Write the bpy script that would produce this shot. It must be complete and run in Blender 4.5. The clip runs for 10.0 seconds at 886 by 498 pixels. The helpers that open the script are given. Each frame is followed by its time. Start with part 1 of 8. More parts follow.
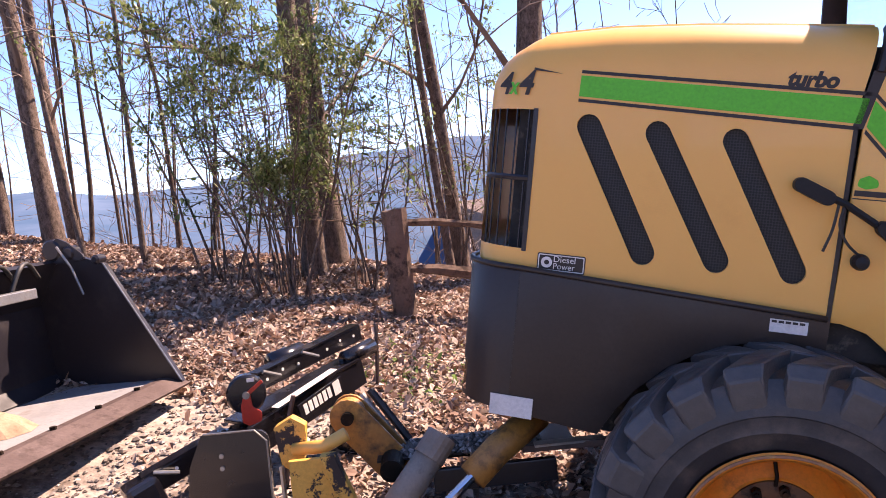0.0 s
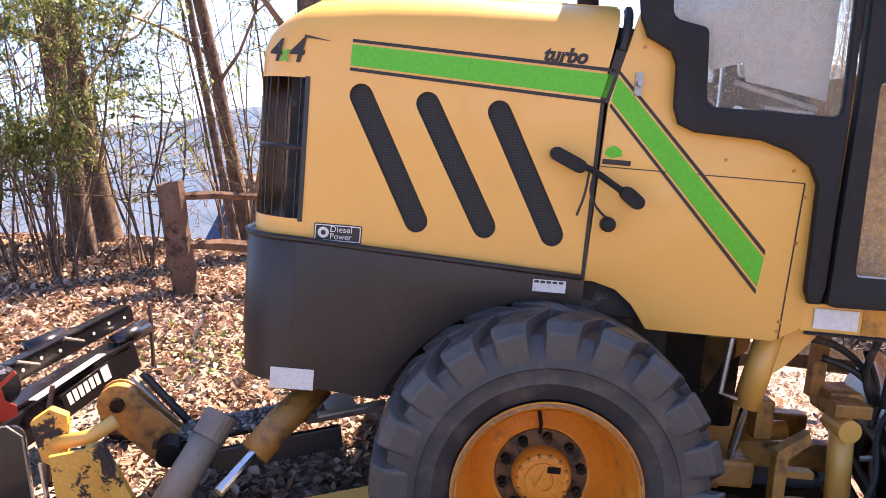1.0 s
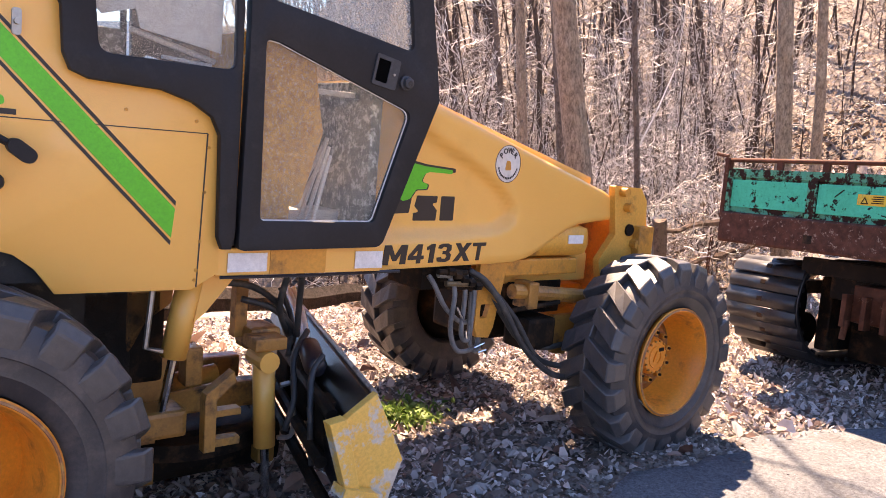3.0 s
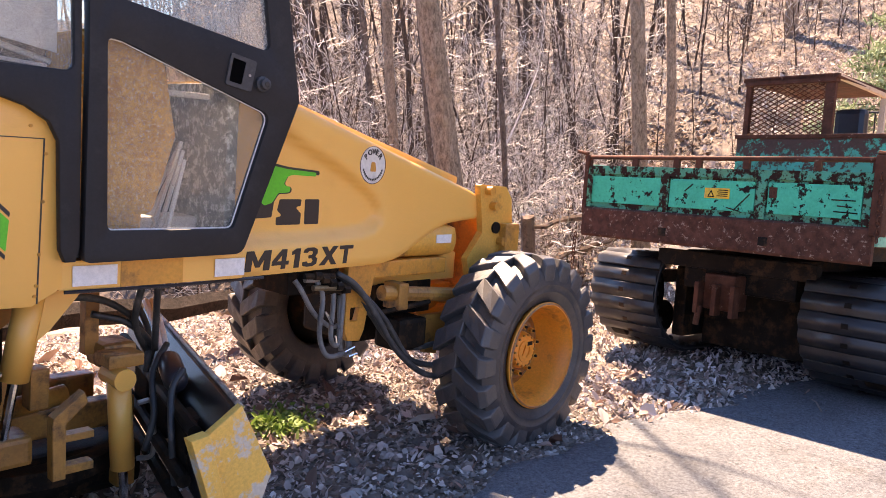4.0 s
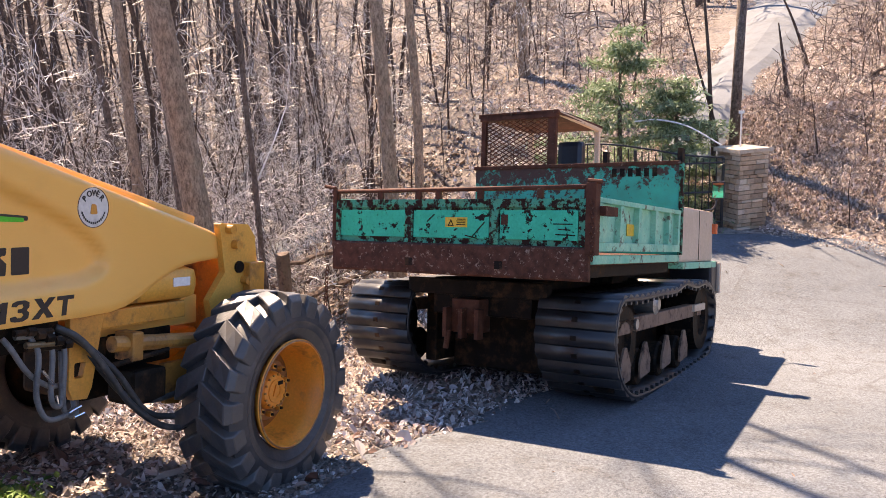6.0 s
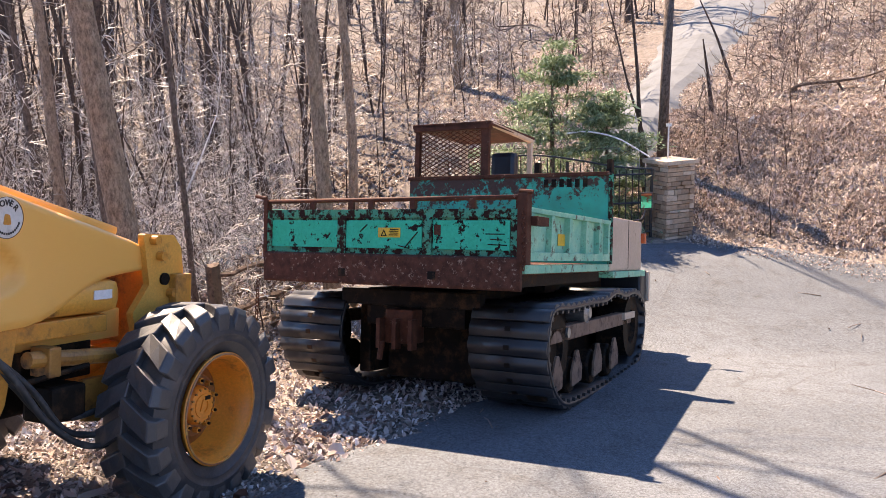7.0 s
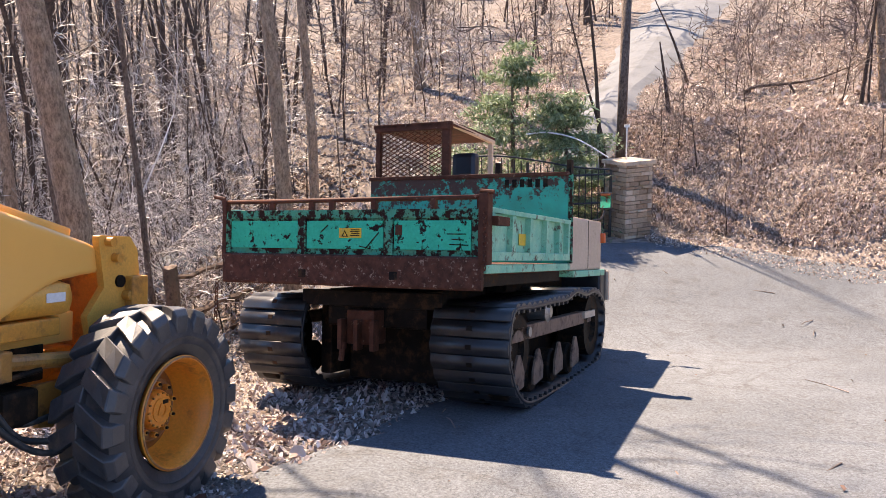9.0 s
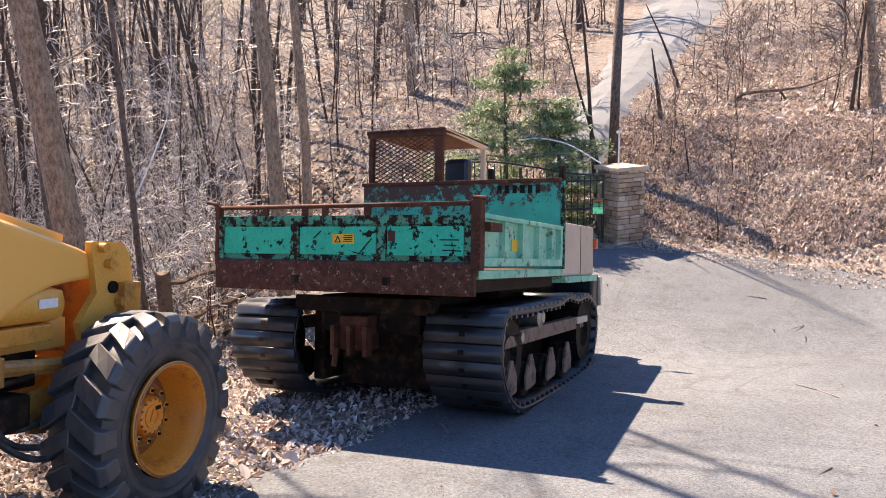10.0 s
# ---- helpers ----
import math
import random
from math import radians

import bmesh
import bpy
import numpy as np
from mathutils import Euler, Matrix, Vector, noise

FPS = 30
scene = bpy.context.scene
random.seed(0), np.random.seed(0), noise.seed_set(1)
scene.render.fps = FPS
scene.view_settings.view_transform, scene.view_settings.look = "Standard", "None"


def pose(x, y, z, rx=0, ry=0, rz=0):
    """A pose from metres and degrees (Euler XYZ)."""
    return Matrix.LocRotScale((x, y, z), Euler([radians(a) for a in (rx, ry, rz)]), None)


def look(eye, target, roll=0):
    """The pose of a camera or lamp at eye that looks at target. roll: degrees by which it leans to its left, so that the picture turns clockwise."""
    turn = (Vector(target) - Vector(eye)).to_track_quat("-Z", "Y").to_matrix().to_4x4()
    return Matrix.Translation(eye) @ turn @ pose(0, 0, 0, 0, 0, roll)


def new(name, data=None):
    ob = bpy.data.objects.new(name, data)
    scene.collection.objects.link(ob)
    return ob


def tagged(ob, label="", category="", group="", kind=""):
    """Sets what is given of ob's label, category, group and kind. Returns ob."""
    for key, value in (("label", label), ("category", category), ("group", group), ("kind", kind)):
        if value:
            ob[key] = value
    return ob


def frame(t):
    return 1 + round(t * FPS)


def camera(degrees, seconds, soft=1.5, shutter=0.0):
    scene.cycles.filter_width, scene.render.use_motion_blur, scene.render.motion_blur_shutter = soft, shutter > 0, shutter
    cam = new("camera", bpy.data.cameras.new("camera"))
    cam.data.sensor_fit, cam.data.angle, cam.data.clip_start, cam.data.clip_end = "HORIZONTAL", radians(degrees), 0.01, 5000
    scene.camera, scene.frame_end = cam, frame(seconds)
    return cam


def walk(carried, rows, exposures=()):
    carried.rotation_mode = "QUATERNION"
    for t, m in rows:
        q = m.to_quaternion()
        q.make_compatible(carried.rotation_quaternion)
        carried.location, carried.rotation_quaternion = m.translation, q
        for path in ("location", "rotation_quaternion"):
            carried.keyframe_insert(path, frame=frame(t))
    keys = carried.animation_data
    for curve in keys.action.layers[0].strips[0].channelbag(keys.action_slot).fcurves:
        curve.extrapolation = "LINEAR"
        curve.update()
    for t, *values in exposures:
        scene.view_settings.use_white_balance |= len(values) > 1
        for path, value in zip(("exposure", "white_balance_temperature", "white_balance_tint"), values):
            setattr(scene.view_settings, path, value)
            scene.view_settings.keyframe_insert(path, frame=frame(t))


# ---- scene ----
cam = camera(59.35, 10.0, soft=0.55)
PATH = [
    (0.0, 0.0000, 0.0000, 1.8500, -3.749, 6.086, -0.398),
    (0.5, 0.0336, 0.0026, 1.8454, -5.550, 6.584, -6.891),
    (1.0, 0.0667, -0.0052, 1.8305, -7.393, 6.238, -15.644),
    (1.5, 0.1035, -0.0208, 1.8079, -9.359, 5.451, -25.609),
    (2.0, 0.1432, -0.0266, 1.8099, -11.804, 4.530, -36.924),
    (2.5, 0.1875, -0.0417, 1.7922, -13.226, 3.858, -46.823),
    (3.0, 0.2235, -0.0556, 1.7927, -14.124, 3.677, -54.566),
    (4.5, 0.2946, -0.1186, 1.7915, -14.695, 3.131, -67.605),
    (5.0, 0.3064, -0.1603, 1.7840, -14.629, 2.966, -72.399),
    (5.5, 0.3180, -0.2010, 1.7878, -14.075, 2.847, -77.462),
    (6.0, 0.3236, -0.2400, 1.7868, -13.033, 2.500, -80.948),
    (7.5, 0.3450, -0.2779, 1.7784, -12.494, 1.704, -86.397),
    (8.0, 0.3406, -0.2869, 1.7800, -12.501, 1.827, -86.515),
    (8.5, 0.3389, -0.2868, 1.7781, -12.505, 1.802, -87.180),
    (9.0, 0.3425, -0.2715, 1.7730, -12.432, 1.443, -88.360),
    (9.5, 0.3217, -0.2771, 1.7790, -12.141, 1.352, -88.708),
    (10.0, 0.3247, -0.2755, 1.7811, -12.055, 1.330, -88.848),
]
walk(cam, [(t, pose(x, y, z, 90 + pitch, roll, yaw)) for t, x, y, z, pitch, roll, yaw in PATH],
     exposures=[(0.0, 1.83, 8000, 32), (0.5, 2.0, 8400, 30), (1.2, 2.6, 9400, 27), (2.4, 2.63, 9400, 27), (3.0, 2.55, 9400, 27), (4.5, 2.4, 9200, 25), (5.5, 2.17, 8600, 21), (8.0, 1.97, 8000, 17), (10.0, 1.97, 8000, 17)])

# ---------------------------------------------------------------- light
SUN = Vector((1.26, 0.745, 1.68)).normalized()
world = bpy.data.worlds.new("world")
scene.world = world
world.use_nodes = True
wn, wl = world.node_tree.nodes, world.node_tree.links
sky = wn.new("ShaderNodeTexSky")
sky.sky_type = 'NISHITA'
sky.sun_disc = False
sky.sun_elevation = math.asin(SUN.z)
sky.sun_rotation = math.atan2(SUN.x, SUN.y)
sky.air_density, sky.dust_density, sky.ozone_density, sky.altitude = 0.9, 0.0, 7.0, 2600
rich = wn.new("ShaderNodeHueSaturation")
rich.inputs["Saturation"].default_value = 1.06
wl.new(sky.outputs[0], rich.inputs["Color"])
wl.new(rich.outputs[0], wn["Background"].inputs[0])
wn["Background"].inputs[1].default_value = 0.13
sun = new("sun", bpy.data.lights.new("sun", 'SUN'))
sun.data.energy, sun.data.angle, sun.data.color = 4.7, radians(0.6), (1.0, 0.92, 0.82)
sun.matrix_world = look(SUN * 30, (0, 0, 0))


# ---------------------------------------------------------------- materials
def ramp(nt, fac, stops):
    n = nt.nodes.new("ShaderNodeValToRGB")
    while len(n.color_ramp.elements) < len(stops):
        n.color_ramp.elements.new(0.5)
    for e, (p, c) in zip(n.color_ramp.elements, stops):
        e.position, e.color = p, (*c, 1) if len(c) == 3 else c
    nt.links.new(fac, n.inputs[0])
    return n.outputs[0]


def noise_tex(nt, scale, detail=6, rough=0.6, vec=None, kind="ShaderNodeTexNoise"):
    n = nt.nodes.new(kind)
    n.inputs["Scale"].default_value = scale
    if kind == "ShaderNodeTexNoise":
        n.inputs["Detail"].default_value, n.inputs["Roughness"].default_value = detail, rough
    if vec is None:
        vec = nt.nodes.new("ShaderNodeTexCoord").outputs["Object"]
    nt.links.new(vec, n.inputs["Vector"])
    return n.outputs[0]


def mix(nt, fac, a, b):
    n = nt.nodes.new("ShaderNodeMix")
    n.data_type = 'RGBA'
    for sock, v in ((n.inputs[0], fac), (n.inputs[6], a), (n.inputs[7], b)):
        if isinstance(v, (int, float)):
            sock.default_value = v
        elif isinstance(v, tuple):
            sock.default_value = (*v, 1)
        else:
            nt.links.new(v, sock)
    return n.outputs[2]


def mat(name, base, rough=0.6, metal=0.0, spec=0.5, coat=0.0):
    m = bpy.data.materials.new(name)
    m.use_nodes = True
    b = m.node_tree.nodes["Principled BSDF"]
    b.inputs["Roughness"].default_value, b.inputs["Metallic"].default_value = rough, metal
    b.inputs["Specular IOR Level"].default_value, b.inputs["Coat Weight"].default_value = spec, coat
    b.inputs["Base Color"].default_value = (*base, 1)
    return m, m.node_tree, b


def bump(nt, b, height, strength=0.3, dist=0.01):
    n = nt.nodes.new("ShaderNodeBump")
    n.inputs["Strength"].default_value, n.inputs["Distance"].default_value = strength, dist
    nt.links.new(height, n.inputs["Height"])
    nt.links.new(n.outputs[0], b.inputs["Normal"])


def worn(name, base, second, wear, rough=0.5, metal=0.0, scale=3.0, low=0.52, high=0.66, fine=40.0, coat=0.0, relief=0.1, spec=0.5):
    """Two tones of a colour in soft clouds, with patches of wear and fine grain."""
    m, nt, b = mat(name, base, rough, metal, spec, coat)
    tone = mix(nt, ramp(nt, noise_tex(nt, scale * 0.6), [(0.35, (0, 0, 0)), (0.65, (1, 1, 1))]), base, second)
    patch = ramp(nt, noise_tex(nt, scale, 10, 0.7), [(low, (0, 0, 0)), (high, (1, 1, 1))])
    c = mix(nt, patch, tone, wear)
    grain = noise_tex(nt, fine, 5, 0.7)
    g = ramp(nt, grain, [(0.3, (0.82, 0.82, 0.82)), (0.7, (1.08, 1.08, 1.08))])
    mul = nt.nodes.new("ShaderNodeMix")
    mul.data_type, mul.blend_type = 'RGBA', 'MULTIPLY'
    mul.inputs[0].default_value = 1.0
    nt.links.new(c, mul.inputs[6]), nt.links.new(g, mul.inputs[7])
    nt.links.new(mul.outputs[2], b.inputs["Base Color"])
    r = ramp(nt, patch, [(0, (rough, rough, rough)), (1, (min(1, rough + 0.25),) * 3)])
    nt.links.new(r, b.inputs["Roughness"])
    bump(nt, b, grain, relief, 0.004)
    return m


YELLOW = worn("yellow_paint", (0.94, 0.455, 0.10), (0.90, 0.425, 0.09), (0.76, 0.33, 0.062), 0.40, 0, 1.4, 0.58, 0.85, 700, 0.2, 0.008)
YELLOW_OLD = worn("yellow_paint_oily", (0.74, 0.30, 0.04), (0.56, 0.21, 0.03), (0.10, 0.05, 0.022), 0.45, 0, 5, 0.52, 0.72, 60, 0.0, 0.15)
BLACK_PAINT = worn("black_paint", (0.014, 0.0125, 0.016), (0.022, 0.019, 0.023), (0.05, 0.043, 0.042), 0.32, 0, 2.2, 0.52, 0.8, 60, spec=0.45)
GREASE = worn("greasy_steel", (0.008, 0.006, 0.0045), (0.020, 0.013, 0.009), (0.085, 0.044, 0.022), 0.62, 0.0, 7, 0.5, 0.7, 70, 0, 0.3, 0.1)
RUBBER = worn("tyre_rubber", (0.028, 0.028, 0.032), (0.042, 0.039, 0.040), (0.13, 0.10, 0.082), 0.42, 0, 5, 0.48, 0.74, 45, 0, 0.35, 0.5)
LUG_RUBBER = worn("dusty_lug_rubber", (0.052, 0.050, 0.053), (0.088, 0.076, 0.068), (0.032, 0.034, 0.042), 0.38, 0, 6, 0.5, 0.68, 45, 0, 0.4, 0.5)
SKIRT = worn("dusty_black_plastic", (0.032, 0.0225, 0.019), (0.042, 0.030, 0.025), (0.06, 0.045, 0.037), 0.36, 0, 1.6, 0.55, 0.8, 60, 0, 0.05, 0.35)
TRIM = worn("black_rubber_trim", (0.014, 0.013, 0.014), (0.021, 0.019, 0.0195), (0.045, 0.041, 0.038), 0.55, 0, 4, 0.55, 0.8, 80, spec=0.25)
TEAL = worn("teal_paint_chipped", (0.0, 0.50, 0.30), (0.0, 0.42, 0.245), (0.025, 0.016, 0.013), 0.6, 0, 9, 0.565, 0.58, 50, 0, 0.2, 0.12)
GRIMY = worn("oil_soaked_yellow", (0.50, 0.215, 0.042), (0.31, 0.13, 0.03), (0.05, 0.03, 0.018), 0.45, 0, 6, 0.5, 0.66, 60, 0, 0.15)
TEAL_OLD = worn("teal_paint_rusting", (0.03, 0.33, 0.21), (0.08, 0.25, 0.14), (0.035, 0.016, 0.011), 0.65, 0, 12, 0.475, 0.52, 50, 0, 0.25, 0.12)
RUST = worn("rusty_steel", (0.062, 0.021, 0.011), (0.12, 0.043, 0.024), (0.26, 0.17, 0.12), 0.7, 0.0, 13, 0.61, 0.68, 45, 0, 0.4, 0.15)
GROUND = worn("leaf_litter_soil", (0.23, 0.185, 0.152), (0.32, 0.262, 0.22), (0.12, 0.088, 0.07), 0.9, 0, 1.3, 0.5, 0.6, 22, 0, 1.0, 0.2)
_nt = GROUND.node_tree
_b = _nt.nodes["Principled BSDF"]
_old = _b.inputs["Base Color"].links[0].from_socket
_sep = _nt.nodes.new("ShaderNodeSeparateXYZ")
_nt.links.new(_nt.nodes.new("ShaderNodeTexCoord").outputs["Object"], _sep.inputs[0])
_mr = _nt.nodes.new("ShaderNodeMapRange")
_mr.inputs["From Min"].default_value, _mr.inputs["From Max"].default_value = 5.0, 10.0
_nt.links.new(_sep.outputs["Y"], _mr.inputs["Value"])
_mx = _nt.nodes.new("ShaderNodeMapRange")
_mx.inputs["From Min"].default_value, _mx.inputs["From Max"].default_value = 7.0, 10.0
_nt.links.new(_sep.outputs["X"], _mx.inputs["Value"])
_both = _nt.nodes.new("ShaderNodeMath")
_both.operation = 'MULTIPLY'
_nt.links.new(_mr.outputs[0], _both.inputs[0]), _nt.links.new(_mx.outputs[0], _both.inputs[1])
# dark brown painted in for the wood's shade, beyond x 7 and y 5
_floor_shade = mix(_nt, ramp(_nt, noise_tex(_nt, 0.8, 8, 0.7), [(0.4, (0, 0, 0)), (0.62, (1, 1, 1))]), (0.078, 0.056, 0.045), (0.175, 0.13, 0.104))
_hm = _nt.nodes.new("ShaderNodeMapRange")
_hm.inputs["From Min"].default_value, _hm.inputs["From Max"].default_value = 14.5, 17.0
_nt.links.new(_sep.outputs["X"], _hm.inputs["Value"])
_duff = mix(_nt, ramp(_nt, noise_tex(_nt, 0.55, 10, 0.75), [(0.38, (0, 0, 0)), (0.62, (1, 1, 1))]), (0.125, 0.098, 0.084), (0.20, 0.165, 0.142))
_soil = mix(_nt, _both.outputs[0], mix(_nt, _hm.outputs[0], _old, _duff), _floor_shade)
_mul = _nt.nodes.new("ShaderNodeMix")
_mul.data_type, _mul.blend_type = 'RGBA', 'MULTIPLY'
_mul.inputs[0].default_value = 1.0
_nt.links.new(_soil, _mul.inputs[6]), _nt.links.new(ramp(_nt, noise_tex(_nt, 9, 8, 0.85), [(0.36, (0.35, 0.33, 0.32)), (0.5, (0.95, 0.95, 0.95)), (0.64, (1.5, 1.48, 1.45))]), _mul.inputs[7])
_nt.links.new(_mul.outputs[2], _b.inputs["Base Color"])


# ---------------------------------------------------------------- shapes
def link(name, bm, material, parent=None, label="", smooth=False, m=None):
    me = bpy.data.meshes.new(name)
    bm.to_mesh(me)
    bm.free()
    for k in (material if isinstance(material, (list, tuple)) else [material]):
        me.materials.append(k)
    if smooth:
        me.polygons.foreach_set("use_smooth", [True] * len(me.polygons))
    ob = new(name, me)
    if m is not None:
        ob.matrix_basis = m
    if parent is not None:
        ob.parent = parent
    if label:
        tagged(ob, label)
    return ob


def part(name, bm, material, parent, label="", smooth=False):
    return link(name, bm, material, parent, label, smooth)


def thing(name, m, label, category, group="", kind=""):
    ob = new(name)
    ob.empty_display_size = 0.2
    ob.matrix_basis = m
    return tagged(ob, label, category, group, kind)


def box(bm, x0, x1, y0, y1, z0, z1, bev=0.0, m=None):
    r = bmesh.ops.create_cube(bm, size=1.0)
    vs = r["verts"]
    bmesh.ops.scale(bm, vec=(abs(x1 - x0), abs(y1 - y0), abs(z1 - z0)), verts=vs)
    bmesh.ops.translate(bm, vec=((x0 + x1) / 2, (y0 + y1) / 2, (z0 + z1) / 2), verts=vs)
    if bev > 0:
        es = list({e for v in vs for e in v.link_edges})
        r2 = bmesh.ops.bevel(bm, geom=es, offset=bev, segments=2, affect='EDGES', profile=0.6)
        vs = list({v for f in r2["faces"] for v in f.verts} | {v for v in vs if v.is_valid})
    if m is not None:
        bmesh.ops.transform(bm, matrix=m, verts=vs)
    return bm


def bx(*a, **k):
    return box(bmesh.new(), *a, **k)


def tube(bm, pts, r, n=8, caps=True):
    """A round bar along points; r is one radius or one a point."""
    pts = [Vector(p) for p in pts]
    rs = r if isinstance(r, (list, tuple)) else [r] * len(pts)
    rings, side = [], None
    for i, p in enumerate(pts):
        d = (pts[min(i + 1, len(pts) - 1)] - pts[max(i - 1, 0)]).normalized()
        if side is None:
            side = d.orthogonal().normalized()
        side = (side - d * side.dot(d)).normalized()
        up = d.cross(side)
        rings.append([bm.verts.new(p + (side * math.cos(2 * math.pi * k / n) + up * math.sin(2 * math.pi * k / n)) * rs[i]) for k in range(n)])
    for a, b in zip(rings, rings[1:]):
        for k in range(n):
            bm.faces.new((a[k], a[(k + 1) % n], b[(k + 1) % n], b[k]))
    if caps:
        bm.faces.new(rings[0][::-1]), bm.faces.new(rings[-1])
    return bm


def tb(*a, **k):
    return tube(bmesh.new(), *a, **k)


def spline(pts, n=6):
    """Points along a smooth curve through the given ones."""
    p = [Vector(q) for q in pts]
    p = [p[0] * 2 - p[1]] + p + [p[-1] * 2 - p[-2]]
    out = []
    for i in range(1, len(p) - 2):
        for k in range(n):
            t = k / n
            a, b, c, d = p[i - 1:i + 3]
            out.append(0.5 * ((2 * b) + (c - a) * t + (2 * a - 5 * b + 4 * c - d) * t * t + (3 * b - a - 3 * c + d) * t ** 3))
    return out + [p[-2]]


def rounded(poly, r, n=5):
    """A 2D outline with its corners rounded; r is one radius or one a corner."""
    out, k = [], len(poly)
    for i in range(k):
        a, b, c = Vector(poly[i - 1]), Vector(poly[i]), Vector(poly[(i + 1) % k])
        rad = r[i] if isinstance(r, (list, tuple)) else r
        u, v = (a - b), (c - b)
        lu, lv = u.length, v.length
        u.normalize(), v.normalize()
        ang = u.angle(v) if lu and lv else math.pi
        if rad <= 0 or ang > 3.1:
            out.append((b.x, b.y))
            continue
        cut = min(rad / math.tan(ang / 2), 0.49 * lu, 0.49 * lv)
        p, q = b + u * cut, b + v * cut
        for s in range(n + 1):
            t = s / n
            w = p * (1 - t) ** 2 + b * 2 * t * (1 - t) + q * t * t
            out.append((w.x, w.y))
    return out


def slab(bm, poly, y0, y1, holes=(), bev=0.0):
    """An outline in (x, z) given a depth from y0 to y1, with holes through it."""
    from mathutils.geometry import tessellate_polygon
    loops = [list(poly)] + [list(h) for h in holes]
    flat = [(p[0], p[1]) for l in loops for p in l]
    tris = tessellate_polygon([[Vector((x, z, 0)) for x, z in l] for l in loops])
    f0 = [bm.verts.new((x, y0, z)) for x, z in flat]
    f1 = [bm.verts.new((x, y1, z)) for x, z in flat]
    for t in tris:
        try:
            bm.faces.new([f0[i] for i in t]), bm.faces.new([f1[i] for i in reversed(t)])
        except ValueError:
            pass
    k, rim = 0, []
    for l in loops:
        n = len(l)
        for i in range(n):
            a, b = k + i, k + (i + 1) % n
            bm.faces.new((f0[a], f0[b], f1[b], f1[a]))
            rim.append((f0[a], f0[b]))
            rim.append((f1[a], f1[b]))
        k += n
    bmesh.ops.recalc_face_normals(bm, faces=bm.faces)
    if bev > 0:
        es = [e for e in (bm.edges.get(p) for p in rim) if e]
        bmesh.ops.bevel(bm, geom=es, offset=bev, segments=2, affect='EDGES', profile=0.5, clamp_overlap=True)
    return bm


def sl(*a, **k):
    return slab(bmesh.new(), *a, **k)


def lathe(bm, prof, n=48, axis_y=True, c=(0, 0, 0)):
    """A profile of (radius, y) turned round the y axis through c."""
    rings = [[bm.verts.new((c[0] + r * math.cos(2 * math.pi * k / n), c[1] + y, c[2] + r * math.sin(2 * math.pi * k / n))) for k in range(n)] for r, y in prof]
    for a, b in zip(rings, rings[1:]):
        for k in range(n):
            bm.faces.new((a[k], a[(k + 1) % n], b[(k + 1) % n], b[k]))
    bmesh.ops.remove_doubles(bm, verts=bm.verts, dist=1e-5)
    bmesh.ops.recalc_face_normals(bm, faces=bm.faces)
    return bm


def soft_normals(ob, angle=35):
    me = ob.data
    me.polygons.foreach_set("use_smooth", [True] * len(me.polygons))
    me.set_sharp_from_angle(angle=radians(angle))
    return ob


# ---------------------------------------------------------------- ground
def smooth(a, b, x):
    t = np.clip((x - a) / (b - a), 0, 1)
    return t * t * (3 - 2 * t)


def height(x, y):
    """The lie of the land."""
    x, y = np.asarray(x, float), np.asarray(y, float)
    base = 0.108 - 0.177 * np.clip(x, -30, 9.3)
    dip = smooth(9.3, 14.0, x) * 0.42
    rear = smooth(5.5, 1.0, x) * 0.15 * np.clip(y - 2.9, 0, 6.0)
    edge = -0.5 * np.clip(y - 9.3, 0, 400) * smooth(12, 4, x)
    edge = edge - 0.25 * smooth(2.8, 8, y) * smooth(6, 10, x) * np.clip(y - 2.8, 0, 9)
    turn = np.degrees(np.arctan2(x, y))
    hill = smooth(30, 62, turn)
    far = np.hypot(x, y)
    q = (x - 13.8) * 0.775 - (y + 3.6) * 0.632
    bank = np.where(y < 3, 1.0, smooth(16, 3, y)) * (0.62 * np.clip(q - 0.4, 0, 2.8) + 0.27 * np.clip(q - 3.2, 0, 60))
    wood = smooth(-5, 4, y) * 0.30 * np.clip(far - 21, 0, 70)
    rise = np.maximum(bank * smooth(12, 1, y), wood)
    return base + dip + rear + edge + hill * rise


def axis_points(lo, hi, fine_lo, fine_hi, fine, grow=1.18):
    pts = list(np.arange(fine_lo, fine_hi + 1e-6, fine))
    s, p = fine, fine_hi
    while p < hi:
        s *= grow
        p += s
        pts.append(p)
    s, p = fine, fine_lo
    while p > lo:
        s *= grow
        p -= s
        pts.insert(0, p)
    return np.array(pts)


def sheet(name, gx, gy, z, material):
    X, Y = np.meshgrid(gx, gy, indexing="ij")
    Z = z(X, Y)
    n, k = X.shape
    idx = np.arange(n * k).reshape(n, k)
    faces = np.stack([idx[:-1, :-1], idx[1:, :-1], idx[1:, 1:], idx[:-1, 1:]], -1).reshape(-1, 4)
    me = bpy.data.meshes.new(name)
    me.from_pydata(np.stack([X, Y, Z], -1).reshape(-1, 3).tolist(), [], faces.tolist())
    me.polygons.foreach_set("use_smooth", [True] * len(me.polygons))
    me.materials.append(material)
    return new(name, me)



# ---------------------------------------------------------------- land, road, woods


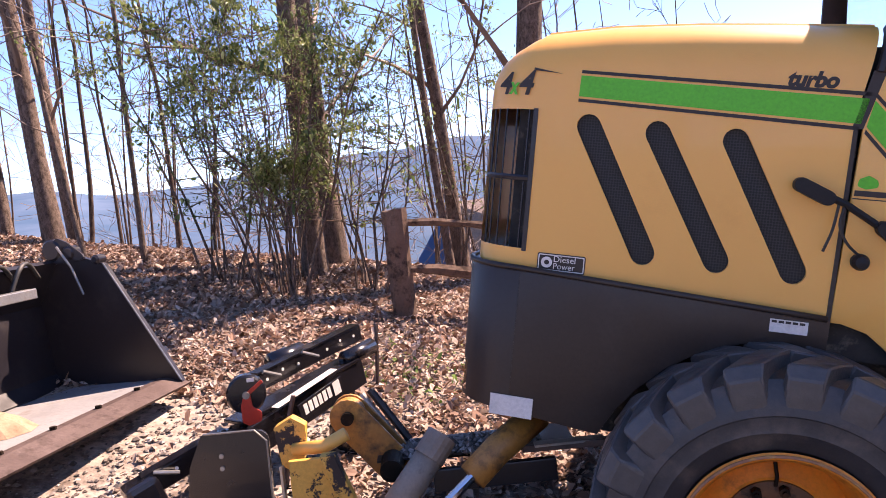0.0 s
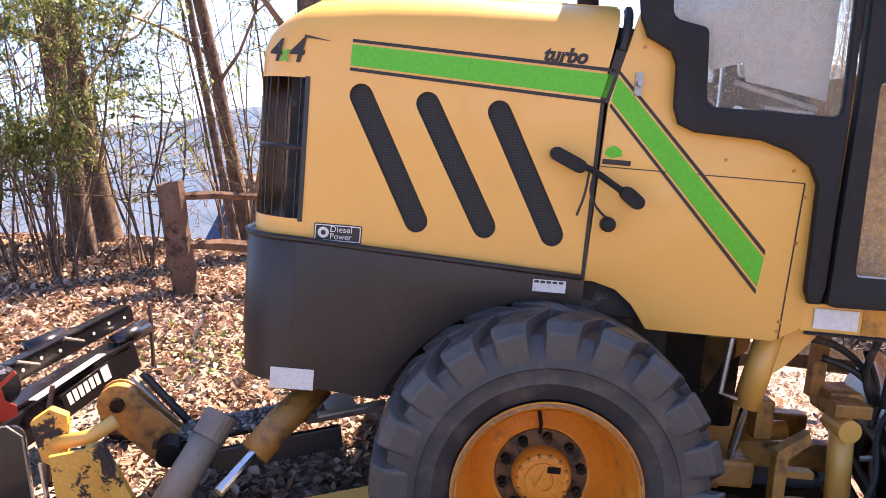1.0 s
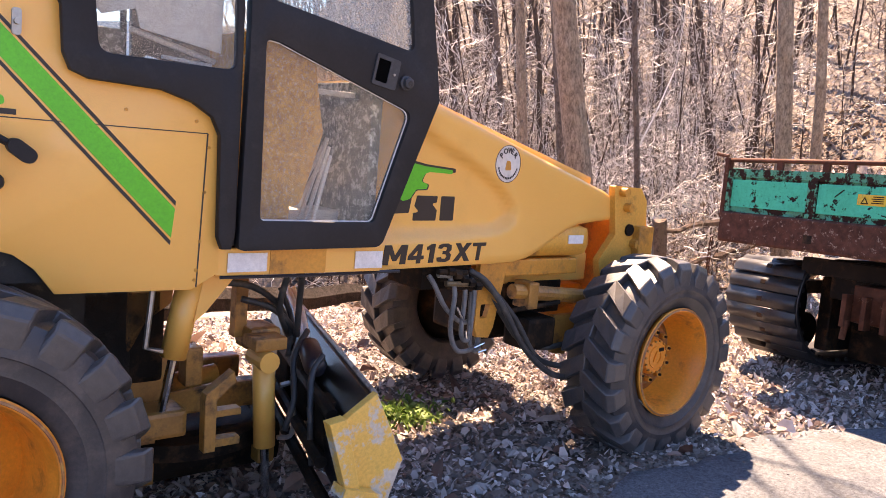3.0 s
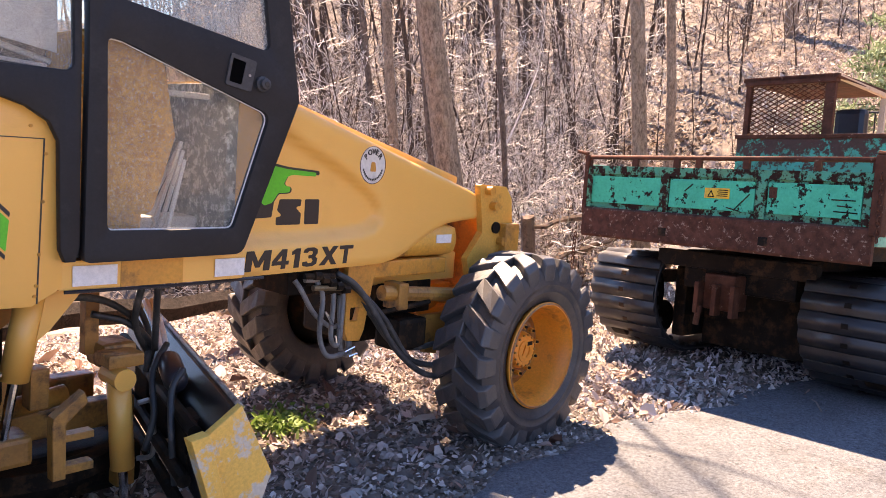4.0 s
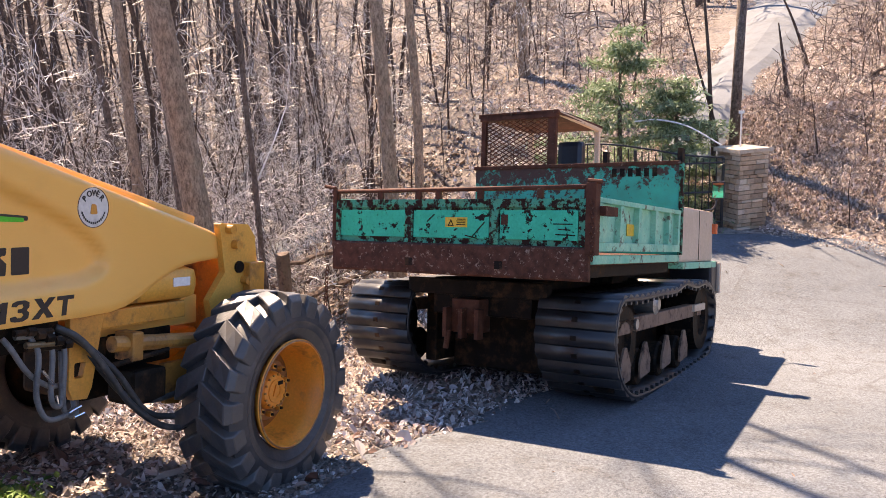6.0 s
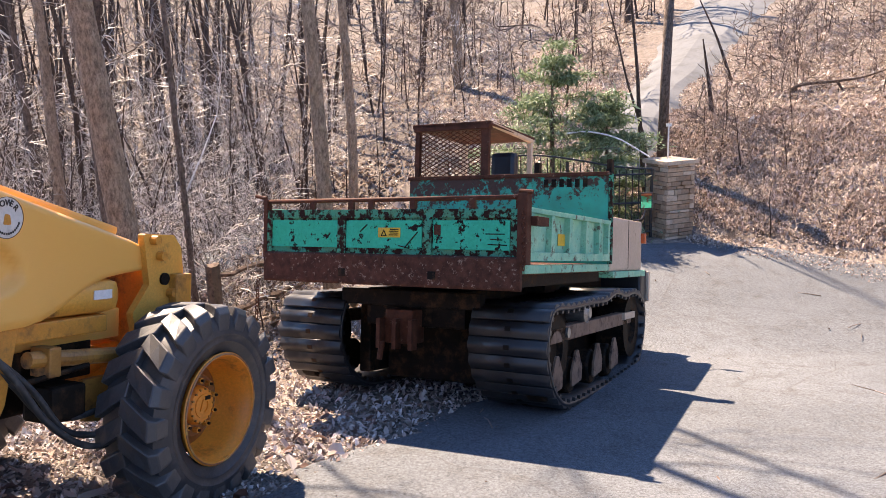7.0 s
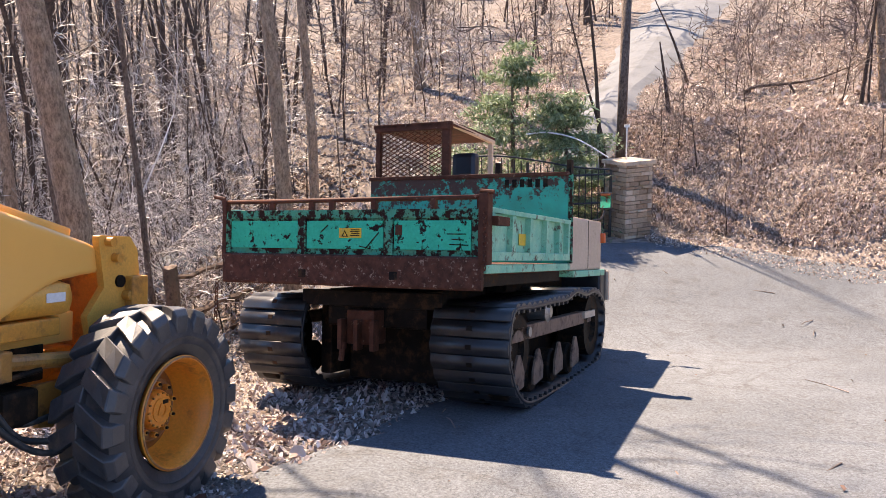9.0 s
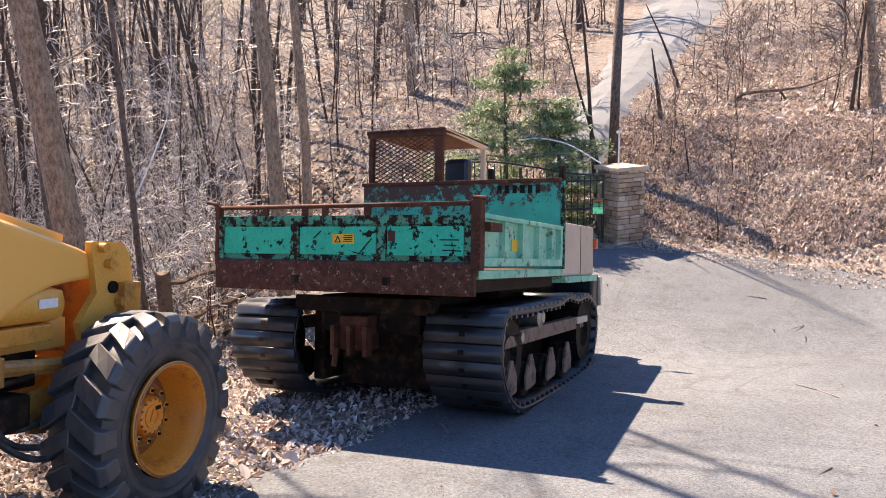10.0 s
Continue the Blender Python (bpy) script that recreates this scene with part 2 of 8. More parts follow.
def island_mat(name, colors, rough=0.85, translucent=0.0, scale=6.0):
    """One colour an island, out of a ramp, with mottling."""
    m, nt, b = mat(name, colors[0], rough, 0, 0.25)
    geo = nt.nodes.new("ShaderNodeNewGeometry")
    n = len(colors)
    c = ramp(nt, geo.outputs["Random Per Island"], [(i / (n - 1), k) for i, k in enumerate(colors)])
    g = ramp(nt, noise_tex(nt, scale, 4), [(0.3, (0.7, 0.7, 0.7)), (0.7, (1.15, 1.15, 1.15))])
    mul = nt.nodes.new("ShaderNodeMix")
    mul.data_type, mul.blend_type = 'RGBA', 'MULTIPLY'
    mul.inputs[0].default_value = 1.0
    nt.links.new(c, mul.inputs[6]), nt.links.new(g, mul.inputs[7])
    nt.links.new(mul.outputs[2], b.inputs["Base Color"])
    if translucent:
        t = nt.nodes.new("ShaderNodeBsdfTranslucent")
        nt.links.new(mul.outputs[2], t.inputs[0])
        s = nt.nodes.new("ShaderNodeMixShader")
        s.inputs[0].default_value = translucent
        nt.links.new(b.outputs[0], s.inputs[1]), nt.links.new(t.outputs[0], s.inputs[2])
        nt.links.new(s.outputs[0], nt.nodes["Material Output"].inputs[0])
    return m


LEAF_DRY = island_mat("dry_leaves", [(0.11, 0.056, 0.038), (0.34, 0.215, 0.155), (0.54, 0.40, 0.315), (0.19, 0.10, 0.07), (0.68, 0.56, 0.47), (0.13, 0.07, 0.05), (0.26, 0.15, 0.105)], 0.8, 0.12)
LEAF_GREEN = island_mat("evergreen_leaves", [(0.06, 0.10, 0.025), (0.16, 0.21, 0.065), (0.28, 0.33, 0.12), (0.09, 0.14, 0.04), (0.44, 0.47, 0.24)], 0.4, 0.4)
NEEDLES = island_mat("conifer_needles", [(0.08, 0.125, 0.05), (0.20, 0.27, 0.13), (0.36, 0.43, 0.26), (0.11, 0.17, 0.075)], 0.5, 0.2)
WEEDS = island_mat("green_weeds", [(0.07, 0.13, 0.025), (0.15, 0.24, 0.05), (0.30, 0.38, 0.13)], 0.55, 0.3)
STONES = island_mat("gravel_stones", [(0.062, 0.05, 0.043), (0.20, 0.17, 0.148), (0.115, 0.094, 0.082), (0.44, 0.40, 0.37), (0.12, 0.085, 0.069), (0.155, 0.132, 0.117)], 0.85, 0, 25)
def bark_mat(name, base, second, furrow):
    """Bark: upright furrows, blotches of lichen tone and fine grain."""
    m, nt, b = mat(name, base, 0.9, 0, 0.2)
    mp = nt.nodes.new("ShaderNodeMapping")
    mp.inputs["Scale"].default_value = (1, 1, 0.5)
    nt.links.new(nt.nodes.new("ShaderNodeTexCoord").outputs["Object"], mp.inputs["Vector"])
    ridge = noise_tex(nt, 24, 10, 0.85, mp.outputs[0])
    tone = mix(nt, ramp(nt, noise_tex(nt, 3.2, 8, 0.7), [(0.36, (0, 0, 0)), (0.66, (1, 1, 1))]), base, second)
    c = mix(nt, ramp(nt, ridge, [(0.41, (0.95, 0.95, 0.95)), (0.57, (0, 0, 0))]), tone, furrow)
    nt.links.new(c, b.inputs["Base Color"])
    bump(nt, b, ridge, 0.9, 0.02)
    return m


BARK_DARK = bark_mat("dark_brown_bark", (0.085, 0.058, 0.046), (0.13, 0.09, 0.07), (0.03, 0.021, 0.017))
TWIG = island_mat("bare_twigs", [(0.48, 0.415, 0.365), (0.82, 0.745, 0.675), (0.07, 0.05, 0.04), (0.84, 0.775, 0.71), (0.50, 0.43, 0.375), (0.10, 0.07, 0.056), (0.06, 0.042, 0.034)], 0.45, 0, 3)
TWIG_MID = island_mat("grey_brown_twigs", [(0.26, 0.205, 0.175), (0.66, 0.58, 0.51), (0.07, 0.05, 0.04), (0.40, 0.325, 0.28), (0.10, 0.07, 0.056)], 0.55, 0, 3)
TWIG_BROWN = island_mat("brown_twigs", [(0.10, 0.07, 0.055), (0.36, 0.28, 0.235), (0.07, 0.048, 0.038), (0.22, 0.155, 0.125)], 0.7, 0, 3)
BARK = bark_mat("tree_bark", (0.155, 0.112, 0.088), (0.23, 0.17, 0.138), (0.05, 0.034, 0.026))
BARK_PALE = bark_mat("pale_bark", (0.34, 0.235, 0.16), (0.44, 0.32, 0.23), (0.115, 0.077, 0.053))
WOOD_GREY = worn("weathered_rail_wood", (0.12, 0.075, 0.053), (0.17, 0.112, 0.082), (0.04, 0.026, 0.02), 0.85, 0, 9, 0.5, 0.64, 40, 0, 0.8, 0.2)

ASPHALT, _nt, _b = mat("old_grey_asphalt", (0.3, 0.3, 0.3), 0.9, 0, 0.25)
_t = mix(_nt, ramp(_nt, noise_tex(_nt, 0.5, 6), [(0.35, (0, 0, 0)), (0.65, (1, 1, 1))]), (0.098, 0.104, 0.113), (0.134, 0.141, 0.151))
_cr = _nt.nodes.new("ShaderNodeTexVoronoi")
_cr.feature = 'DISTANCE_TO_EDGE'
_cr.inputs["Scale"].default_value = 0.55
_wob = _nt.nodes.new("ShaderNodeMix")
_wob.data_type = 'RGBA'
_wob.inputs[0].default_value = 0.35
_co = _nt.nodes.new("ShaderNodeTexCoord").outputs["Object"]
_nz = _nt.nodes.new("ShaderNodeTexNoise")
_nz.inputs["Scale"].default_value, _nz.inputs["Detail"].default_value = 1.5, 8
_nt.links.new(_co, _nz.inputs["Vector"]), _nt.links.new(_co, _wob.inputs[6]), _nt.links.new(_nz.outputs["Color"], _wob.inputs[7])
_nt.links.new(_wob.outputs[2], _cr.inputs["Vector"])
_t = mix(_nt, ramp(_nt, _cr.outputs["Distance"], [(0.0, (0.5, 0.5, 0.5)), (0.006, (0, 0, 0))]), _t, (0.07, 0.066, 0.064))
_blot = ramp(_nt, noise_tex(_nt, 3.2, 14, 0.86), [(0.50, (0, 0, 0)), (0.64, (0.85, 0.85, 0.85))])
_t = mix(_nt, _blot, _t, (0.075, 0.072, 0.07))
_fine = noise_tex(_nt, 42, 6, 0.95)
_mul = _nt.nodes.new("ShaderNodeMix")
_mul.data_type, _mul.blend_type = 'RGBA', 'MULTIPLY'
_mul.inputs[0].default_value = 1.0
_nt.links.new(_t, _mul.inputs[6]), _nt.links.new(ramp(_nt, _fine, [(0.36, (0.30, 0.30, 0.30)), (0.5, (0.98, 0.98, 0.98)), (0.64, (1.62, 1.62, 1.62))]), _mul.inputs[7])
_nt.links.new(_mul.outputs[2], _b.inputs["Base Color"])
bump(_nt, _b, _fine, 0.5, 0.006)


def mound(x, y):
    """The land with its small bumps."""
    h = height(x, y)
    bank = smooth(-0.2, 1.5, (np.asarray(x) - 13.8) * 0.775 - (np.asarray(y) + 3.6) * 0.632) * (np.asarray(y) < 4)
    rough = 0.018 * (np.sin(np.asarray(x) * 2.1 + 1.3 * np.sin(np.asarray(y) * 1.7)) * np.cos(np.asarray(y) * 2.6 + np.sin(np.asarray(x) * 1.1)))
    lump = 0.035 * np.sin(np.asarray(x) * 2.4 + 2 * np.sin(np.asarray(y) * 1.3)) * np.sin(np.asarray(y) * 3.1 + np.sin(np.asarray(x) * 1.9))
    off = smooth(1.2, 2.6, np.asarray(y) + 0.27 * np.clip(np.asarray(x) - 3, 0, 8))
    return h + rough * off + lump * bank


ground = sheet("ground", axis_points(-1500, 1500, -6, 20, 0.14), axis_points(-1500, 1500, -9, 12, 0.14), mound, GROUND)
tagged(ground, "leaf-strewn sloping ground of soil and gravel", "ground", kind="structure")


def along(pts, n):
    p = np.array(pts, float)
    d = np.r_[0, np.cumsum(np.hypot(*np.diff(p, axis=0).T))]
    s = np.linspace(0, d[-1], n)
    return np.stack([np.interp(s, d, p[:, 0]), np.interp(s, d, p[:, 1])], -1)


EDGE = [(-9, 1.7), (0, 1.75), (2.6, 1.65), (3.5, 1.6), (4.1, 1.42), (4.9, 1.18), (5.4, 0.92), (5.9, 0.58), (6.6, 0.28), (7.5, -0.2), (8.6, -0.6), (9.6, -0.9), (10.8, -0.9), (12, -1.2), (13.6, -1.9)]
FAR = [(-9, -12), (3, -11.5), (9, -9.6), (11.0, -7.8), (11.9, -6.7), (12.25, -6.25), (12.7, -5.6), (13.15, -4.84), (13.45, -4.0), (13.6, -3.4)]
NA, NB = 130, 70
ea, fb = along(EDGE, NA), along(FAR, NA)
for k in range(NA):
    ea[k, 1] += 0.07 * math.sin(ea[k, 0] * 5.1) + 0.05 * math.sin(ea[k, 0] * 11.3 + 1) + 0.03 * math.sin(ea[k, 0] * 23)
    fb[k] += 0.08 * math.sin(fb[k, 1] * 3.7) + 0.05 * math.sin(fb[k, 1] * 9.1)
f = np.linspace(0, 1, NB)[None, :, None] ** 1.3
P = ea[:, None, :] * (1 - f) + fb[:, None, :] * f
Z = height(P[..., 0], P[..., 1]) + 0.022
Z[:, 0] -= 0.05
Z[:, -1] -= 0.05
me = bpy.data.meshes.new("road")
idx = np.arange(NA * NB).reshape(NA, NB)
me.from_pydata(np.concatenate([P, Z[..., None]], -1).reshape(-1, 3).tolist(), [], np.stack([idx[:-1, :-1], idx[:-1, 1:], idx[1:, 1:], idx[1:, :-1]], -1).reshape(-1, 4).tolist())
me.polygons.foreach_set("use_smooth", [True] * len(me.polygons))
me.materials.append(ASPHALT)
road = tagged(new("road", me), "old cracked grey asphalt lane with leaf-strewn edges", "road", kind="structure")


def strip(name, pts, width, lift, material, label, n=40):
    c = along(pts, n)
    t = np.gradient(c, axis=0)
    t /= np.linalg.norm(t, axis=1)[:, None]
    nrm = np.stack([-t[:, 1], t[:, 0]], -1)
    w = np.interp(np.linspace(0, 1, n), np.linspace(0, 1, len(width)), width)[:, None]
    v = []
    for s in (-1, -0.5, 0, 0.5, 1):
        q = c + nrm * w * s * (1 + 0.06 * np.sin(np.arange(n) * 1.7 + s))[:, None]
        v.append(np.c_[q, height(q[:, 0], q[:, 1]) + lift - (lift + 0.03) * s * s])
    V = np.stack(v, 1)
    i = np.arange(n * 5).reshape(n, 5)
    me = bpy.data.meshes.new(name)
    me.from_pydata(V.reshape(-1, 3).tolist(), [], np.stack([i[:-1, :-1], i[1:, :-1], i[1:, 1:], i[:-1, 1:]], -1).reshape(-1, 4).tolist())
    me.materials.append(material)
    return tagged(new(name, me), label, "road", kind="structure")


strip("valley_lane", [(11.5, 5.2), (15, 5.0), (20, 6.5), (26, 9)], [0.75, 0.9, 1.1], 0.12, ASPHALT, "pale lane beyond the rail fence")


# mesh writers for wood and leaves
def limbs(segs, sides=4):
    """Tapered bars: rows of x0 y0 z0 x1 y1 z1 r0 r1."""
    s = np.asarray(segs, float)
    a, b = s[:, :3], s[:, 3:6]
    d = b - a
    d /= np.linalg.norm(d, axis=1)[:, None] + 1e-9
    ref = np.where(np.abs(d[:, 2:3]) < 0.9, np.array([[0, 0, 1.0]]), np.array([[1.0, 0, 0]]))
    u = np.cross(d, ref)
    u /= np.linalg.norm(u, axis=1)[:, None] + 1e-9
    v = np.cross(d, u)
    ang = 2 * np.pi * np.arange(sides) / sides
    ring = np.cos(ang)[None, :, None] * u[:, None] + np.sin(ang)[None, :, None] * v[:, None]
    V = np.concatenate([a[:, None] + ring * s[:, 6, None, None], b[:, None] + ring * s[:, 7, None, None]], 1)
    n = len(s)
    base = (np.arange(n) * 2 * sides)[:, None]
    k = np.arange(sides)[None]
    F = np.stack([base + k, base + (k + 1) % sides, base + sides + (k + 1) % sides, base + sides + k], -1)
    return V.reshape(-1, 3), F.reshape(-1, 4)


def leaf_mesh(pos, size, rng, flat=0.5, slim=1.0, simple=False):
    """Pointed leaves folded along the midrib, curled at tip and edges, two faces each, or one bent face for those far off."""
    n = len(pos)
    yaw = rng.uniform(0, 2 * np.pi, n)
    tilt = rng.normal(0, flat, (n, 2))
    ax = np.stack([np.cos(yaw), np.sin(yaw), tilt[:, 0]], -1)
    sd = np.stack([-np.sin(yaw), np.cos(yaw), tilt[:, 1]], -1)
    up = np.cross(ax, sd)
    up /= np.linalg.norm(up, axis=1)[:, None]
    L = (np.asarray(size) * np.exp(rng.normal(-0.05, 0.33, n)))[:, None]
    curl, tip = rng.uniform(0.02, 0.26, n)[:, None], rng.uniform(-0.05, 0.25, n)[:, None]
    w, skew = rng.uniform(0.17, 0.36, n)[:, None] * slim, rng.uniform(-0.12, 0.12, n)[:, None]
    if simple:
        V = np.stack([pos - ax * L * 0.5, pos + sd * L * w + up * L * curl, pos + ax * L * 0.5 + up * L * tip, pos - sd * L * w * 0.9 + up * L * curl], 1)
        return V.reshape(-1, 3), np.arange(4 * n).reshape(n, 4)
    V = np.stack([pos - ax * L * 0.5,
                  pos - ax * L * (0.18 + skew) + sd * L * w + up * L * curl, pos + ax * L * 0.2 + sd * L * w * 0.85 + up * L * (curl + tip * 0.4),
                  pos + ax * L * 0.5 + sd * L * skew + up * L * tip,
                  pos + ax * L * (0.2 + skew) - sd * L * w * 0.8 + up * L * (curl + tip * 0.3), pos - ax * L * 0.2 - sd * L * w + up * L * curl * 0.8], 1)
    b = np.arange(n) * 6
    F = np.concatenate([np.stack([b, b + 3, b + 2, b + 1], -1), np.stack([b, b + 5, b + 4, b + 3], -1)], 0)
    return V.reshape(-1, 3), F


def write(name, V, F, material, parent=None, smooth_=False):
    me = bpy.data.meshes.new(name)
    F = np.asarray(F)
    me.vertices.add(len(V))
    me.vertices.foreach_set("co", np.asarray(V, np.float32).ravel())
    k = F.shape[1]
    me.loops.add(F.size)
    me.loops.foreach_set("vertex_index", F.ravel().astype(np.int32))
    me.polygons.add(len(F))
    me.polygons.foreach_set("loop_start", np.arange(0, F.size, k, dtype=np.int32))
    me.polygons.foreach_set("use_smooth", np.full(len(F), smooth_))
    me.update(calc_edges=True)
    me.materials.append(material)
    ob = new(name, me)
    if parent is not None:
        ob.parent = parent
    return ob


def grow(rng, tall, r, first=0.35, count=14, reach=0.35, lean=(0, 0), twigs=2, wob=0.02, thin=0.0025):
    """Trunk rows and branch rows of a bare tree that stands at the origin."""
    trunk, branches = [], []
    p, n = np.zeros(3), 12
    pts, rad = [p.copy()], [r]
    drift = np.array([lean[0], lean[1], 1.0])
    for i in range(n):
        drift = drift + np.r_[rng.normal(0, wob, 2), 0]
        p = p + drift / np.linalg.norm(drift) * tall / n
        pts.append(p.copy())
        rad.append(r * (1 - 0.82 * ((i + 1) / n) ** 1.1))
    for i in range(n):
        trunk.append([*pts[i], *pts[i + 1], rad[i] * (1.25 if i == 0 else 1), rad[i + 1]])

    def shoot(a, d, length, r0, level):
        steps = (5, 3, 2)[level]
        q, dd, rr = a.copy(), d / np.linalg.norm(d), r0
        for s in range(steps):
            dd = dd + rng.normal(0, (0.14, 0.22, 0.26)[level], 3) + np.array([0, 0, 0.05])
            dd /= np.linalg.norm(dd)
            e = q + dd * length / steps
            r1 = max(thin, rr * 0.74)
            branches.append([*q, *e, rr, r1])
            if level < 2 and s in (1, 2, 4):
                for _ in range(twigs if level == 0 else max(1, twigs - 1)):
                    sd = np.cross(dd, rng.normal(0, 1, 3))
                    sd /= np.linalg.norm(sd) + 1e-9
                    shoot(e, dd * 0.75 + sd * rng.uniform(0.5, 1.0), length * rng.uniform(0.35, 0.6), r1 * 0.7, level + 1)
            q, rr = e, r1
    for k in range(count):
        f = first + (0.97 - first) * (k + rng.uniform(0, 1)) / count
        i = min(n - 1, int(f * n))
        a = pts[i] + (pts[i + 1] - pts[i]) * (f * n - i)
        t = rng.uniform(0, 2 * np.pi)
        d = np.array([np.cos(t), np.sin(t), rng.uniform(0.25, 0.9)])
        shoot(a, d, tall * reach * (1.15 - f) * rng.uniform(0.6, 1.1) + 0.3, max(0.006, rad[i] * 0.38), 0)
    return np.array(trunk), np.array(branches)


def bare_tree(name, x, y, tall, r, seed, label, first=0.35, count=14, reach=0.35, lean=(0, 0), bark=None, group="bare trees at the wood's edge", twigs=2, wob=0.02):
    rng = np.random.default_rng(seed)
    trunk, br = grow(rng, tall, r, first, count, reach, lean, twigs, wob)
    t = thing(name, Matrix.Translation((x, y, float(height(x, y)) - 0.08)), label, "tree", group)
    V, F = limbs(trunk, 10)
    write("trunk", V, F, bark or BARK, t, True)
    V, F = limbs(br, 4)
    write("crown", V, F, TWIG if x > 6 else TWIG_BROWN, t)["kind"] = "stuff"
    return t


# the trees that stand out, by place, height, girth, lean
NAMED = [
    (-4.42, 8.95, 13, 0.105, (-0.05, 0.0)), (-4.6, 9.9, 12, 0.075, (-0.05, 0.0)), (-3.75, 8.2, 6, 0.03, (-0.16, 0.0)), (-3.22, 8.4, 10, 0.03, (-0.01, 0.0)),
    (-1.4, 8.4, 13, 0.12, (0.0, 0.0)), (-1.22, 8.9, 13, 0.13, (-0.05, 0.0)), (0.08, 9.0, 12, 0.048, (-0.08, 0.0)), (0.22, 9.3, 13, 0.085, (-0.06, 0.0)), (0.98, 8.9, 14, 0.17, (0.0, 0.0)),
    (8.9, 4.0, 15, 0.175, (-0.03, 0.075)), (11.22, 2.3, 14, 0.12, (0.0, 0.02)), (12.57, 2.2, 13, 0.085, (0.0, 0.0)), (25.8, 1.19, 16, 0.165, (0.0, 0.02)), (11.45, 6.5, 13, 0.10, (0.0, 0.0)),
    (13.9, 8.2, 12, 0.08, (0.0, 0.0)), (16.3, -8.6, 9, 0.11, (0.05, 0.15)),
    (9.75, 3.74, 12, 0.042, (0.0, 0.03)), (-5.15, 9.3, 12, 0.07, (-0.04, 0.0)), (10.6, 5.2, 13, 0.07, (0.0, 0.05)),
]
for i, (x, y, tall, r, lean) in enumerate(NAMED):
    bare_tree("tree", x, y, tall, r, 100 + i, "tall bare tree with %s bark and thin winter branches" % ("grey-brown" if i % 2 else "brown"), (0.10 if x < 3 else 0.42) if r > 0.06 else 0.16, (13 if x < 3 else 10) if r > 0.06 else 7, 0.26, lean, BARK_PALE if x > 3 and r > 0.08 else BARK)

# the rest of the woods: many thin trunks and saplings as one mass a stretch
def woods(name, label, spots, rng, lo, hi, rlo, rhi, count, twigs, reach=0.4, kinds=9, thin=0.004, bark=BARK_DARK, twig=None):
    stock = [grow(rng, 1.0 * (lo + hi) / 2, (rlo + rhi) / 2, 0.12, count, reach, tuple(rng.normal(0, 0.06, 2)), twigs, 0.05, thin) for _ in range(kinds)]
    TV, BV = [], []
    for x, y in spots:
        tr, br = stock[int(rng.integers(0, kinds))]
        s, a = rng.uniform(lo, hi) / ((lo + hi) / 2), rng.uniform(0, 2 * np.pi)
        R = np.array([[math.cos(a), -math.sin(a), 0], [math.sin(a), math.cos(a), 0], [0, 0, 1]]) * s
        o = np.array([x, y, float(height(x, y)) - 0.05])
        for rows, keep in ((tr, TV), (br, BV)):
            rows = rows.copy()
            rows[:, :3] = rows[:, :3] @ R.T + o
            rows[:, 3:6] = rows[:, 3:6] @ R.T + o
            rows[:, 6:] *= s * rng.uniform(0.8, 1.25)
            keep.append(rows)
    t = tagged(new(name), label, "trees", kind="stuff")
    V, F = limbs(np.concatenate(TV), 6)
    write("trunk_mass", V, F, bark, t, True)["kind"] = "stuff"
    V, F = limbs(np.concatenate(BV), 3)
    write("twig_mass", V, F, twig or TWIG, t)["kind"] = "stuff"


def scatter(rng, n, x0, x1, y0, y1, keep):
    out = []
    while len(out) < n:
        x, y = rng.uniform(x0, x1), rng.uniform(y0, y1)
        if keep(x, y):
            out.append((x, y))
    return out


LANE = [(16.4, -2.4), (18.3, -3.25), (20.4, -3.98), (22.2, -4.95), (26.2, -6.55), (29.2, -7.95), (33.5, -9.6), (40, -11.4)]


def road_clear(x, y):
    return abs(y - float(np.interp(x, [q[0] for q in LANE], [q[1] for q in LANE]))) > 1.6 + 0.06 * (x - 17)


def sun_lane(x, y, reach):
    """A thin stretch of the wood, through which the sun reaches the truck and the wheels."""
    return x < 8.5 + reach and abs(y - 1.3 - 0.59 * (x - 7.0)) < 1.25


GRAVEL_ROAD = worn("pale_gravel_road", (0.145, 0.15, 0.158), (0.18, 0.184, 0.19), (0.11, 0.108, 0.104), 0.9, 0, 1.2, 0.5, 0.7, 30, 0, 0.4, 0.2)
strip("hill_road", LANE, [0.75, 0.8, 1.1, 1.35, 1.6, 1.7, 1.7, 1.7], 0.22, GRAVEL_ROAD, "grey lane climbing the far hillside")
rng = np.random.default_rng(11)
woods("far_woods", "dense bare woods of thin trunks and pale twigs", scatter(rng, 92, 13.5, 34, 4.6, 30, lambda x, y: math.degrees(math.atan2(x, y)) > 38 and not sun_lane(x, y, 10)), rng, 7, 12, 0.03, 0.11, 11, 2, 0.17, 9, 0.007, BARK_DARK, TWIG_MID)
woods("deep_woods", "dark close-set trunks deep in the wood", scatter(rng, 95, 14, 30, 7, 24, lambda x, y: math.degrees(math.atan2(x, y)) > 44 and not sun_lane(x, y, 10)), rng, 8, 13, 0.04, 0.10, 6, 1, 0.2, 6, 0.01, BARK_DARK, TWIG_BROWN)
woods("undergrowth", "thicket of pale bare saplings and brush", scatter(rng, 170, 9.8, 22, 3.4, 18, lambda x, y: math.degrees(math.atan2(x, y)) > 40 and y > 3.3 + 0.1 * (x - 9) and not sun_lane(x, y, 4.5)), rng, 2.0, 5.5, 0.014, 0.036, 10, 2, 0.27, 9, 0.0045)
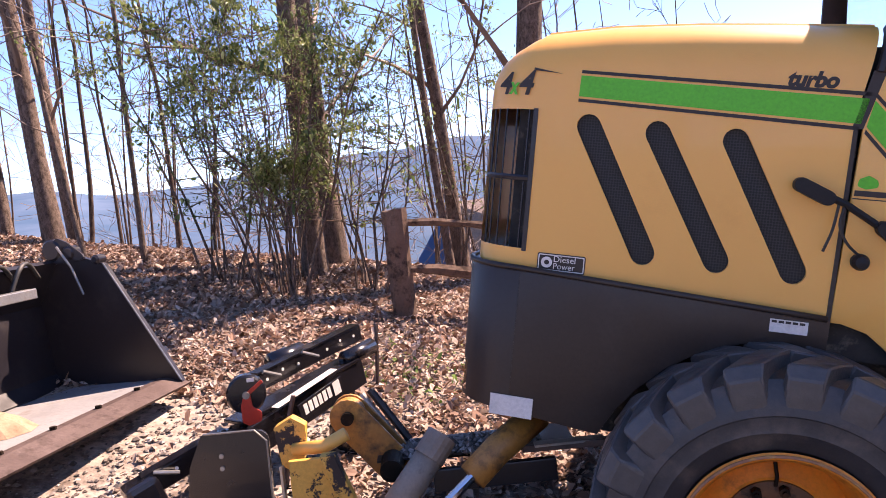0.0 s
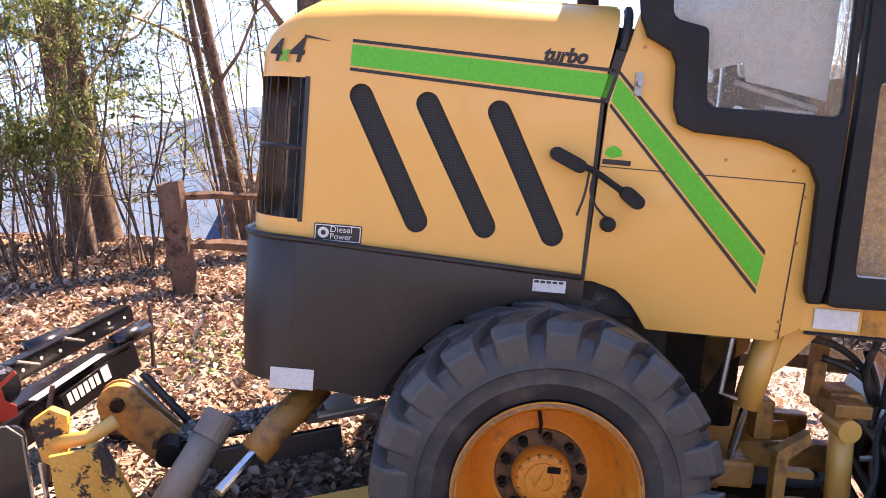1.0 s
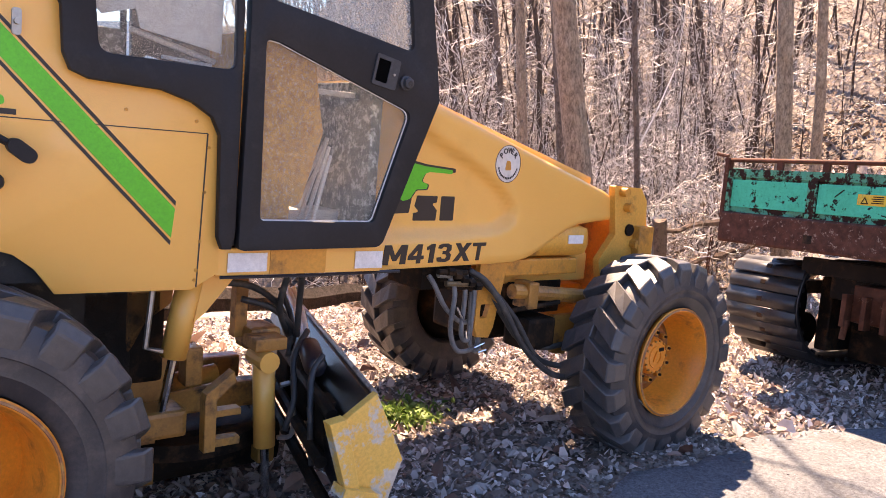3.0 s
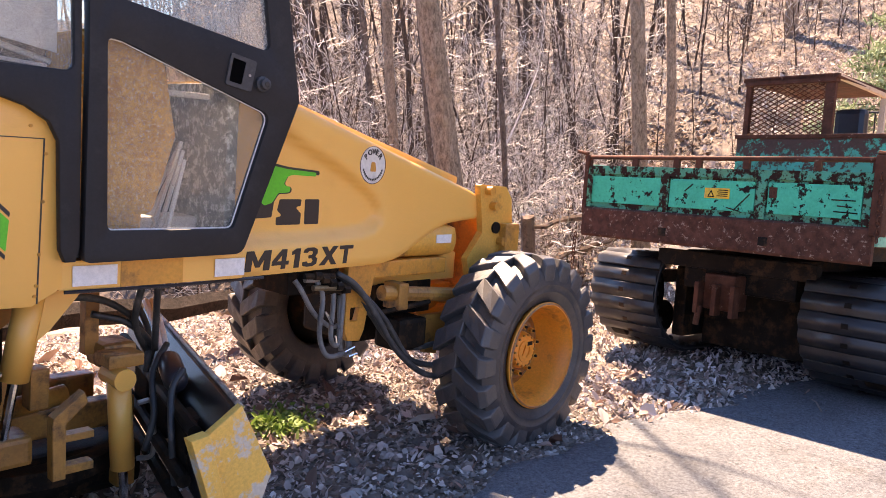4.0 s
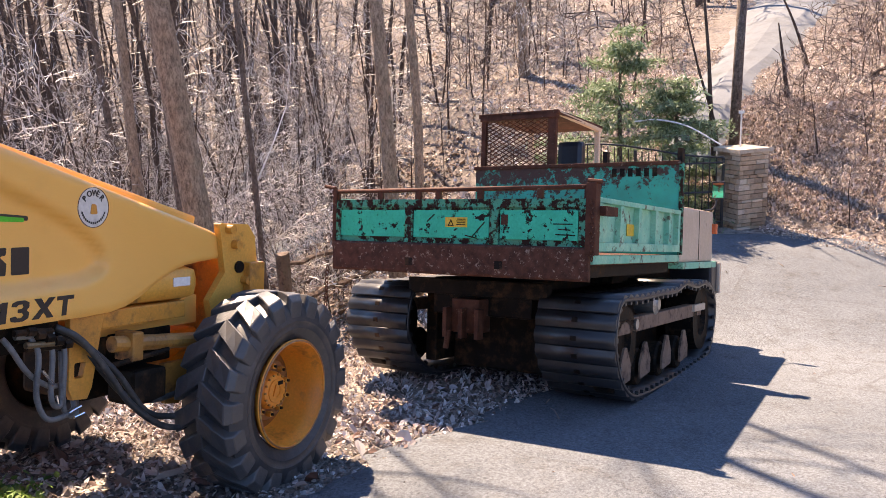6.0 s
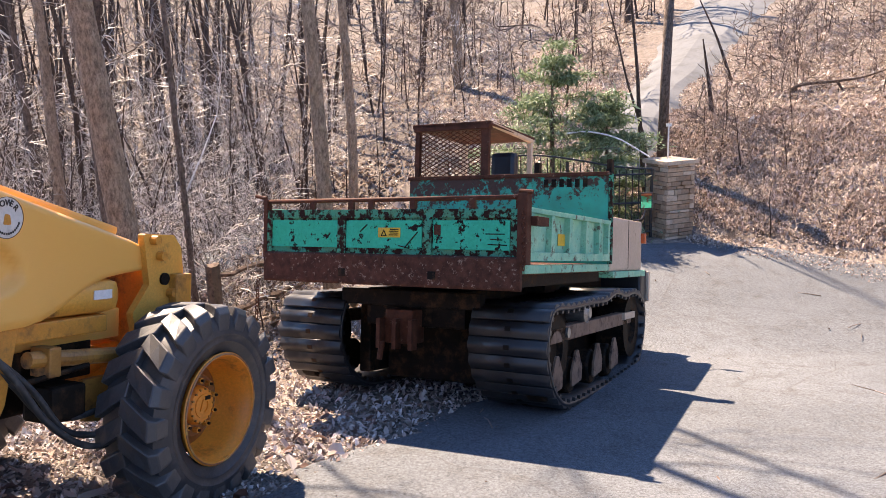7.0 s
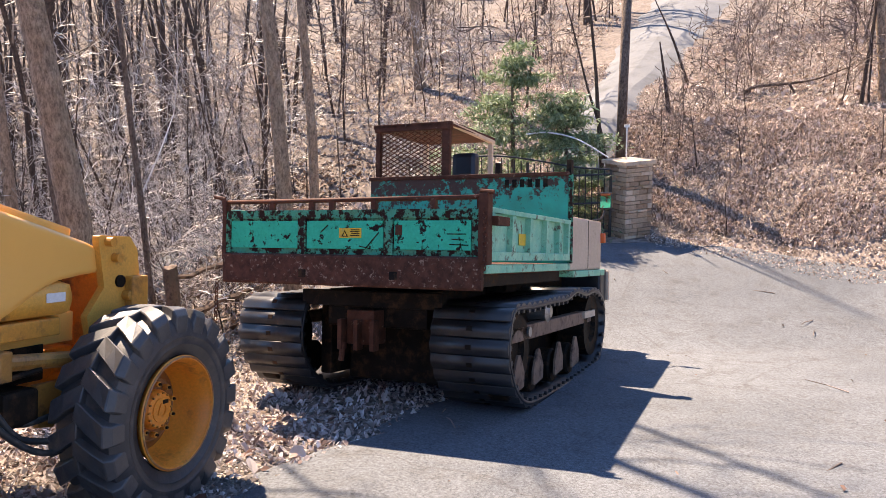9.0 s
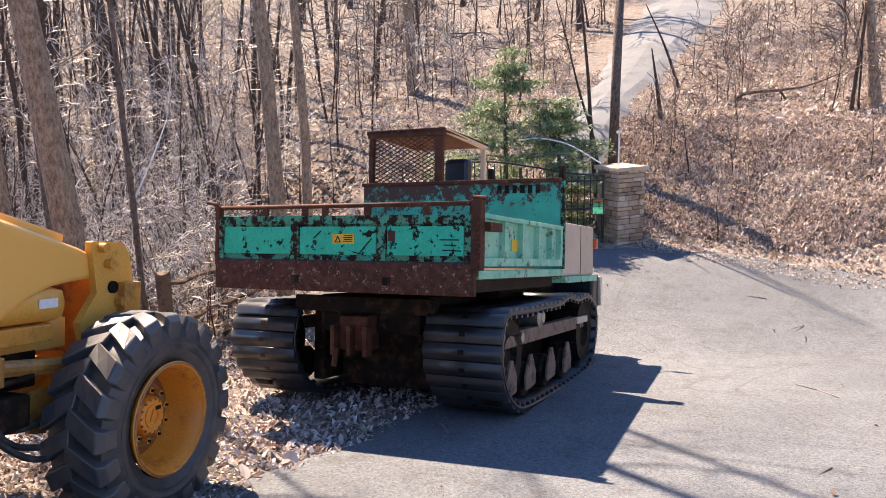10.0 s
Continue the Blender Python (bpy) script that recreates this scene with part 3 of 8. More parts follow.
woods("brush", "low tangle of pale bare brush on the wood's floor", scatter(rng, 150, 10, 30, -1, 20, lambda x, y: math.degrees(math.atan2(x, y)) > 42 and (y > 3.9 or x > 17) and not sun_lane(x, y, 1.8)), rng, 0.8, 2.4, 0.008, 0.018, 5, 2, 0.36, 6, 0.0042)
woods("low_brush", "low pale bare brush along the wood's edge", scatter(rng, 80, 9.6, 17, 2.6, 9, lambda x, y: sun_lane(x, y, 9) and y > 3.0), rng, 0.5, 1.5, 0.006, 0.014, 5, 2, 0.4, 6, 0.004)
woods("hillside_saplings", "scattered bare saplings on the leafy hillside", scatter(rng, 100, 15, 40, -14, 5, lambda x, y: road_clear(x, y) and (x - 13.8) * 0.775 - (y + 3.6) * 0.632 > 1.6), rng, 1.2, 5.5, 0.012, 0.034, 6, 2, 0.25, 9, 0.008, BARK_DARK, TWIG_BROWN)
woods("hill_trees", "bare trees along the far hillside", scatter(rng, 50, 26, 60, -26, 10, road_clear), rng, 9, 14, 0.06, 0.15, 9, 2, 0.24, 9, 0.012, BARK_DARK, TWIG_BROWN)
woods("edge_saplings", "slender bare saplings at the brink of the slope", scatter(rng, 62, -9, 4, 9.2, 17, lambda x, y: math.degrees(math.atan2(x, y)) < 25), rng, 3, 8, 0.012, 0.034, 5, 2, 0.3, 9, 0.004, BARK_DARK, TWIG_BROWN)

# unseen trees, added so that glossy paint and panes reflect something dark
woods("unseen_woods", "unseen bare woods added to darken reflections", scatter(rng, 34, -22, 20, -34, -13, lambda x, y: True), rng, 8, 13, 0.05, 0.13, 7, 1, 0.3, 6, 0.012)
woods("bank_brush", "thin bare stems and fallen twigs on the leafy bank", scatter(rng, 90, 13.5, 24, -12, -2, lambda x, y: road_clear(x, y) and (x - 13.8) * 0.775 - (y + 3.6) * 0.632 > 0.5), rng, 0.4, 1.4, 0.006, 0.014, 4, 2, 0.5, 6, 0.005, BARK_DARK, TWIG_BROWN)


# leaf litter
def litter(name, label, n, region, size, rng, material=LEAF_DRY, flat=0.45, lift=0.012, simple=False):
    p = np.array(scatter(rng, n, *region))
    z = mound(p[:, 0], p[:, 1]) + lift + rng.uniform(0, 0.02, n)
    V, F = leaf_mesh(np.c_[p, z], np.full(n, size), rng, flat, 1.0, simple)
    return tagged(write(name, V, F, material), label, "leaves", kind="stuff")


def edge_y(x):
    return float(np.interp(x, [e[0] for e in EDGE], [e[1] for e in EDGE]))


LEAF_RED = island_mat("reddish_brown_leaves", [(0.10, 0.048, 0.036), (0.30, 0.19, 0.15), (0.58, 0.46, 0.39), (0.17, 0.085, 0.062), (0.70, 0.61, 0.55), (0.11, 0.06, 0.047)], 0.8, 0.12)
LEAF_PALE = island_mat("pale_dry_leaves", [(0.17, 0.105, 0.088), (0.44, 0.345, 0.30), (0.70, 0.62, 0.57), (0.24, 0.155, 0.13), (0.82, 0.77, 0.73), (0.13, 0.082, 0.07)], 0.8, 0.12)
LEAF_BANK = island_mat("pale_bank_leaves", [(0.28, 0.19, 0.15), (0.62, 0.50, 0.43), (0.80, 0.71, 0.63), (0.44, 0.32, 0.26), (0.10, 0.064, 0.05)], 0.8, 0.2)
litter("leaf_litter", "brown dry leaves thick on the bank behind the grader", 57000, (-6.5, 2.6, 2.9, 9.6, lambda x, y: abs(x) < 0.75 * y + 1 and not (x < -1.72 - 0.2 * (4.9 - y) and y < 5.0) and (x > -0.75 or y > 4.9 or rng.uniform() < 0.12)), 0.046, rng, flat=0.6)
litter("leaf_litter", "brown dry leaves among the stones under the grader", 17000, (2.0, 6.5, 0.4, 6.5, lambda x, y: y > edge_y(x) + 0.02 + abs(rng.normal(0, 0.35))), 0.036, rng, LEAF_PALE, 0.6)
litter("leaf_litter", "large curled brown leaves lying by the wheels", 520, (2.0, 6.5, 0.4, 5.5, lambda x, y: y > edge_y(x) + 0.02), 0.08, rng, LEAF_RED, 0.5, 0.03)
litter("leaf_litter", "dry leaves and twigs round the truck's tracks", 20000, (5.2, 12, -0.9, 5, lambda x, y: y > edge_y(x) - 0.1), 0.038, rng, LEAF_PALE, flat=0.75)
litter("leaf_litter", "dry leaves covering the roadside bank", 125000, (11.5, 24, -12, 2, lambda x, y: (x - 13.8) * 0.775 - (y + 3.6) * 0.632 > -0.25 - abs(rng.normal(0, 0.1)) and not (x < 14.8 and y > -3.4)), 0.036, rng, LEAF_BANK, flat=0.7, simple=True)
BANK_LEAF = island_mat("matted_bank_leaves", [(0.10, 0.064, 0.05), (0.44, 0.33, 0.27), (0.68, 0.57, 0.50), (0.22, 0.14, 0.105)], 0.85, 0.15)
litter("leaf_litter", "dark matted leaves and twigs on the steep bank", 50000, (12.5, 24, -12, -2, lambda x, y: 0.6 < (x - 13.8) * 0.775 - (y + 3.6) * 0.632 < 4.2 and rng.uniform() < 0.35 + 0.65 * (math.sin(x * 3.1 + 2 * math.sin(y * 2.3)) > 0)), 0.042, rng, BANK_LEAF, 1.1, 0.03, True)
LEAF_ROAD = island_mat("brown_road_leaves", [(0.10, 0.06, 0.045), (0.22, 0.14, 0.10), (0.15, 0.09, 0.07)], 0.8, 0.05)
litter("leaf_litter", "scattered dry leaves on the asphalt", 50, (3, 12, -8, 1.2, lambda x, y: True), 0.036, rng, LEAF_ROAD, lift=0.03)
# darker leaf colours that stand for shade under the trees
LEAF_DARK = island_mat("shade_dark_leaves", [(0.10, 0.06, 0.045), (0.22, 0.15, 0.11), (0.38, 0.28, 0.22), (0.15, 0.09, 0.065)], 0.85, 0.05)
litter("leaf_litter", "leaves on the wood's floor, coloured dark for its shade", 14000, (6.5, 22, 2.5, 16, lambda x, y: math.degrees(math.atan2(x, y)) > 42), 0.13, rng, LEAF_DARK, simple=True)

litter("leaf_litter", "dry leaves strewn over the far hillside", 26000, (15.5, 40, -15, 12, lambda x, y: road_clear(x, y) and rng.uniform() < 22 / (x + 4)), 0.10, rng, LEAF_BANK, 0.8, 0.02, True)

# broken twigs on the lane
rows = []
for x, y in scatter(rng, 11, 4.5, 13, -7, 0.6, lambda x, y: y < edge_y(x) + 0.1):
    a, L = rng.uniform(0, math.pi), rng.uniform(0.12, 0.45)
    z = float(height(x, y)) + 0.03
    m = np.array([x + math.cos(a) * L * 0.5 + rng.normal(0, 0.02), y + math.sin(a) * L * 0.5, z + 0.012])
    e = m + np.array([math.cos(a + rng.normal(0, 0.3)) * L * 0.5, math.sin(a + rng.normal(0, 0.3)) * L * 0.5, -0.006])
    rows += [[x, y, z, *m, 0.007, 0.005], [*m, *e, 0.005, 0.003]]
V, F = limbs(rows, 5)
tagged(write("twigs", V, F, TWIG_BROWN), "broken twigs lying on the asphalt", "twigs", kind="stuff")


# gravel
def gravel(name, label, n, region, lo, hi, rng):
    p = np.array(scatter(rng, n, *region))
    z = mound(p[:, 0], p[:, 1])
    s = rng.uniform(lo, hi, n) * rng.choice([0.6, 1, 1.5], n)
    oct_ = np.array([(1, 0, 0), (0, 1, 0), (-1, 0, 0), (0, -1, 0), (0, 0, 0.6), (0, 0, -0.6), (0.7, 0.7, 0.3), (-0.7, 0.6, -0.2)])
    tri = np.array([(0, 6, 4), (6, 1, 4), (1, 2, 4), (2, 3, 4), (3, 0, 4), (6, 0, 5), (1, 6, 5), (2, 1, 5), (3, 2, 5), (0, 3, 5)])
    jit = oct_[None] * rng.uniform(0.6, 1.2, (n, 8, 3))
    a = rng.uniform(0, 2 * np.pi, n)
    R = np.zeros((n, 3, 3))
    R[:, 0, 0], R[:, 0, 1], R[:, 1, 0], R[:, 1, 1], R[:, 2, 2] = np.cos(a), -np.sin(a), np.sin(a), np.cos(a), 1
    V = np.einsum('nij,nkj->nki', R, jit) * s[:, None, None] + np.c_[p, z + s * 0.25][:, None]
    F = (tri[None] + (np.arange(n) * 8)[:, None, None]).reshape(-1, 3)
    return tagged(write(name, V.reshape(-1, 3), F, STONES), label, "gravel", kind="stuff")


gravel("gravel", "grey crushed stone between the wheels", 11000, (1.6, 6.2, 0.5, 4.6, lambda x, y: y > edge_y(x) + 0.0), 0.006, 0.024, rng)
gravel("gravel", "pale broken rock scattered between the wheels", 1100, (3.0, 6.2, 1.4, 4.3, lambda x, y: y > edge_y(x) + 0.1), 0.018, 0.042, rng)
gravel("gravel", "fine grey gravel along the asphalt edge", 3500, (3.2, 8.5, -0.8, 1.9, lambda x, y: abs(y - edge_y(x)) < abs(rng.normal(0, 0.25))), 0.008, 0.022, rng)
gravel("gravel", "gravel strewn over the yard behind the grader", 7000, (-3, 1.8, 2.6, 6, lambda x, y: x < -0.6 or rng.uniform() < 0.3), 0.006, 0.02, rng)
p = np.array([(3.84 + rng.normal(0, 0.13), 3.02 + rng.normal(0, 0.1)) for _ in range(420)])
V, F = leaf_mesh(np.c_[p, mound(p[:, 0], p[:, 1]) + rng.uniform(0.01, 0.11, 420)], np.full(420, 0.042), rng, 0.8)
tagged(write("weeds", V, F, WEEDS), "bright green weeds growing between stones", "plant", kind="stuff")
p = np.array([(-0.35 + rng.normal(0, 0.3), 5.7 + rng.normal(0, 0.35)) for _ in range(240)])
V, F = leaf_mesh(np.c_[p, mound(p[:, 0], p[:, 1]) + rng.uniform(0.01, 0.05, 240)], np.full(240, 0.032), rng, 0.7)
tagged(write("weeds", V, F, WEEDS), "pale green grass tuft among dead leaves", "plant", kind="stuff")


# evergreen shrub behind the yard
def shrub(x, y, tall, spread, stems, leaves, seed, label):
    rng = np.random.default_rng(seed)
    t = thing("evergreen_shrub", Matrix.Translation((x, y, float(height(x, y)) - 0.05)), label, "shrub")
    rows, tips = [], []
    for _ in range(stems):
        a, rr = rng.uniform(0, 2 * np.pi), rng.uniform(0.02, 0.3)
        q = np.array([rr * np.cos(a), rr * np.sin(a), 0.0])
        d = np.array([np.cos(a) * spread * rng.uniform(0.1, 0.5), np.sin(a) * spread * rng.uniform(0.1, 0.5), 1.0])
        L, r = tall * rng.uniform(0.65, 1.05), rng.uniform(0.008, 0.018)
        for s in range(10):
            d = d + np.r_[rng.normal(0, 0.13, 2), 0]
            e = q + d / np.linalg.norm(d) * L / 10
            rows.append([*q, *e, r, r * 0.9])
            r *= 0.9
            if s >= 2:
                for _ in range(3):
                    b = rng.normal(0, 1, 3)
                    b[2] = abs(b[2]) * 0.5
                    b /= np.linalg.norm(b)
                    f = e + b * rng.uniform(0.15, 0.5)
                    rows.append([*e, *f, 0.005, 0.002])
                    tips.append((e, f))
            q = e
    V, F = limbs(rows, 4)
    write("stem_mass", V, F, BARK, t)["kind"] = "stuff"
    gauge = np.array([noise.noise(Vector(q[1]) * 1.9 + Vector((seed, 0, 0))) + 0.16 * q[1][2] for q in tips])
    weight = np.clip(gauge - np.quantile(gauge, 0.45), 0.01, None)
    k = rng.choice(len(tips), leaves, p=weight / weight.sum())
    f = rng.uniform(0.2, 1.1, leaves)[:, None]
    A, B = np.array([q[0] for q in tips])[k], np.array([q[1] for q in tips])[k]
    pos = A * (1 - f) + B * f + rng.normal(0, 0.05, (leaves, 3))
    V, F = leaf_mesh(pos, np.full(leaves, 0.03), rng, 0.9, 0.8)
    write("foliage", V, F, LEAF_GREEN, t)["kind"] = "stuff"


shrub(-1.5, 7.5, 3.5, 0.5, 24, 15000, 5, "tall leggy evergreen shrub with small glossy green leaves")
shrub(-0.8, 7.9, 2.6, 0.5, 10, 3400, 6, "thin evergreen shrub with sparse green leaves")
shrub(-2.15, 7.7, 3.2, 0.35, 9, 4500, 8, "thin evergreen shrub with sparse green leaves")
shrub(0.1, 9.2, 3.2, 0.4, 6, 1800, 9, "thin evergreen shrub climbing beside a trunk")


def conifer(x, y, tall, width, seed, label):
    rng = np.random.default_rng(seed)
    t = thing("conifer", Matrix.Translation((x, y, float(height(x, y)) - 0.05)), label, "tree")
    V, F = limbs([[0, 0, 0, 0, 0, tall * 0.5, 0.06, 0.04], [0, 0, tall * 0.5, 0, 0, tall, 0.04, 0.01]], 8)
    write("trunk", V, F, BARK, t, True)
    rows, pos = [], []
    for k in range(46):
        z = tall * (0.1 + 0.88 * (k // 5) / 9.2) + rng.normal(0, 0.05)
        a = rng.uniform(0, 2 * np.pi)
        L = width * (1.1 - (z / tall) ** 1.6) * rng.uniform(0.45, 1.2)
        q = np.array([0, 0, z])
        d = np.array([np.cos(a), np.sin(a), 0.28])
        for s in range(6):
            d = d + np.array([0, 0, -0.05]) + rng.normal(0, 0.07, 3)
            e = q + d * L / 6
            rows.append([*q, *e, 0.012, 0.006])
            pos += [q + (e - q) * rng.uniform() + rng.normal(0, 1, 3) * np.array([0.13, 0.13, 0.05]) for _ in range(56 if s > 1 else 18)]
            q = e
    V, F = limbs(rows, 3)
    write("bough_mass", V, F, BARK, t)["kind"] = "stuff"
    V, F = leaf_mesh(np.array(pos), np.full(len(pos), 0.10), rng, 0.7, 0.4, True)
    write("foliage", V, F, NEEDLES, t)["kind"] = "stuff"


conifer(15.4, -1.15, 3.6, 1.6, 3, "young green conifer behind the iron gate")
conifer(15.2, -2.15, 2.6, 1.25, 4, "low bushy green conifer beside the gate")


# fallen limb and dark snags on the hillside, forked sapling by the gate
def limb_thing(name, runs, radius, label, material):
    o = Vector(runs[0][0])
    t = thing(name, Matrix.Translation(o), label, "tree")
    for i, pts in enumerate(runs):
        q = [v - o for v in spline(pts, 4)]
        n = len(q) - 1
        part("stem" if i == 0 else "fork", tb(q, [radius * (1 - 0.75 * k / n) * (1 if i == 0 else 0.7) for k in range(n + 1)], 7), material, t, "", True)
    return t


limb_thing("fallen_branch", [[(18.35, -6.45, 1.1), (18.25, -6.64, 1.38), (17.98, -7.35, 1.46), (17.77, -7.84, 1.54), (17.5, -8.46, 1.8)], [(17.98, -7.35, 1.46), (17.9, -7.5, 1.2), (17.85, -7.7, 1.0)]], 0.05, "pale dead limb arching over the leafy bank", BARK)
limb_thing("snag", [[(17.87, -4.74, 0.85), (17.93, -4.62, 1.7), (17.95, -4.50, 2.42)]], 0.055, "dark broken snag leaning on the hillside", BARK_DARK)
limb_thing("snag", [[(20.04, -5.74, 1.4), (20.1, -5.35, 2.5), (20.15, -4.85, 3.55)]], 0.045, "thin dark snag leaning on the hillside", BARK_DARK)
limb_thing("sapling", [[(15.61, -2.97, float(height(15.61, -2.97)) - 0.1), (15.63, -2.81, 0.99), (15.64, -2.75, 1.84), (15.66, -2.61, 3.2), (15.6, -2.5, 4.4)], [(15.61, -2.97, 0.1), (15.62, -2.87, 0.67), (15.67, -2.6, 1.53), (15.7, -2.38, 2.4), (15.7, -2.1, 3.4)]], 0.05, "forked bare sapling behind the stone pillar", BARK_DARK)


# split-rail fences
def rail_post(x, y, tall, r, label, seed):
    rng = np.random.default_rng(seed)
    bm = bmesh.new()
    z0 = float(height(x, y)) - 0.15
    n = 9
    rings = []
    for k in range(7):
        z = (tall + 0.15) * k / 6
        rings.append([bm.verts.new((r * (1 + 0.16 * math.sin(3 * 2 * math.pi * i / n + seed) + rng.normal(0, 0.03)) * math.cos(2 * math.pi * i / n), r * 0.8 * (1 + rng.normal(0, 0.04)) * math.sin(2 * math.pi * i / n), z + (rng.normal(0, 0.012) if k == 6 else 0))) for i in range(n)])
    for a, b in zip(rings, rings[1:]):
        for i in range(n):
            bm.faces.new((a[i], a[(i + 1) % n], b[(i + 1) % n], b[i]))
    bm.faces.new(rings[-1])
    ob = link("fence_post", bm, WOOD_GREY, None, "", False, Matrix.Translation((x, y, z0)))
    return tagged(ob, label, "fence post", "split-rail fence")


def rail(a, b, r, seed, label="rough grey split log fence rail", wood=None):
    rng = np.random.default_rng(seed)
    a, b = Vector(a), Vector(b)
    pts = [a.lerp(b, k / 8) + Vector((0, rng.normal(0, 0.014), rng.normal(0, 0.02))) for k in range(9)]
    o = pts[0].copy()
    ob = link("fence_rail", tb([q - o for q in pts], [r * rng.uniform(0.6, 1.25) * (0.6 if k in (0, 8) else 1) for k in range(9)], 6), wood or WOOD_GREY, None, "", False, Matrix.Translation(o))
    return tagged(ob, label, "fence rail", "split-rail fence")


rail_post(-0.42, 7.1, 0.98, 0.105, "weathered brown split-rail fence post, upright", 2)
rail((-0.4, 7.1, 1.72), (2.3, 7.4, 1.2), 0.05, 3)
rail((-0.4, 7.1, 1.25), (2.3, 7.4, 0.75), 0.055, 4)
rail_post(8.8, 3.12, -0.24 - float(height(8.8, 3.12)), 0.10, "weathered split-rail fence post beside the truck", 5)
rail((8.8, 3.12, -0.40), (11.6, 2.6, -0.72), 0.045, 6)
rail((8.8, 3.12, -0.86), (11.6, 2.6, -1.12), 0.05, 7)
rail((8.8, 3.12, -0.86), (6.5, 4.6, -0.55), 0.05, 8)
# the log's shade is painted into its near-black bark colour
rail((6.5, 4.55, -0.55), (3.2, 5.3, 0.05), 0.09, 9, "dark fallen log behind the grader", bark_mat("shade_dark_log_bark", (0.036, 0.025, 0.019), (0.06, 0.043, 0.034), (0.013, 0.009, 0.007)))

# stone gate pillar of ledge stone, iron gate, pole
LEDGE = [worn("ledge_stone_%s" % k, c, tuple(v * 0.85 for v in c), tuple(v * 0.55 for v in c), 0.85, 0, 7, 0.5, 0.7, 40, 0, 0.7, 0.2) for k, c in (("tan", (0.50, 0.355, 0.235)), ("brown", (0.36, 0.245, 0.16)), ("pale", (0.62, 0.48, 0.35)))]
PZ = float(height(14.3, -3.15)) - 0.05
pillar = thing("gate_pillar", Matrix.Translation((14.35, -3.16, PZ)) @ pose(0, 0, 0, 0, 0, 28), "square gate pillar of tan stacked ledge stone with a slab cap", "pillar")
H_, S_ = 1.36, 0.295
part("core", bx(-S_ + 0.04, S_ - 0.04, -S_ + 0.04, S_ - 0.04, 0, H_), LEDGE[1], pillar)
rng = np.random.default_rng(21)
z = 0.0
while z < H_ - 0.02:
    h = min(rng.uniform(0.05, 0.11), H_ - z)
    for side in range(4):
        x = -S_
        while x < S_ - 0.01:
            w = min(rng.uniform(0.13, 0.34), S_ - x)
            if S_ - x - w < 0.07:
                w = S_ - x
            o = rng.uniform(-0.012, 0.016)
            ob = part("stone", bx(x + 0.004, x + w - 0.004, -S_ - o, -S_ + 0.08, z + 0.004, z + h - 0.004, 0.006), LEDGE[int(rng.integers(0, 3))], pillar)
            ob.matrix_basis = pose(0, 0, 0, 0, 0, 90 * side)
            x += w
    z += h
part("cap", bx(-S_ - 0.05, S_ + 0.05, -S_ - 0.05, S_ + 0.05, H_, H_ + 0.07, 0.01), LEDGE[2], pillar, "flat stone cap slab")
WHITE_PIPE = worn("white_painted_pipe", (0.7, 0.7, 0.68), (0.6, 0.6, 0.58), (0.4, 0.36, 0.3), 0.5, 0, 8, 0.6, 0.8)
post = tagged(link("marker_post", tb([(0, 0, 0), (0, 0, 0.62)], 0.013, 8), WHITE_PIPE, None, "", False, Matrix.Translation((14.3, -3.1, PZ + H_ + 0.07))), "slim white post standing on the stone pillar", "post")
part("marker_head", bx(-0.014, 0.014, -0.045, 0.045, 0.57, 0.62, 0.006), WHITE_PIPE, post)
IRON = worn("black_wrought_iron", (0.02, 0.02, 0.022), (0.03, 0.03, 0.03), (0.08, 0.05, 0.035), 0.5, 0.3, 8, 0.6, 0.75)
gate = thing("iron_gate", Matrix.Translation((14.0, -2.78, PZ + 0.1)) @ pose(0, 0, 0, 0, 0, 100), "black wrought-iron gate with upright bars beside the stone pillar", "gate")
for k in range(26):
    top = 1.2 + 0.32 * smooth(0.4, 2.4, 0.115 * k)
    part("gate_bar", tb([(0.115 * k, 0, 0), (0.115 * k, 0, float(top))], 0.010 if k % 13 else 0.025, 6), IRON, gate)
for zz in (0.1, 0.62, 1.12):
    part("gate_rail", tb([(0, 0, zz), (2.9, 0, zz)], 0.016, 6), IRON, gate)
part("gate_arch", tb(spline([(0.0, 0, 1.2), (0.6, 0, 1.26), (1.3, 0, 1.4), (2.0, 0, 1.51), (2.9, 0, 1.52)]), 0.016, 6), IRON, gate)
tagged(link("pipe_arm", tb(spline([(0, 0, 0), (0.35, 0.5, 0.3), (0.5, 1.0, 0.42), (0.5, 1.4, 0.4)]), 0.014, 6), WHITE_PIPE, None, "", False, Matrix.Translation((14.1, -2.75, PZ + 1.5))), "thin pale arched pipe over the gate", "pipe")
pole = tagged(link("utility_pole", tb([(0, 0, 0), (0.0, -0.03, 1.9), (0.0, -0.07, 3.75)], [0.105, 0.095, 0.09], 12), BARK, None, "", True, Matrix.Translation((16.5, -3.42, float(height(16.5, -3.42)) - 0.2))), "tall brown wooden utility pole on the bank", "pole")

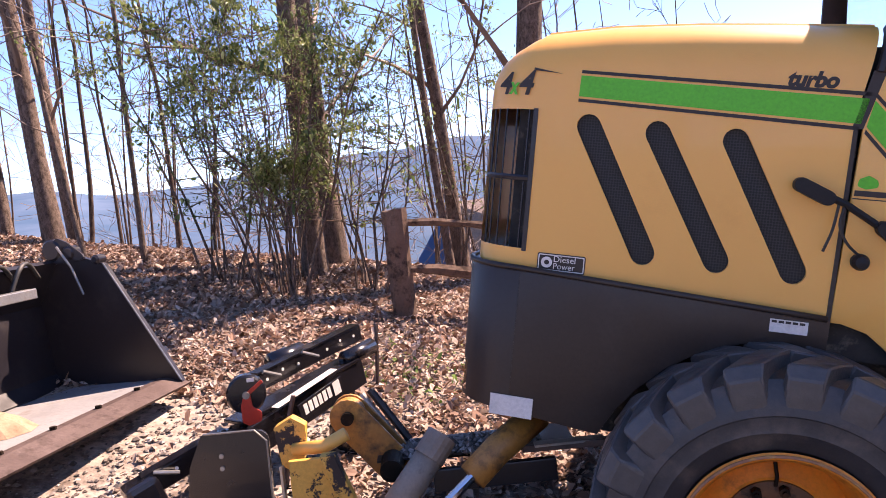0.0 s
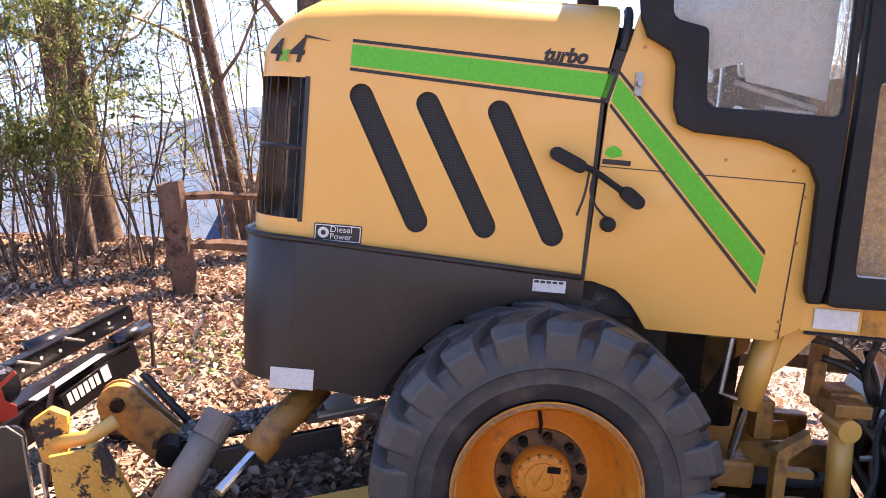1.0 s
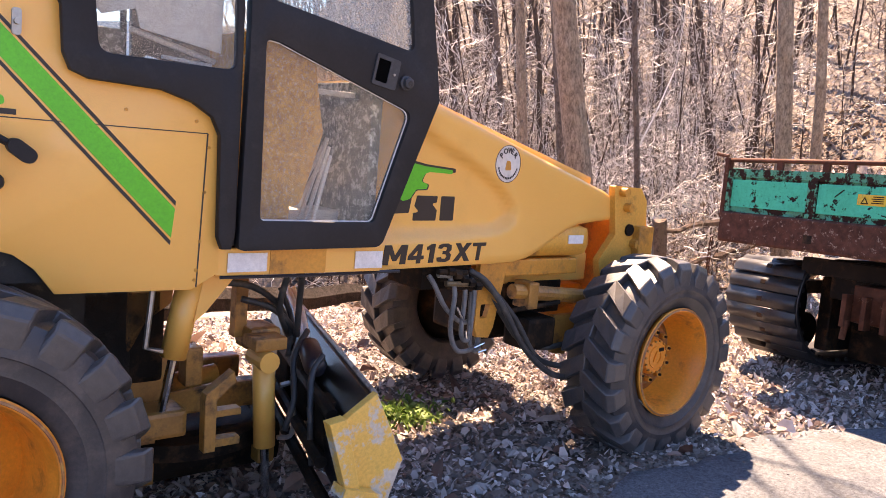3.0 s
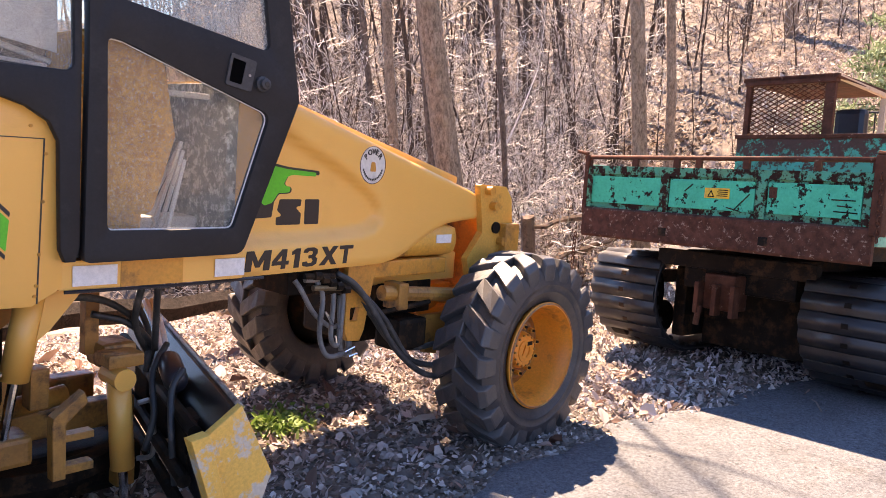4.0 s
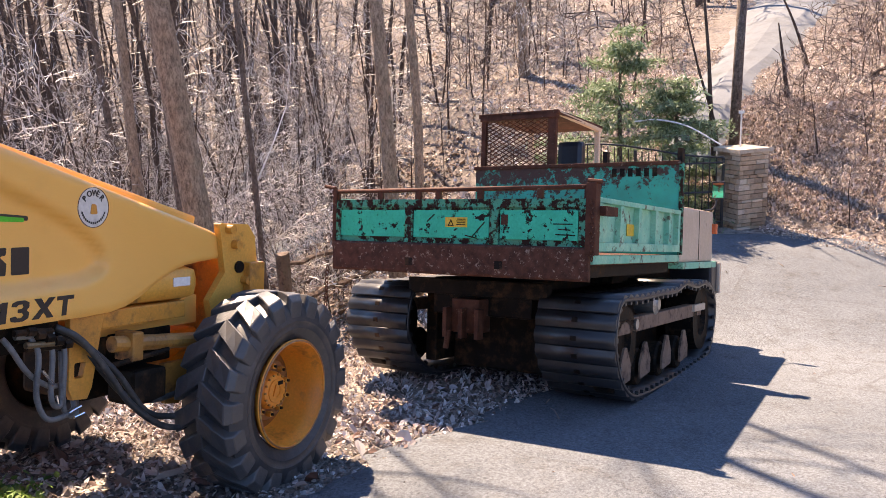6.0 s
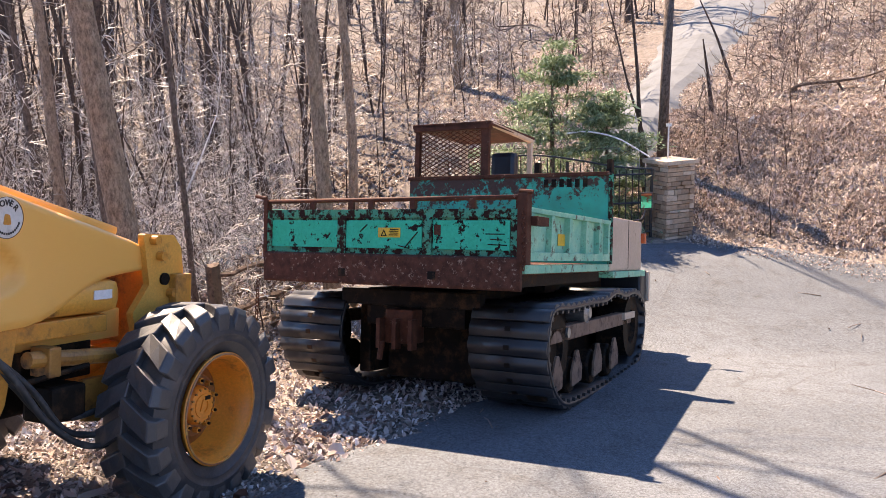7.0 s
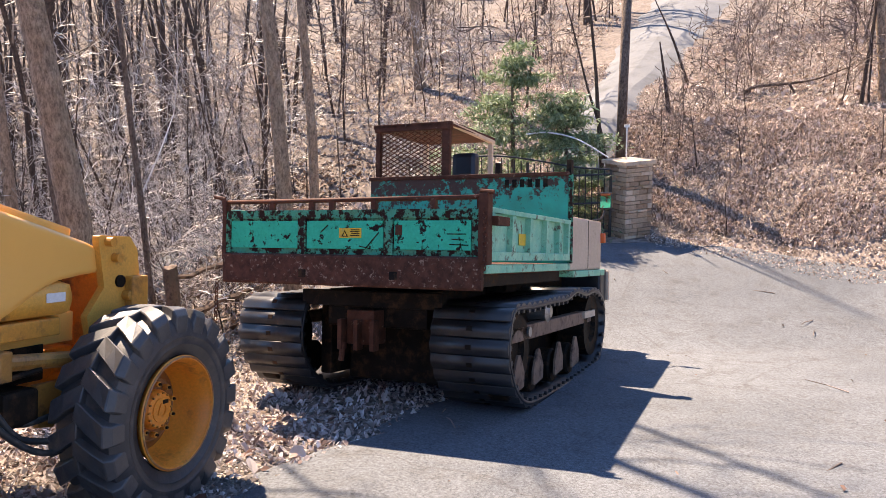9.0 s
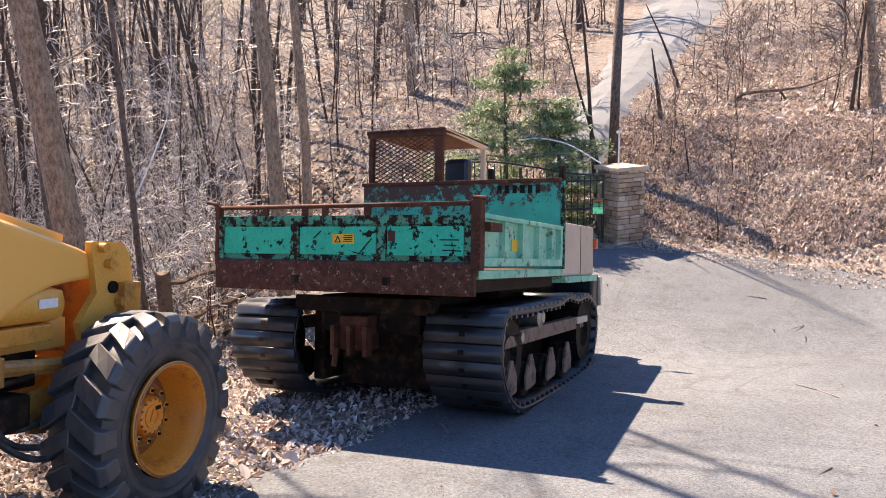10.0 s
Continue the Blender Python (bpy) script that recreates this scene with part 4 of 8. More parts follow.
# distant ridge, with the haze painted into its colour as blue
RIDGE, _nt, _b = mat("haze_painted_ridge", (0.10, 0.14, 0.25), 1.0, 0, 0.0)
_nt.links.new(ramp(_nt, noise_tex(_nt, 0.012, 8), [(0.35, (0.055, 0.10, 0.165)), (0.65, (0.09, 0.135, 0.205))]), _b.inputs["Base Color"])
rng = np.random.default_rng(31)
ang = np.radians(np.linspace(-75, 60, 140))
prof = 3.4 + 0.5 * np.sin(ang * 5 + 1) + 0.35 * np.sin(ang * 11 + 2) + 0.2 * np.sin(ang * 23) + 0.1 * np.sin(ang * 51)
V, F = [], []
for k, (a, e) in enumerate(zip(ang, prof)):
    for d, f in ((420, -0.5), (700, -0.1), (1050, 0.35), (1250, 0.8), (1400, 1.0)):
        V.append((d * math.sin(a), d * math.cos(a), 1.8 + d * math.tan(radians(e)) * f if f > 0 else -420 * -f))
    if k:
        for j in range(4):
            i = 5 * k + j
            F.append((i - 5, i, i + 1, i - 4))
tagged(write("distant_ridge", np.array(V), np.array(F), RIDGE, None, True), "mountain ridge on the horizon, coloured blue for haze", "mountain", kind="structure")

# ---------------------------------------------------------------- motor grader
GREEN = worn("green_decal", (0.035, 0.47, 0.018), (0.04, 0.50, 0.02), (0.03, 0.41, 0.016), 0.45, 0, 2, 0.6, 0.9, 80, 0, 0.02)
BLACK_DECAL = worn("black_decal", (0.02, 0.012, 0.01), (0.03, 0.02, 0.015), (0.05, 0.03, 0.02), 0.5, 0, 3, 0.6, 0.9, 80, 0, 0.02)
WHITE_LABEL = worn("white_label", (0.78, 0.73, 0.68), (0.72, 0.67, 0.62), (0.5, 0.47, 0.42), 0.5, 0, 8, 0.55, 0.8, 60, 0, 0.03)
MESH_BLACK, _nt, _b = mat("perforated_plate", (0.02, 0.02, 0.02), 0.6)
_v = _nt.nodes.new("ShaderNodeTexVoronoi")
_v.inputs["Scale"].default_value, _v.inputs["Randomness"].default_value = 95, 0.15
_nt.links.new(_nt.nodes.new("ShaderNodeTexCoord").outputs["Object"], _v.inputs["Vector"])
_nt.links.new(ramp(_nt, _v.outputs["Distance"], [(0.35, (0.001, 0.001, 0.001)), (0.5, (0.022, 0.021, 0.021))]), _b.inputs["Base Color"])
CHROME, _, _ = mat("chromed_rod", (0.75, 0.75, 0.76), 0.12, 1.0)
BRASS = worn("dull_brass", (0.30, 0.2, 0.1), (0.22, 0.15, 0.08), (0.1, 0.07, 0.05), 0.45, 0.6, 9, 0.5, 0.7)
STEEL = worn("bare_steel", (0.38, 0.37, 0.35), (0.3, 0.29, 0.27), (0.2, 0.13, 0.09), 0.4, 0.8, 6, 0.55, 0.75, 60)
HOSE = worn("rubber_hose", (0.02, 0.02, 0.021), (0.04, 0.038, 0.035), (0.14, 0.12, 0.10), 0.55, 0, 9, 0.52, 0.75, 60)
CREAM = worn("sun_bleached_board", (0.74, 0.66, 0.58), (0.66, 0.58, 0.5), (0.34, 0.28, 0.22), 0.8, 0, 3, 0.55, 0.8, 30)
SEAT_BROWN = worn("brown_dusty_vinyl", (0.90, 0.39, 0.05), (0.55, 0.21, 0.025), (0.90, 0.62, 0.30), 0.7, 0, 60, 0.55, 0.62, 70, 0, 0.5)
DARK_IN = worn("dark_cab_lining", (0.016, 0.015, 0.014), (0.03, 0.028, 0.026), (0.14, 0.12, 0.10), 0.8, 0, 12, 0.55, 0.68, 60, 0, 0.3)


def glass_mat(name, dirt, tint=(0.9, 0.92, 0.92)):
    m, nt, b = mat(name, (0.5, 0.47, 0.42), 0.8)
    out = nt.nodes["Material Output"]
    clear = nt.nodes.new("ShaderNodeBsdfTransparent")
    clear.inputs[0].default_value = (*tint, 1)
    gloss = nt.nodes.new("ShaderNodeBsdfGlossy")
    gloss.inputs["Roughness"].default_value = 0.03
    lw = nt.nodes.new("ShaderNodeLayerWeight")
    lw.inputs[0].default_value = 0.5
    fres = nt.nodes.new("ShaderNodeMapRange")
    powr = nt.nodes.new("ShaderNodeMath")
    powr.operation = 'POWER'
    powr.inputs[1].default_value = 4.0
    nt.links.new(lw.outputs["Facing"], powr.inputs[0]), nt.links.new(powr.outputs[0], fres.inputs["Value"])
    fres.inputs["To Min"].default_value = 0.035
    pane = nt.nodes.new("ShaderNodeMixShader")
    nt.links.new(fres.outputs[0], pane.inputs[0]), nt.links.new(clear.outputs[0], pane.inputs[1]), nt.links.new(gloss.outputs[0], pane.inputs[2])
    dust = nt.nodes.new("ShaderNodeMixShader")
    d = ramp(nt, noise_tex(nt, 140, 6, 0.85), [(0.47, (dirt * 0.4,) * 3), (0.57, (dirt * 1.3,) * 3), (0.64, (min(1, dirt * 8),) * 3)])
    nt.links.new(d, dust.inputs[0]), nt.links.new(pane.outputs[0], dust.inputs[1]), nt.links.new(b.outputs[0], dust.inputs[2])
    nt.links.new(dust.outputs[0], out.inputs[0])
    return m


GLASS = glass_mat("dusty_glass", 0.105)
GLASS_FOGGED = glass_mat("dust_fogged_glass", 0.42)


def text_part(name, words, size, u, w, v, material, parent, shear=0.0, width=None, bold=0.0, label="", depth=0.0015):
    """Raised lettering on a face that looks towards -y, its lower left corner at (u, w)."""
    cu = bpy.data.curves.new(name, 'FONT')
    cu.body, cu.size, cu.shear, cu.extrude, cu.offset = words, size, shear, depth, bold
    tmp = bpy.data.objects.new(name, cu)
    me = bpy.data.meshes.new_from_object(tmp)
    bpy.data.objects.remove(tmp)
    co = np.array([x.co[:] for x in me.vertices])
    lo, hi = co.min(0), co.max(0)
    s = (width / (hi[0] - lo[0])) if width else 1.0
    for x in me.vertices:
        x.co = (u + (x.co[0] - lo[0]) * s, v - x.co[2], w + (x.co[1] - lo[1]))
    me.materials.append(material)
    ob = new(name, me)
    ob.parent = parent
    return tagged(ob, label) if label else ob


def taper_y(bm, far=False):
    """Lays a boom part, built against y = 0, on the boom's side, which narrows forwards."""
    for v in bm.verts:
        v.co.y += 0.03 + 0.1 * (v.co.x - 2.7)
    return bm


GRADER = pose(0, 3.202, 0, 0, 0, -16.4) @ pose(0, 0, 0, 0, 11.0, 0)
grader = thing("motor_grader", GRADER, "yellow motor grader with green stripe, black skirt and cab", "grader")
HOOD_W = 1.5


def plan_path(u0, r, off, n=8):
    """The hood's outline seen from above, from the seam at u0 round the rear to the other side, with inward normals."""
    c = 0.02
    pts = [(u0, 0), (u0 * 0.75, 0), (u0 * 0.5, 0), (u0 * 0.25, 0)]
    out = [(x, -off, 0, 1) for x, _ in pts]
    for k in range(n + 1):
        a = math.pi / 2 * k / n
        out.append((c - (r + off) * math.sin(a), r - (r + off) * math.cos(a), math.sin(a), math.cos(a)))
    out.append((c - r - off, HOOD_W / 2, 1, 0))
    return out + [(x, HOOD_W - y, nx, -ny) for x, y, nx, ny in reversed(out[:-1])]


def shell(path, levels, skip=None):
    """A skin round the path; levels(i, x) gives (inset, w) up the side."""
    bm = bmesh.new()
    rings = [[bm.verts.new((x + nx * ins, y + ny * ins, w)) for ins, w in levels(x)] for x, y, nx, ny in path]
    for i, (a, b) in enumerate(zip(rings, rings[1:])):
        for k in range(len(a) - 1):
            if not (skip and skip(i, k, len(rings))):
                bm.faces.new((a[k], b[k], b[k + 1], a[k + 1]))
    try:
        bm.faces.new([r[-1] for r in rings])
    except ValueError:
        pass
    bmesh.ops.recalc_face_normals(bm, faces=bm.faces)
    return bm


def hood_top(x):
    return 2.44 + 0.15 * (1 - math.exp(-(x + 0.25) / 0.38))


def hood_levels(x):
    top, r = hood_top(x), 0.19
    l = [(0, 1.56 - 0.05 * (x + 0.15)), (0, 1.65), (0, 2.2)]
    l += [(r * (1 - math.cos(a)), top - r + r * math.sin(a)) for a in [math.pi / 2 * k / 7 for k in range(8)]]
    return l + [(0.2, top + 0.012)]


path = plan_path(1.15, 0.22, 0)
# side plates carry the slots, so the skin is left open there, and at the grille windows in the two rear corners
hood_bm = (shell(path, hood_levels, lambda i, k, n: (k < 2 and (i < 4 or i >= n - 5)) or (k == 1 and (4 <= i < 11 or n - 12 <= i < n - 5))))
for v in hood_bm.verts:
    if v.co.x > 0.2 and v.co.z > 2.2:
        v.co.x += 0.17 * (v.co.z - 2.2) * (v.co.x - 0.2) / 0.95
hood = part("hood", hood_bm, YELLOW, grader)
soft_normals(hood, 40)
SLOTS = [((0.23, 2.15), (0.48, 1.68)), ((0.49, 2.14), (0.75, 1.68)), ((0.77, 2.13), (1.02, 1.67))]


def pill(a, b, r, n=8):
    a, b = Vector(a), Vector(b)
    d = (b - a).normalized()
    t = math.atan2(d.y, d.x)
    return [(b.x + r * math.cos(t - math.pi / 2 + math.pi * k / n), b.y + r * math.sin(t - math.pi / 2 + math.pi * k / n)) for k in range(n + 1)] + \
           [(a.x + r * math.cos(t + math.pi / 2 + math.pi * k / n), a.y + r * math.sin(t + math.pi / 2 + math.pi * k / n)) for k in range(n + 1)]


plate = [(0.02, 1.552), (1.15, 1.496), (1.165, 2.2), (0.02, 2.2)]
for y0 in (0.0, HOOD_W - 0.02):
    soft_normals(part("side_plate", sl(plate, y0, y0 + 0.02, [pill(a, b, 0.046) for a, b in SLOTS]), YELLOW, grader), 30)
for a, b in SLOTS:
    part("slot_mesh", sl(pill(a, b, 0.056), 0.022, 0.028), MESH_BLACK, grader, "black perforated slot mesh")
part("engine_bay", bx(0.03, 1.12, 0.08, HOOD_W - 0.08, 1.52, 2.4), DARK_IN, grader)
for k in range(6):
    a = math.pi / 2 * (k + 0.5) / 6
    x, y = 0.02 - 0.205 * math.sin(a), 0.22 - 0.205 * math.cos(a)
    part("grille_bar", tb([(x, y, 1.64), (x, y, 2.21)], 0.004, 6), BLACK_PAINT, grader)
part("radiator", bx(-0.06, 0.03, 0.1, HOOD_W - 0.1, 1.56, 2.3), DARK_IN, grader)
part("window_edge", bx(0.012, 0.03, -0.004, 0.012, 1.64, 2.205), BLACK_PAINT, grader)
part("grille_middle_bar", tb([(0.02 - 0.21 * math.sin(a), 0.22 - 0.21 * math.cos(a), 1.93) for a in [math.pi / 2 * k / 8 for k in range(9)]], 0.012, 6), BLACK_PAINT, grader)

# skirt with the wheel arch
arch = [(0.02, 1.575), (0.02, 0.985), (0.32, 0.955), (0.385, 0.95), (0.41, 1.0), (0.45, 1.07), (0.52, 1.16), (0.61, 1.25), (0.73, 1.33), (0.87, 1.385), (1.02, 1.40), (1.16, 1.39), (1.16, 1.515)]
for y0 in (-0.03, HOOD_W + 0.005):
    soft_normals(part("skirt_plate", sl(arch, y0, y0 + 0.025, bev=0.004), SKIRT, grader), 30)
skirt_path = [p for p in plan_path(0.02, 0.22, 0.03)][4:-4]
skirt = part("skirt", shell(skirt_path, lambda x: [(0, 0.99), (0, 1.01), (0, 1.14), (0, 1.555), (0.01, 1.575), (0.04, 1.58)], lambda i, k, n: k == 1 and (5 <= i < 8 or n - 9 <= i < n - 6)), SKIRT, grader)
soft_normals(skirt, 40)
part("skirt_lip", tb([(x, y, 1.575 - 0.052 * max(0, x)) for x, y, _, _ in plan_path(1.15, 0.22, 0.03)], 0.012, 8), SKIRT, grader, smooth=True)
part("hood_back", sl([(1.10, 2.0), (1.34, 2.0), (1.34, 2.46), (1.27, 2.5), (1.15, 2.5)], 0.09, HOOD_W - 0.09), DARK_IN, grader)
part("inner_fender", bx(0.35, 1.8, 0.3, HOOD_W - 0.3, 0.86, 1.5), DARK_IN, grader)
part("frame_plate", sl(rounded([(1.78, 1.42), (2.0, 1.42), (1.97, 1.2), (1.86, 1.12), (1.78, 0.95)], 0.03), 0.3, 0.36, bev=0.006), GRIMY, grader, "oily frame plate")
part("bumper_core", bx(-0.12, 0.35, 0.05, HOOD_W - 0.05, 1.0, 1.5), DARK_IN, grader)
part("skirt_label", bx(-0.055, 0.12, -0.034, -0.029, 0.965, 1.05), WHITE_LABEL, grader, "white reflective label")
part("arch_label", bx(0.96, 1.09, -0.034, -0.029, 1.447, 1.495), WHITE_LABEL, grader, "white warning label")
for k in range(5):
    part("label_print", bx(0.965 + 0.024 * k, 0.983 + 0.024 * k, -0.0355, -0.0335, 1.482, 1.491), BLACK_DECAL, grader)

# panel between hood and cab
panel = [(1.275, 2.56), (1.185, 2.2), (1.165, 1.5), (1.2, 1.5), (1.29, 1.475), (1.36, 1.42), (1.43, 1.325), (1.94, 1.32), (2.05, 1.385), (2.05, 1.97), (1.99, 2.06), (1.85, 2.125), (1.6, 2.14), (1.48, 2.16), (1.45, 2.22), (1.42, 2.45), (1.32, 2.55)]
for y0 in (-0.005, HOOD_W - 0.02):
    soft_normals(part("cab_panel", sl(panel, y0, y0 + 0.025, bev=0.003), YELLOW, grader), 30)
part("panel_fold", bx(1.18, 1.98, -0.0065, -0.0045, 1.953, 1.957), BLACK_DECAL, grader)
part("panel_fold", sl([(1.976, 1.955), (1.982, 1.955), (1.962, 1.33), (1.956, 1.33)], -0.0065, -0.0045), BLACK_DECAL, grader)
for u, w in ((1.985, 1.9), (1.975, 1.72), (1.965, 1.52), (1.955, 1.4), (1.66, 2.02), (1.93, 2.0), (1.30, 2.42), (1.95, 1.36)):
    part("screw", tb([(u, -0.011, w), (u, -0.004, w)], 0.007, 8), YELLOW_OLD, grader)
part("hood_seam", sl([(1.155, 2.2), (1.17, 2.2), (1.165, 1.5), (1.15, 1.5)], -0.003, 0.006), BLACK_DECAL, grader)
part("hood_seam", sl([(1.15, 2.2), (1.19, 2.2), (1.238, 2.405), (1.195, 2.405)], -0.003, 0.006), BLACK_DECAL, grader)
part("hood_seam", tb([(1.217 + 0.165 * (q - 2.4), 0.19 * (1 - math.sqrt(max(0, 1 - ((q - 2.397) / 0.19) ** 2))) - 0.002, q) for q in np.linspace(2.4, 2.57, 8)], 0.018, 6), BLACK_DECAL, grader)
part("body_core", bx(1.16, 2.03, 0.05, HOOD_W - 0.05, 1.36, 2.1), DARK_IN, grader)


def stripe(p, q, h, lean=0.0):
    """A green band between two pinstripes, its left end upright and its right end likewise."""
    (x0, t0, b0), (x1, t1, b1) = p, q
    def band(f0, f1):
        lo0, hi0 = t0 + (b0 - t0) * f1, t0 + (b0 - t0) * f0
        lo1, hi1 = t1 + (b1 - t1) * f1, t1 + (b1 - t1) * f0
        return [(x0 + lean * f1, lo0), (x1 - 0.03 * f1, lo1), (x1 - 0.03 * f0, hi1), (x0 + lean * f0, hi0)]
    part("stripe", sl(band(0.17, 0.83), h - 0.003, h - 0.0005), GREEN, grader, "bright green stripe")
    part("pinstripe", sl(band(0.0, 0.10), h - 0.003, h - 0.0005), BLACK_DECAL, grader)
    part("pinstripe", sl(band(0.90, 1.0), h - 0.003, h - 0.0005), BLACK_DECAL, grader)


stripe((0.185, 2.36, 2.24), (1.20, 2.33, 2.195), 0.0, -0.004)


def slant(f0, f1):
    a0, a1, b0, b1 = Vector((1.215, 2.325)), Vector((1.19, 2.185)), Vector((1.862, 1.68)), Vector((1.845, 1.505))
    return [tuple(a0.lerp(a1, f1)), tuple(b0.lerp(b1, f1)), tuple(b0.lerp(b1, f0)), tuple(a0.lerp(a1, f0))]


part("stripe", sl(slant(0.17, 0.83), -0.008, -0.0055), GREEN, grader, "bright green stripe")
part("pinstripe", sl(slant(0.0, 0.10), -0.008, -0.0055), BLACK_DECAL, grader)
part("pinstripe", sl(slant(0.90, 1.0), -0.008, -0.0055), BLACK_DECAL, grader)
text_part("lettering", "turbo", 0.075, 0.92, 2.335, -0.001, BLACK_DECAL, grader, 0.25, 0.17, 0.0035, "black slanted lettering")
text_part("lettering", "4", 0.13, -0.055, 2.255, -0.002, BLACK_DECAL, grader, 0.25, 0.062, 0.003)
text_part("lettering", "x", 0.09, -0.095, 2.255, 0.006, GREEN, grader, 0.2, 0.04, 0.003)
text_part("lettering", "4", 0.12, -0.135, 2.255, 0.024, BLACK_DECAL, grader, 0.25, 0.05, 0.003)
part("swoosh", sl([(0.0, 2.352), (0.11, 2.343), (0.0, 2.362)], -0.003, 0.0), BLACK_DECAL, grader)
badge = part("badge", sl(rounded([(0.08, 1.57), (0.27, 1.57), (0.27, 1.642), (0.08, 1.642)], 0.008), -0.004, 0.0), BLACK_DECAL, grader, "black and white engine badge")
part("badge_rim", sl(rounded([(0.084, 1.574), (0.266, 1.574), (0.266, 1.638), (0.084, 1.638)], 0.006), -0.0048, -0.003, [rounded([(0.088, 1.578), (0.262, 1.578), (0.262, 1.634), (0.088, 1.634)], 0.005)]), WHITE_LABEL, badge)
text_part("lettering", "Diesel", 0.034, 0.146, 1.61, -0.0045, WHITE_LABEL, badge, 0, 0.085, 0.0)
text_part("lettering", "Power", 0.034, 0.146, 1.582, -0.0045, WHITE_LABEL, badge, 0, 0.085, 0.0)
part("badge_mark", lathe(bmesh.new(), [(0.010, -0.0055), (0.022, -0.0055), (0.022, -0.004), (0.010, -0.004), (0.010, -0.0055)], 20, c=(0.118, 0, 1.606)), WHITE_LABEL, badge)
part("maker_plate", bx(1.185, 1.295, -0.0085, -0.005, 1.965, 1.985), BLACK_DECAL, grader, "small black maker mark")
part("maker_mark", sl(rounded([(1.19, 2.0), (1.22, 1.99), (1.26, 2.0), (1.255, 2.025), (1.225, 2.04), (1.195, 2.025)], 0.012), -0.0085, -0.005), GREEN, grader)
part("hinge_latch", sl(rounded([(1.275, 2.235), (1.305, 2.235), (1.305, 2.325), (1.275, 2.325)], 0.012), -0.02, -0.004, bev=0.003), STEEL, grader, "chrome latch")
part("latch_knob", tb([(1.29, -0.045, 2.28), (1.29, -0.018, 2.28)], 0.012, 10), STEEL, grader)

# tail lamp arm that crosses the seam
arm = part("lamp_arm", tb([(0.98, -0.05, 1.995), (1.15, -0.06, 1.935), (1.33, -0.045, 1.83)], 0.013, 8), TRIM, grader, "black lamp arm with loose cable")
part("lamp_head", sl(pill((1.0, 1.99), (1.09, 1.95), 0.026), -0.085, -0.03, bev=0.008), TRIM, arm)
part("lamp_head", sl(pill((1.285, 1.86), (1.325, 1.83), 0.027), -0.08, -0.03, bev=0.008), TRIM, arm)
part("cable", tb(spline([(1.15, -0.06, 1.93), (1.14, -0.07, 1.86), (1.17, -0.06, 1.80), (1.22, -0.05, 1.755)]), 0.005, 6), HOSE, arm)
part("cable", tb(spline([(1.13, -0.06, 1.93), (1.12, -0.06, 1.84), (1.10, -0.05, 1.76)]), 0.005, 6), HOSE, arm)
part("plug", lathe(bmesh.new(), [(0.0, -0.09), (0.022, -0.085), (0.03, -0.06), (0.03, -0.03), (0.0, -0.02)], 14, c=(1.225, 0, 1.735)), TRIM, arm)

# cab
rear_frame = [(1.225, 3.1), (1.25, 2.63), (1.27, 2.52), (1.3, 2.455), (1.395, 2.41), (1.42, 2.36), (1.43, 2.2), (1.455, 2.14), (1.52, 2.115), (1.78, 2.105), (1.9, 2.07), (1.98, 2.02), (2.015, 1.95), (2.025, 1.54), (2.045, 1.49), (2.085, 1.49), (2.10, 1.55), (2.095, 2.3), (2.08, 3.1)]
rear_hole = rounded([(1.345, 3.02), (1.385, 2.53), (1.525, 2.505), (1.55, 2.215), (2.068, 2.215), (2.045, 3.02)], [0.03, 0.05, 0.03, 0.05, 0.04, 0.03])
door_frame = rounded([(2.10, 3.1), (2.118, 2.3), (2.112, 1.485), (2.82, 1.495), (3.095, 2.2), (2.93, 3.1)], [0.02, 0, 0.03, 0.06, 0.04, 0.03])
door_low = rounded([(2.185, 2.36), (2.20, 1.61), (2.77, 1.61), (2.94, 2.13), (2.25, 2.352)], [0.03, 0.03, 0.035, 0.05, 0.02])
door_top = rounded([(2.175, 3.02), (2.18, 2.52), (2.93, 2.405), (2.83, 3.02)], [0.03, 0.04, 0.04, 0.03])
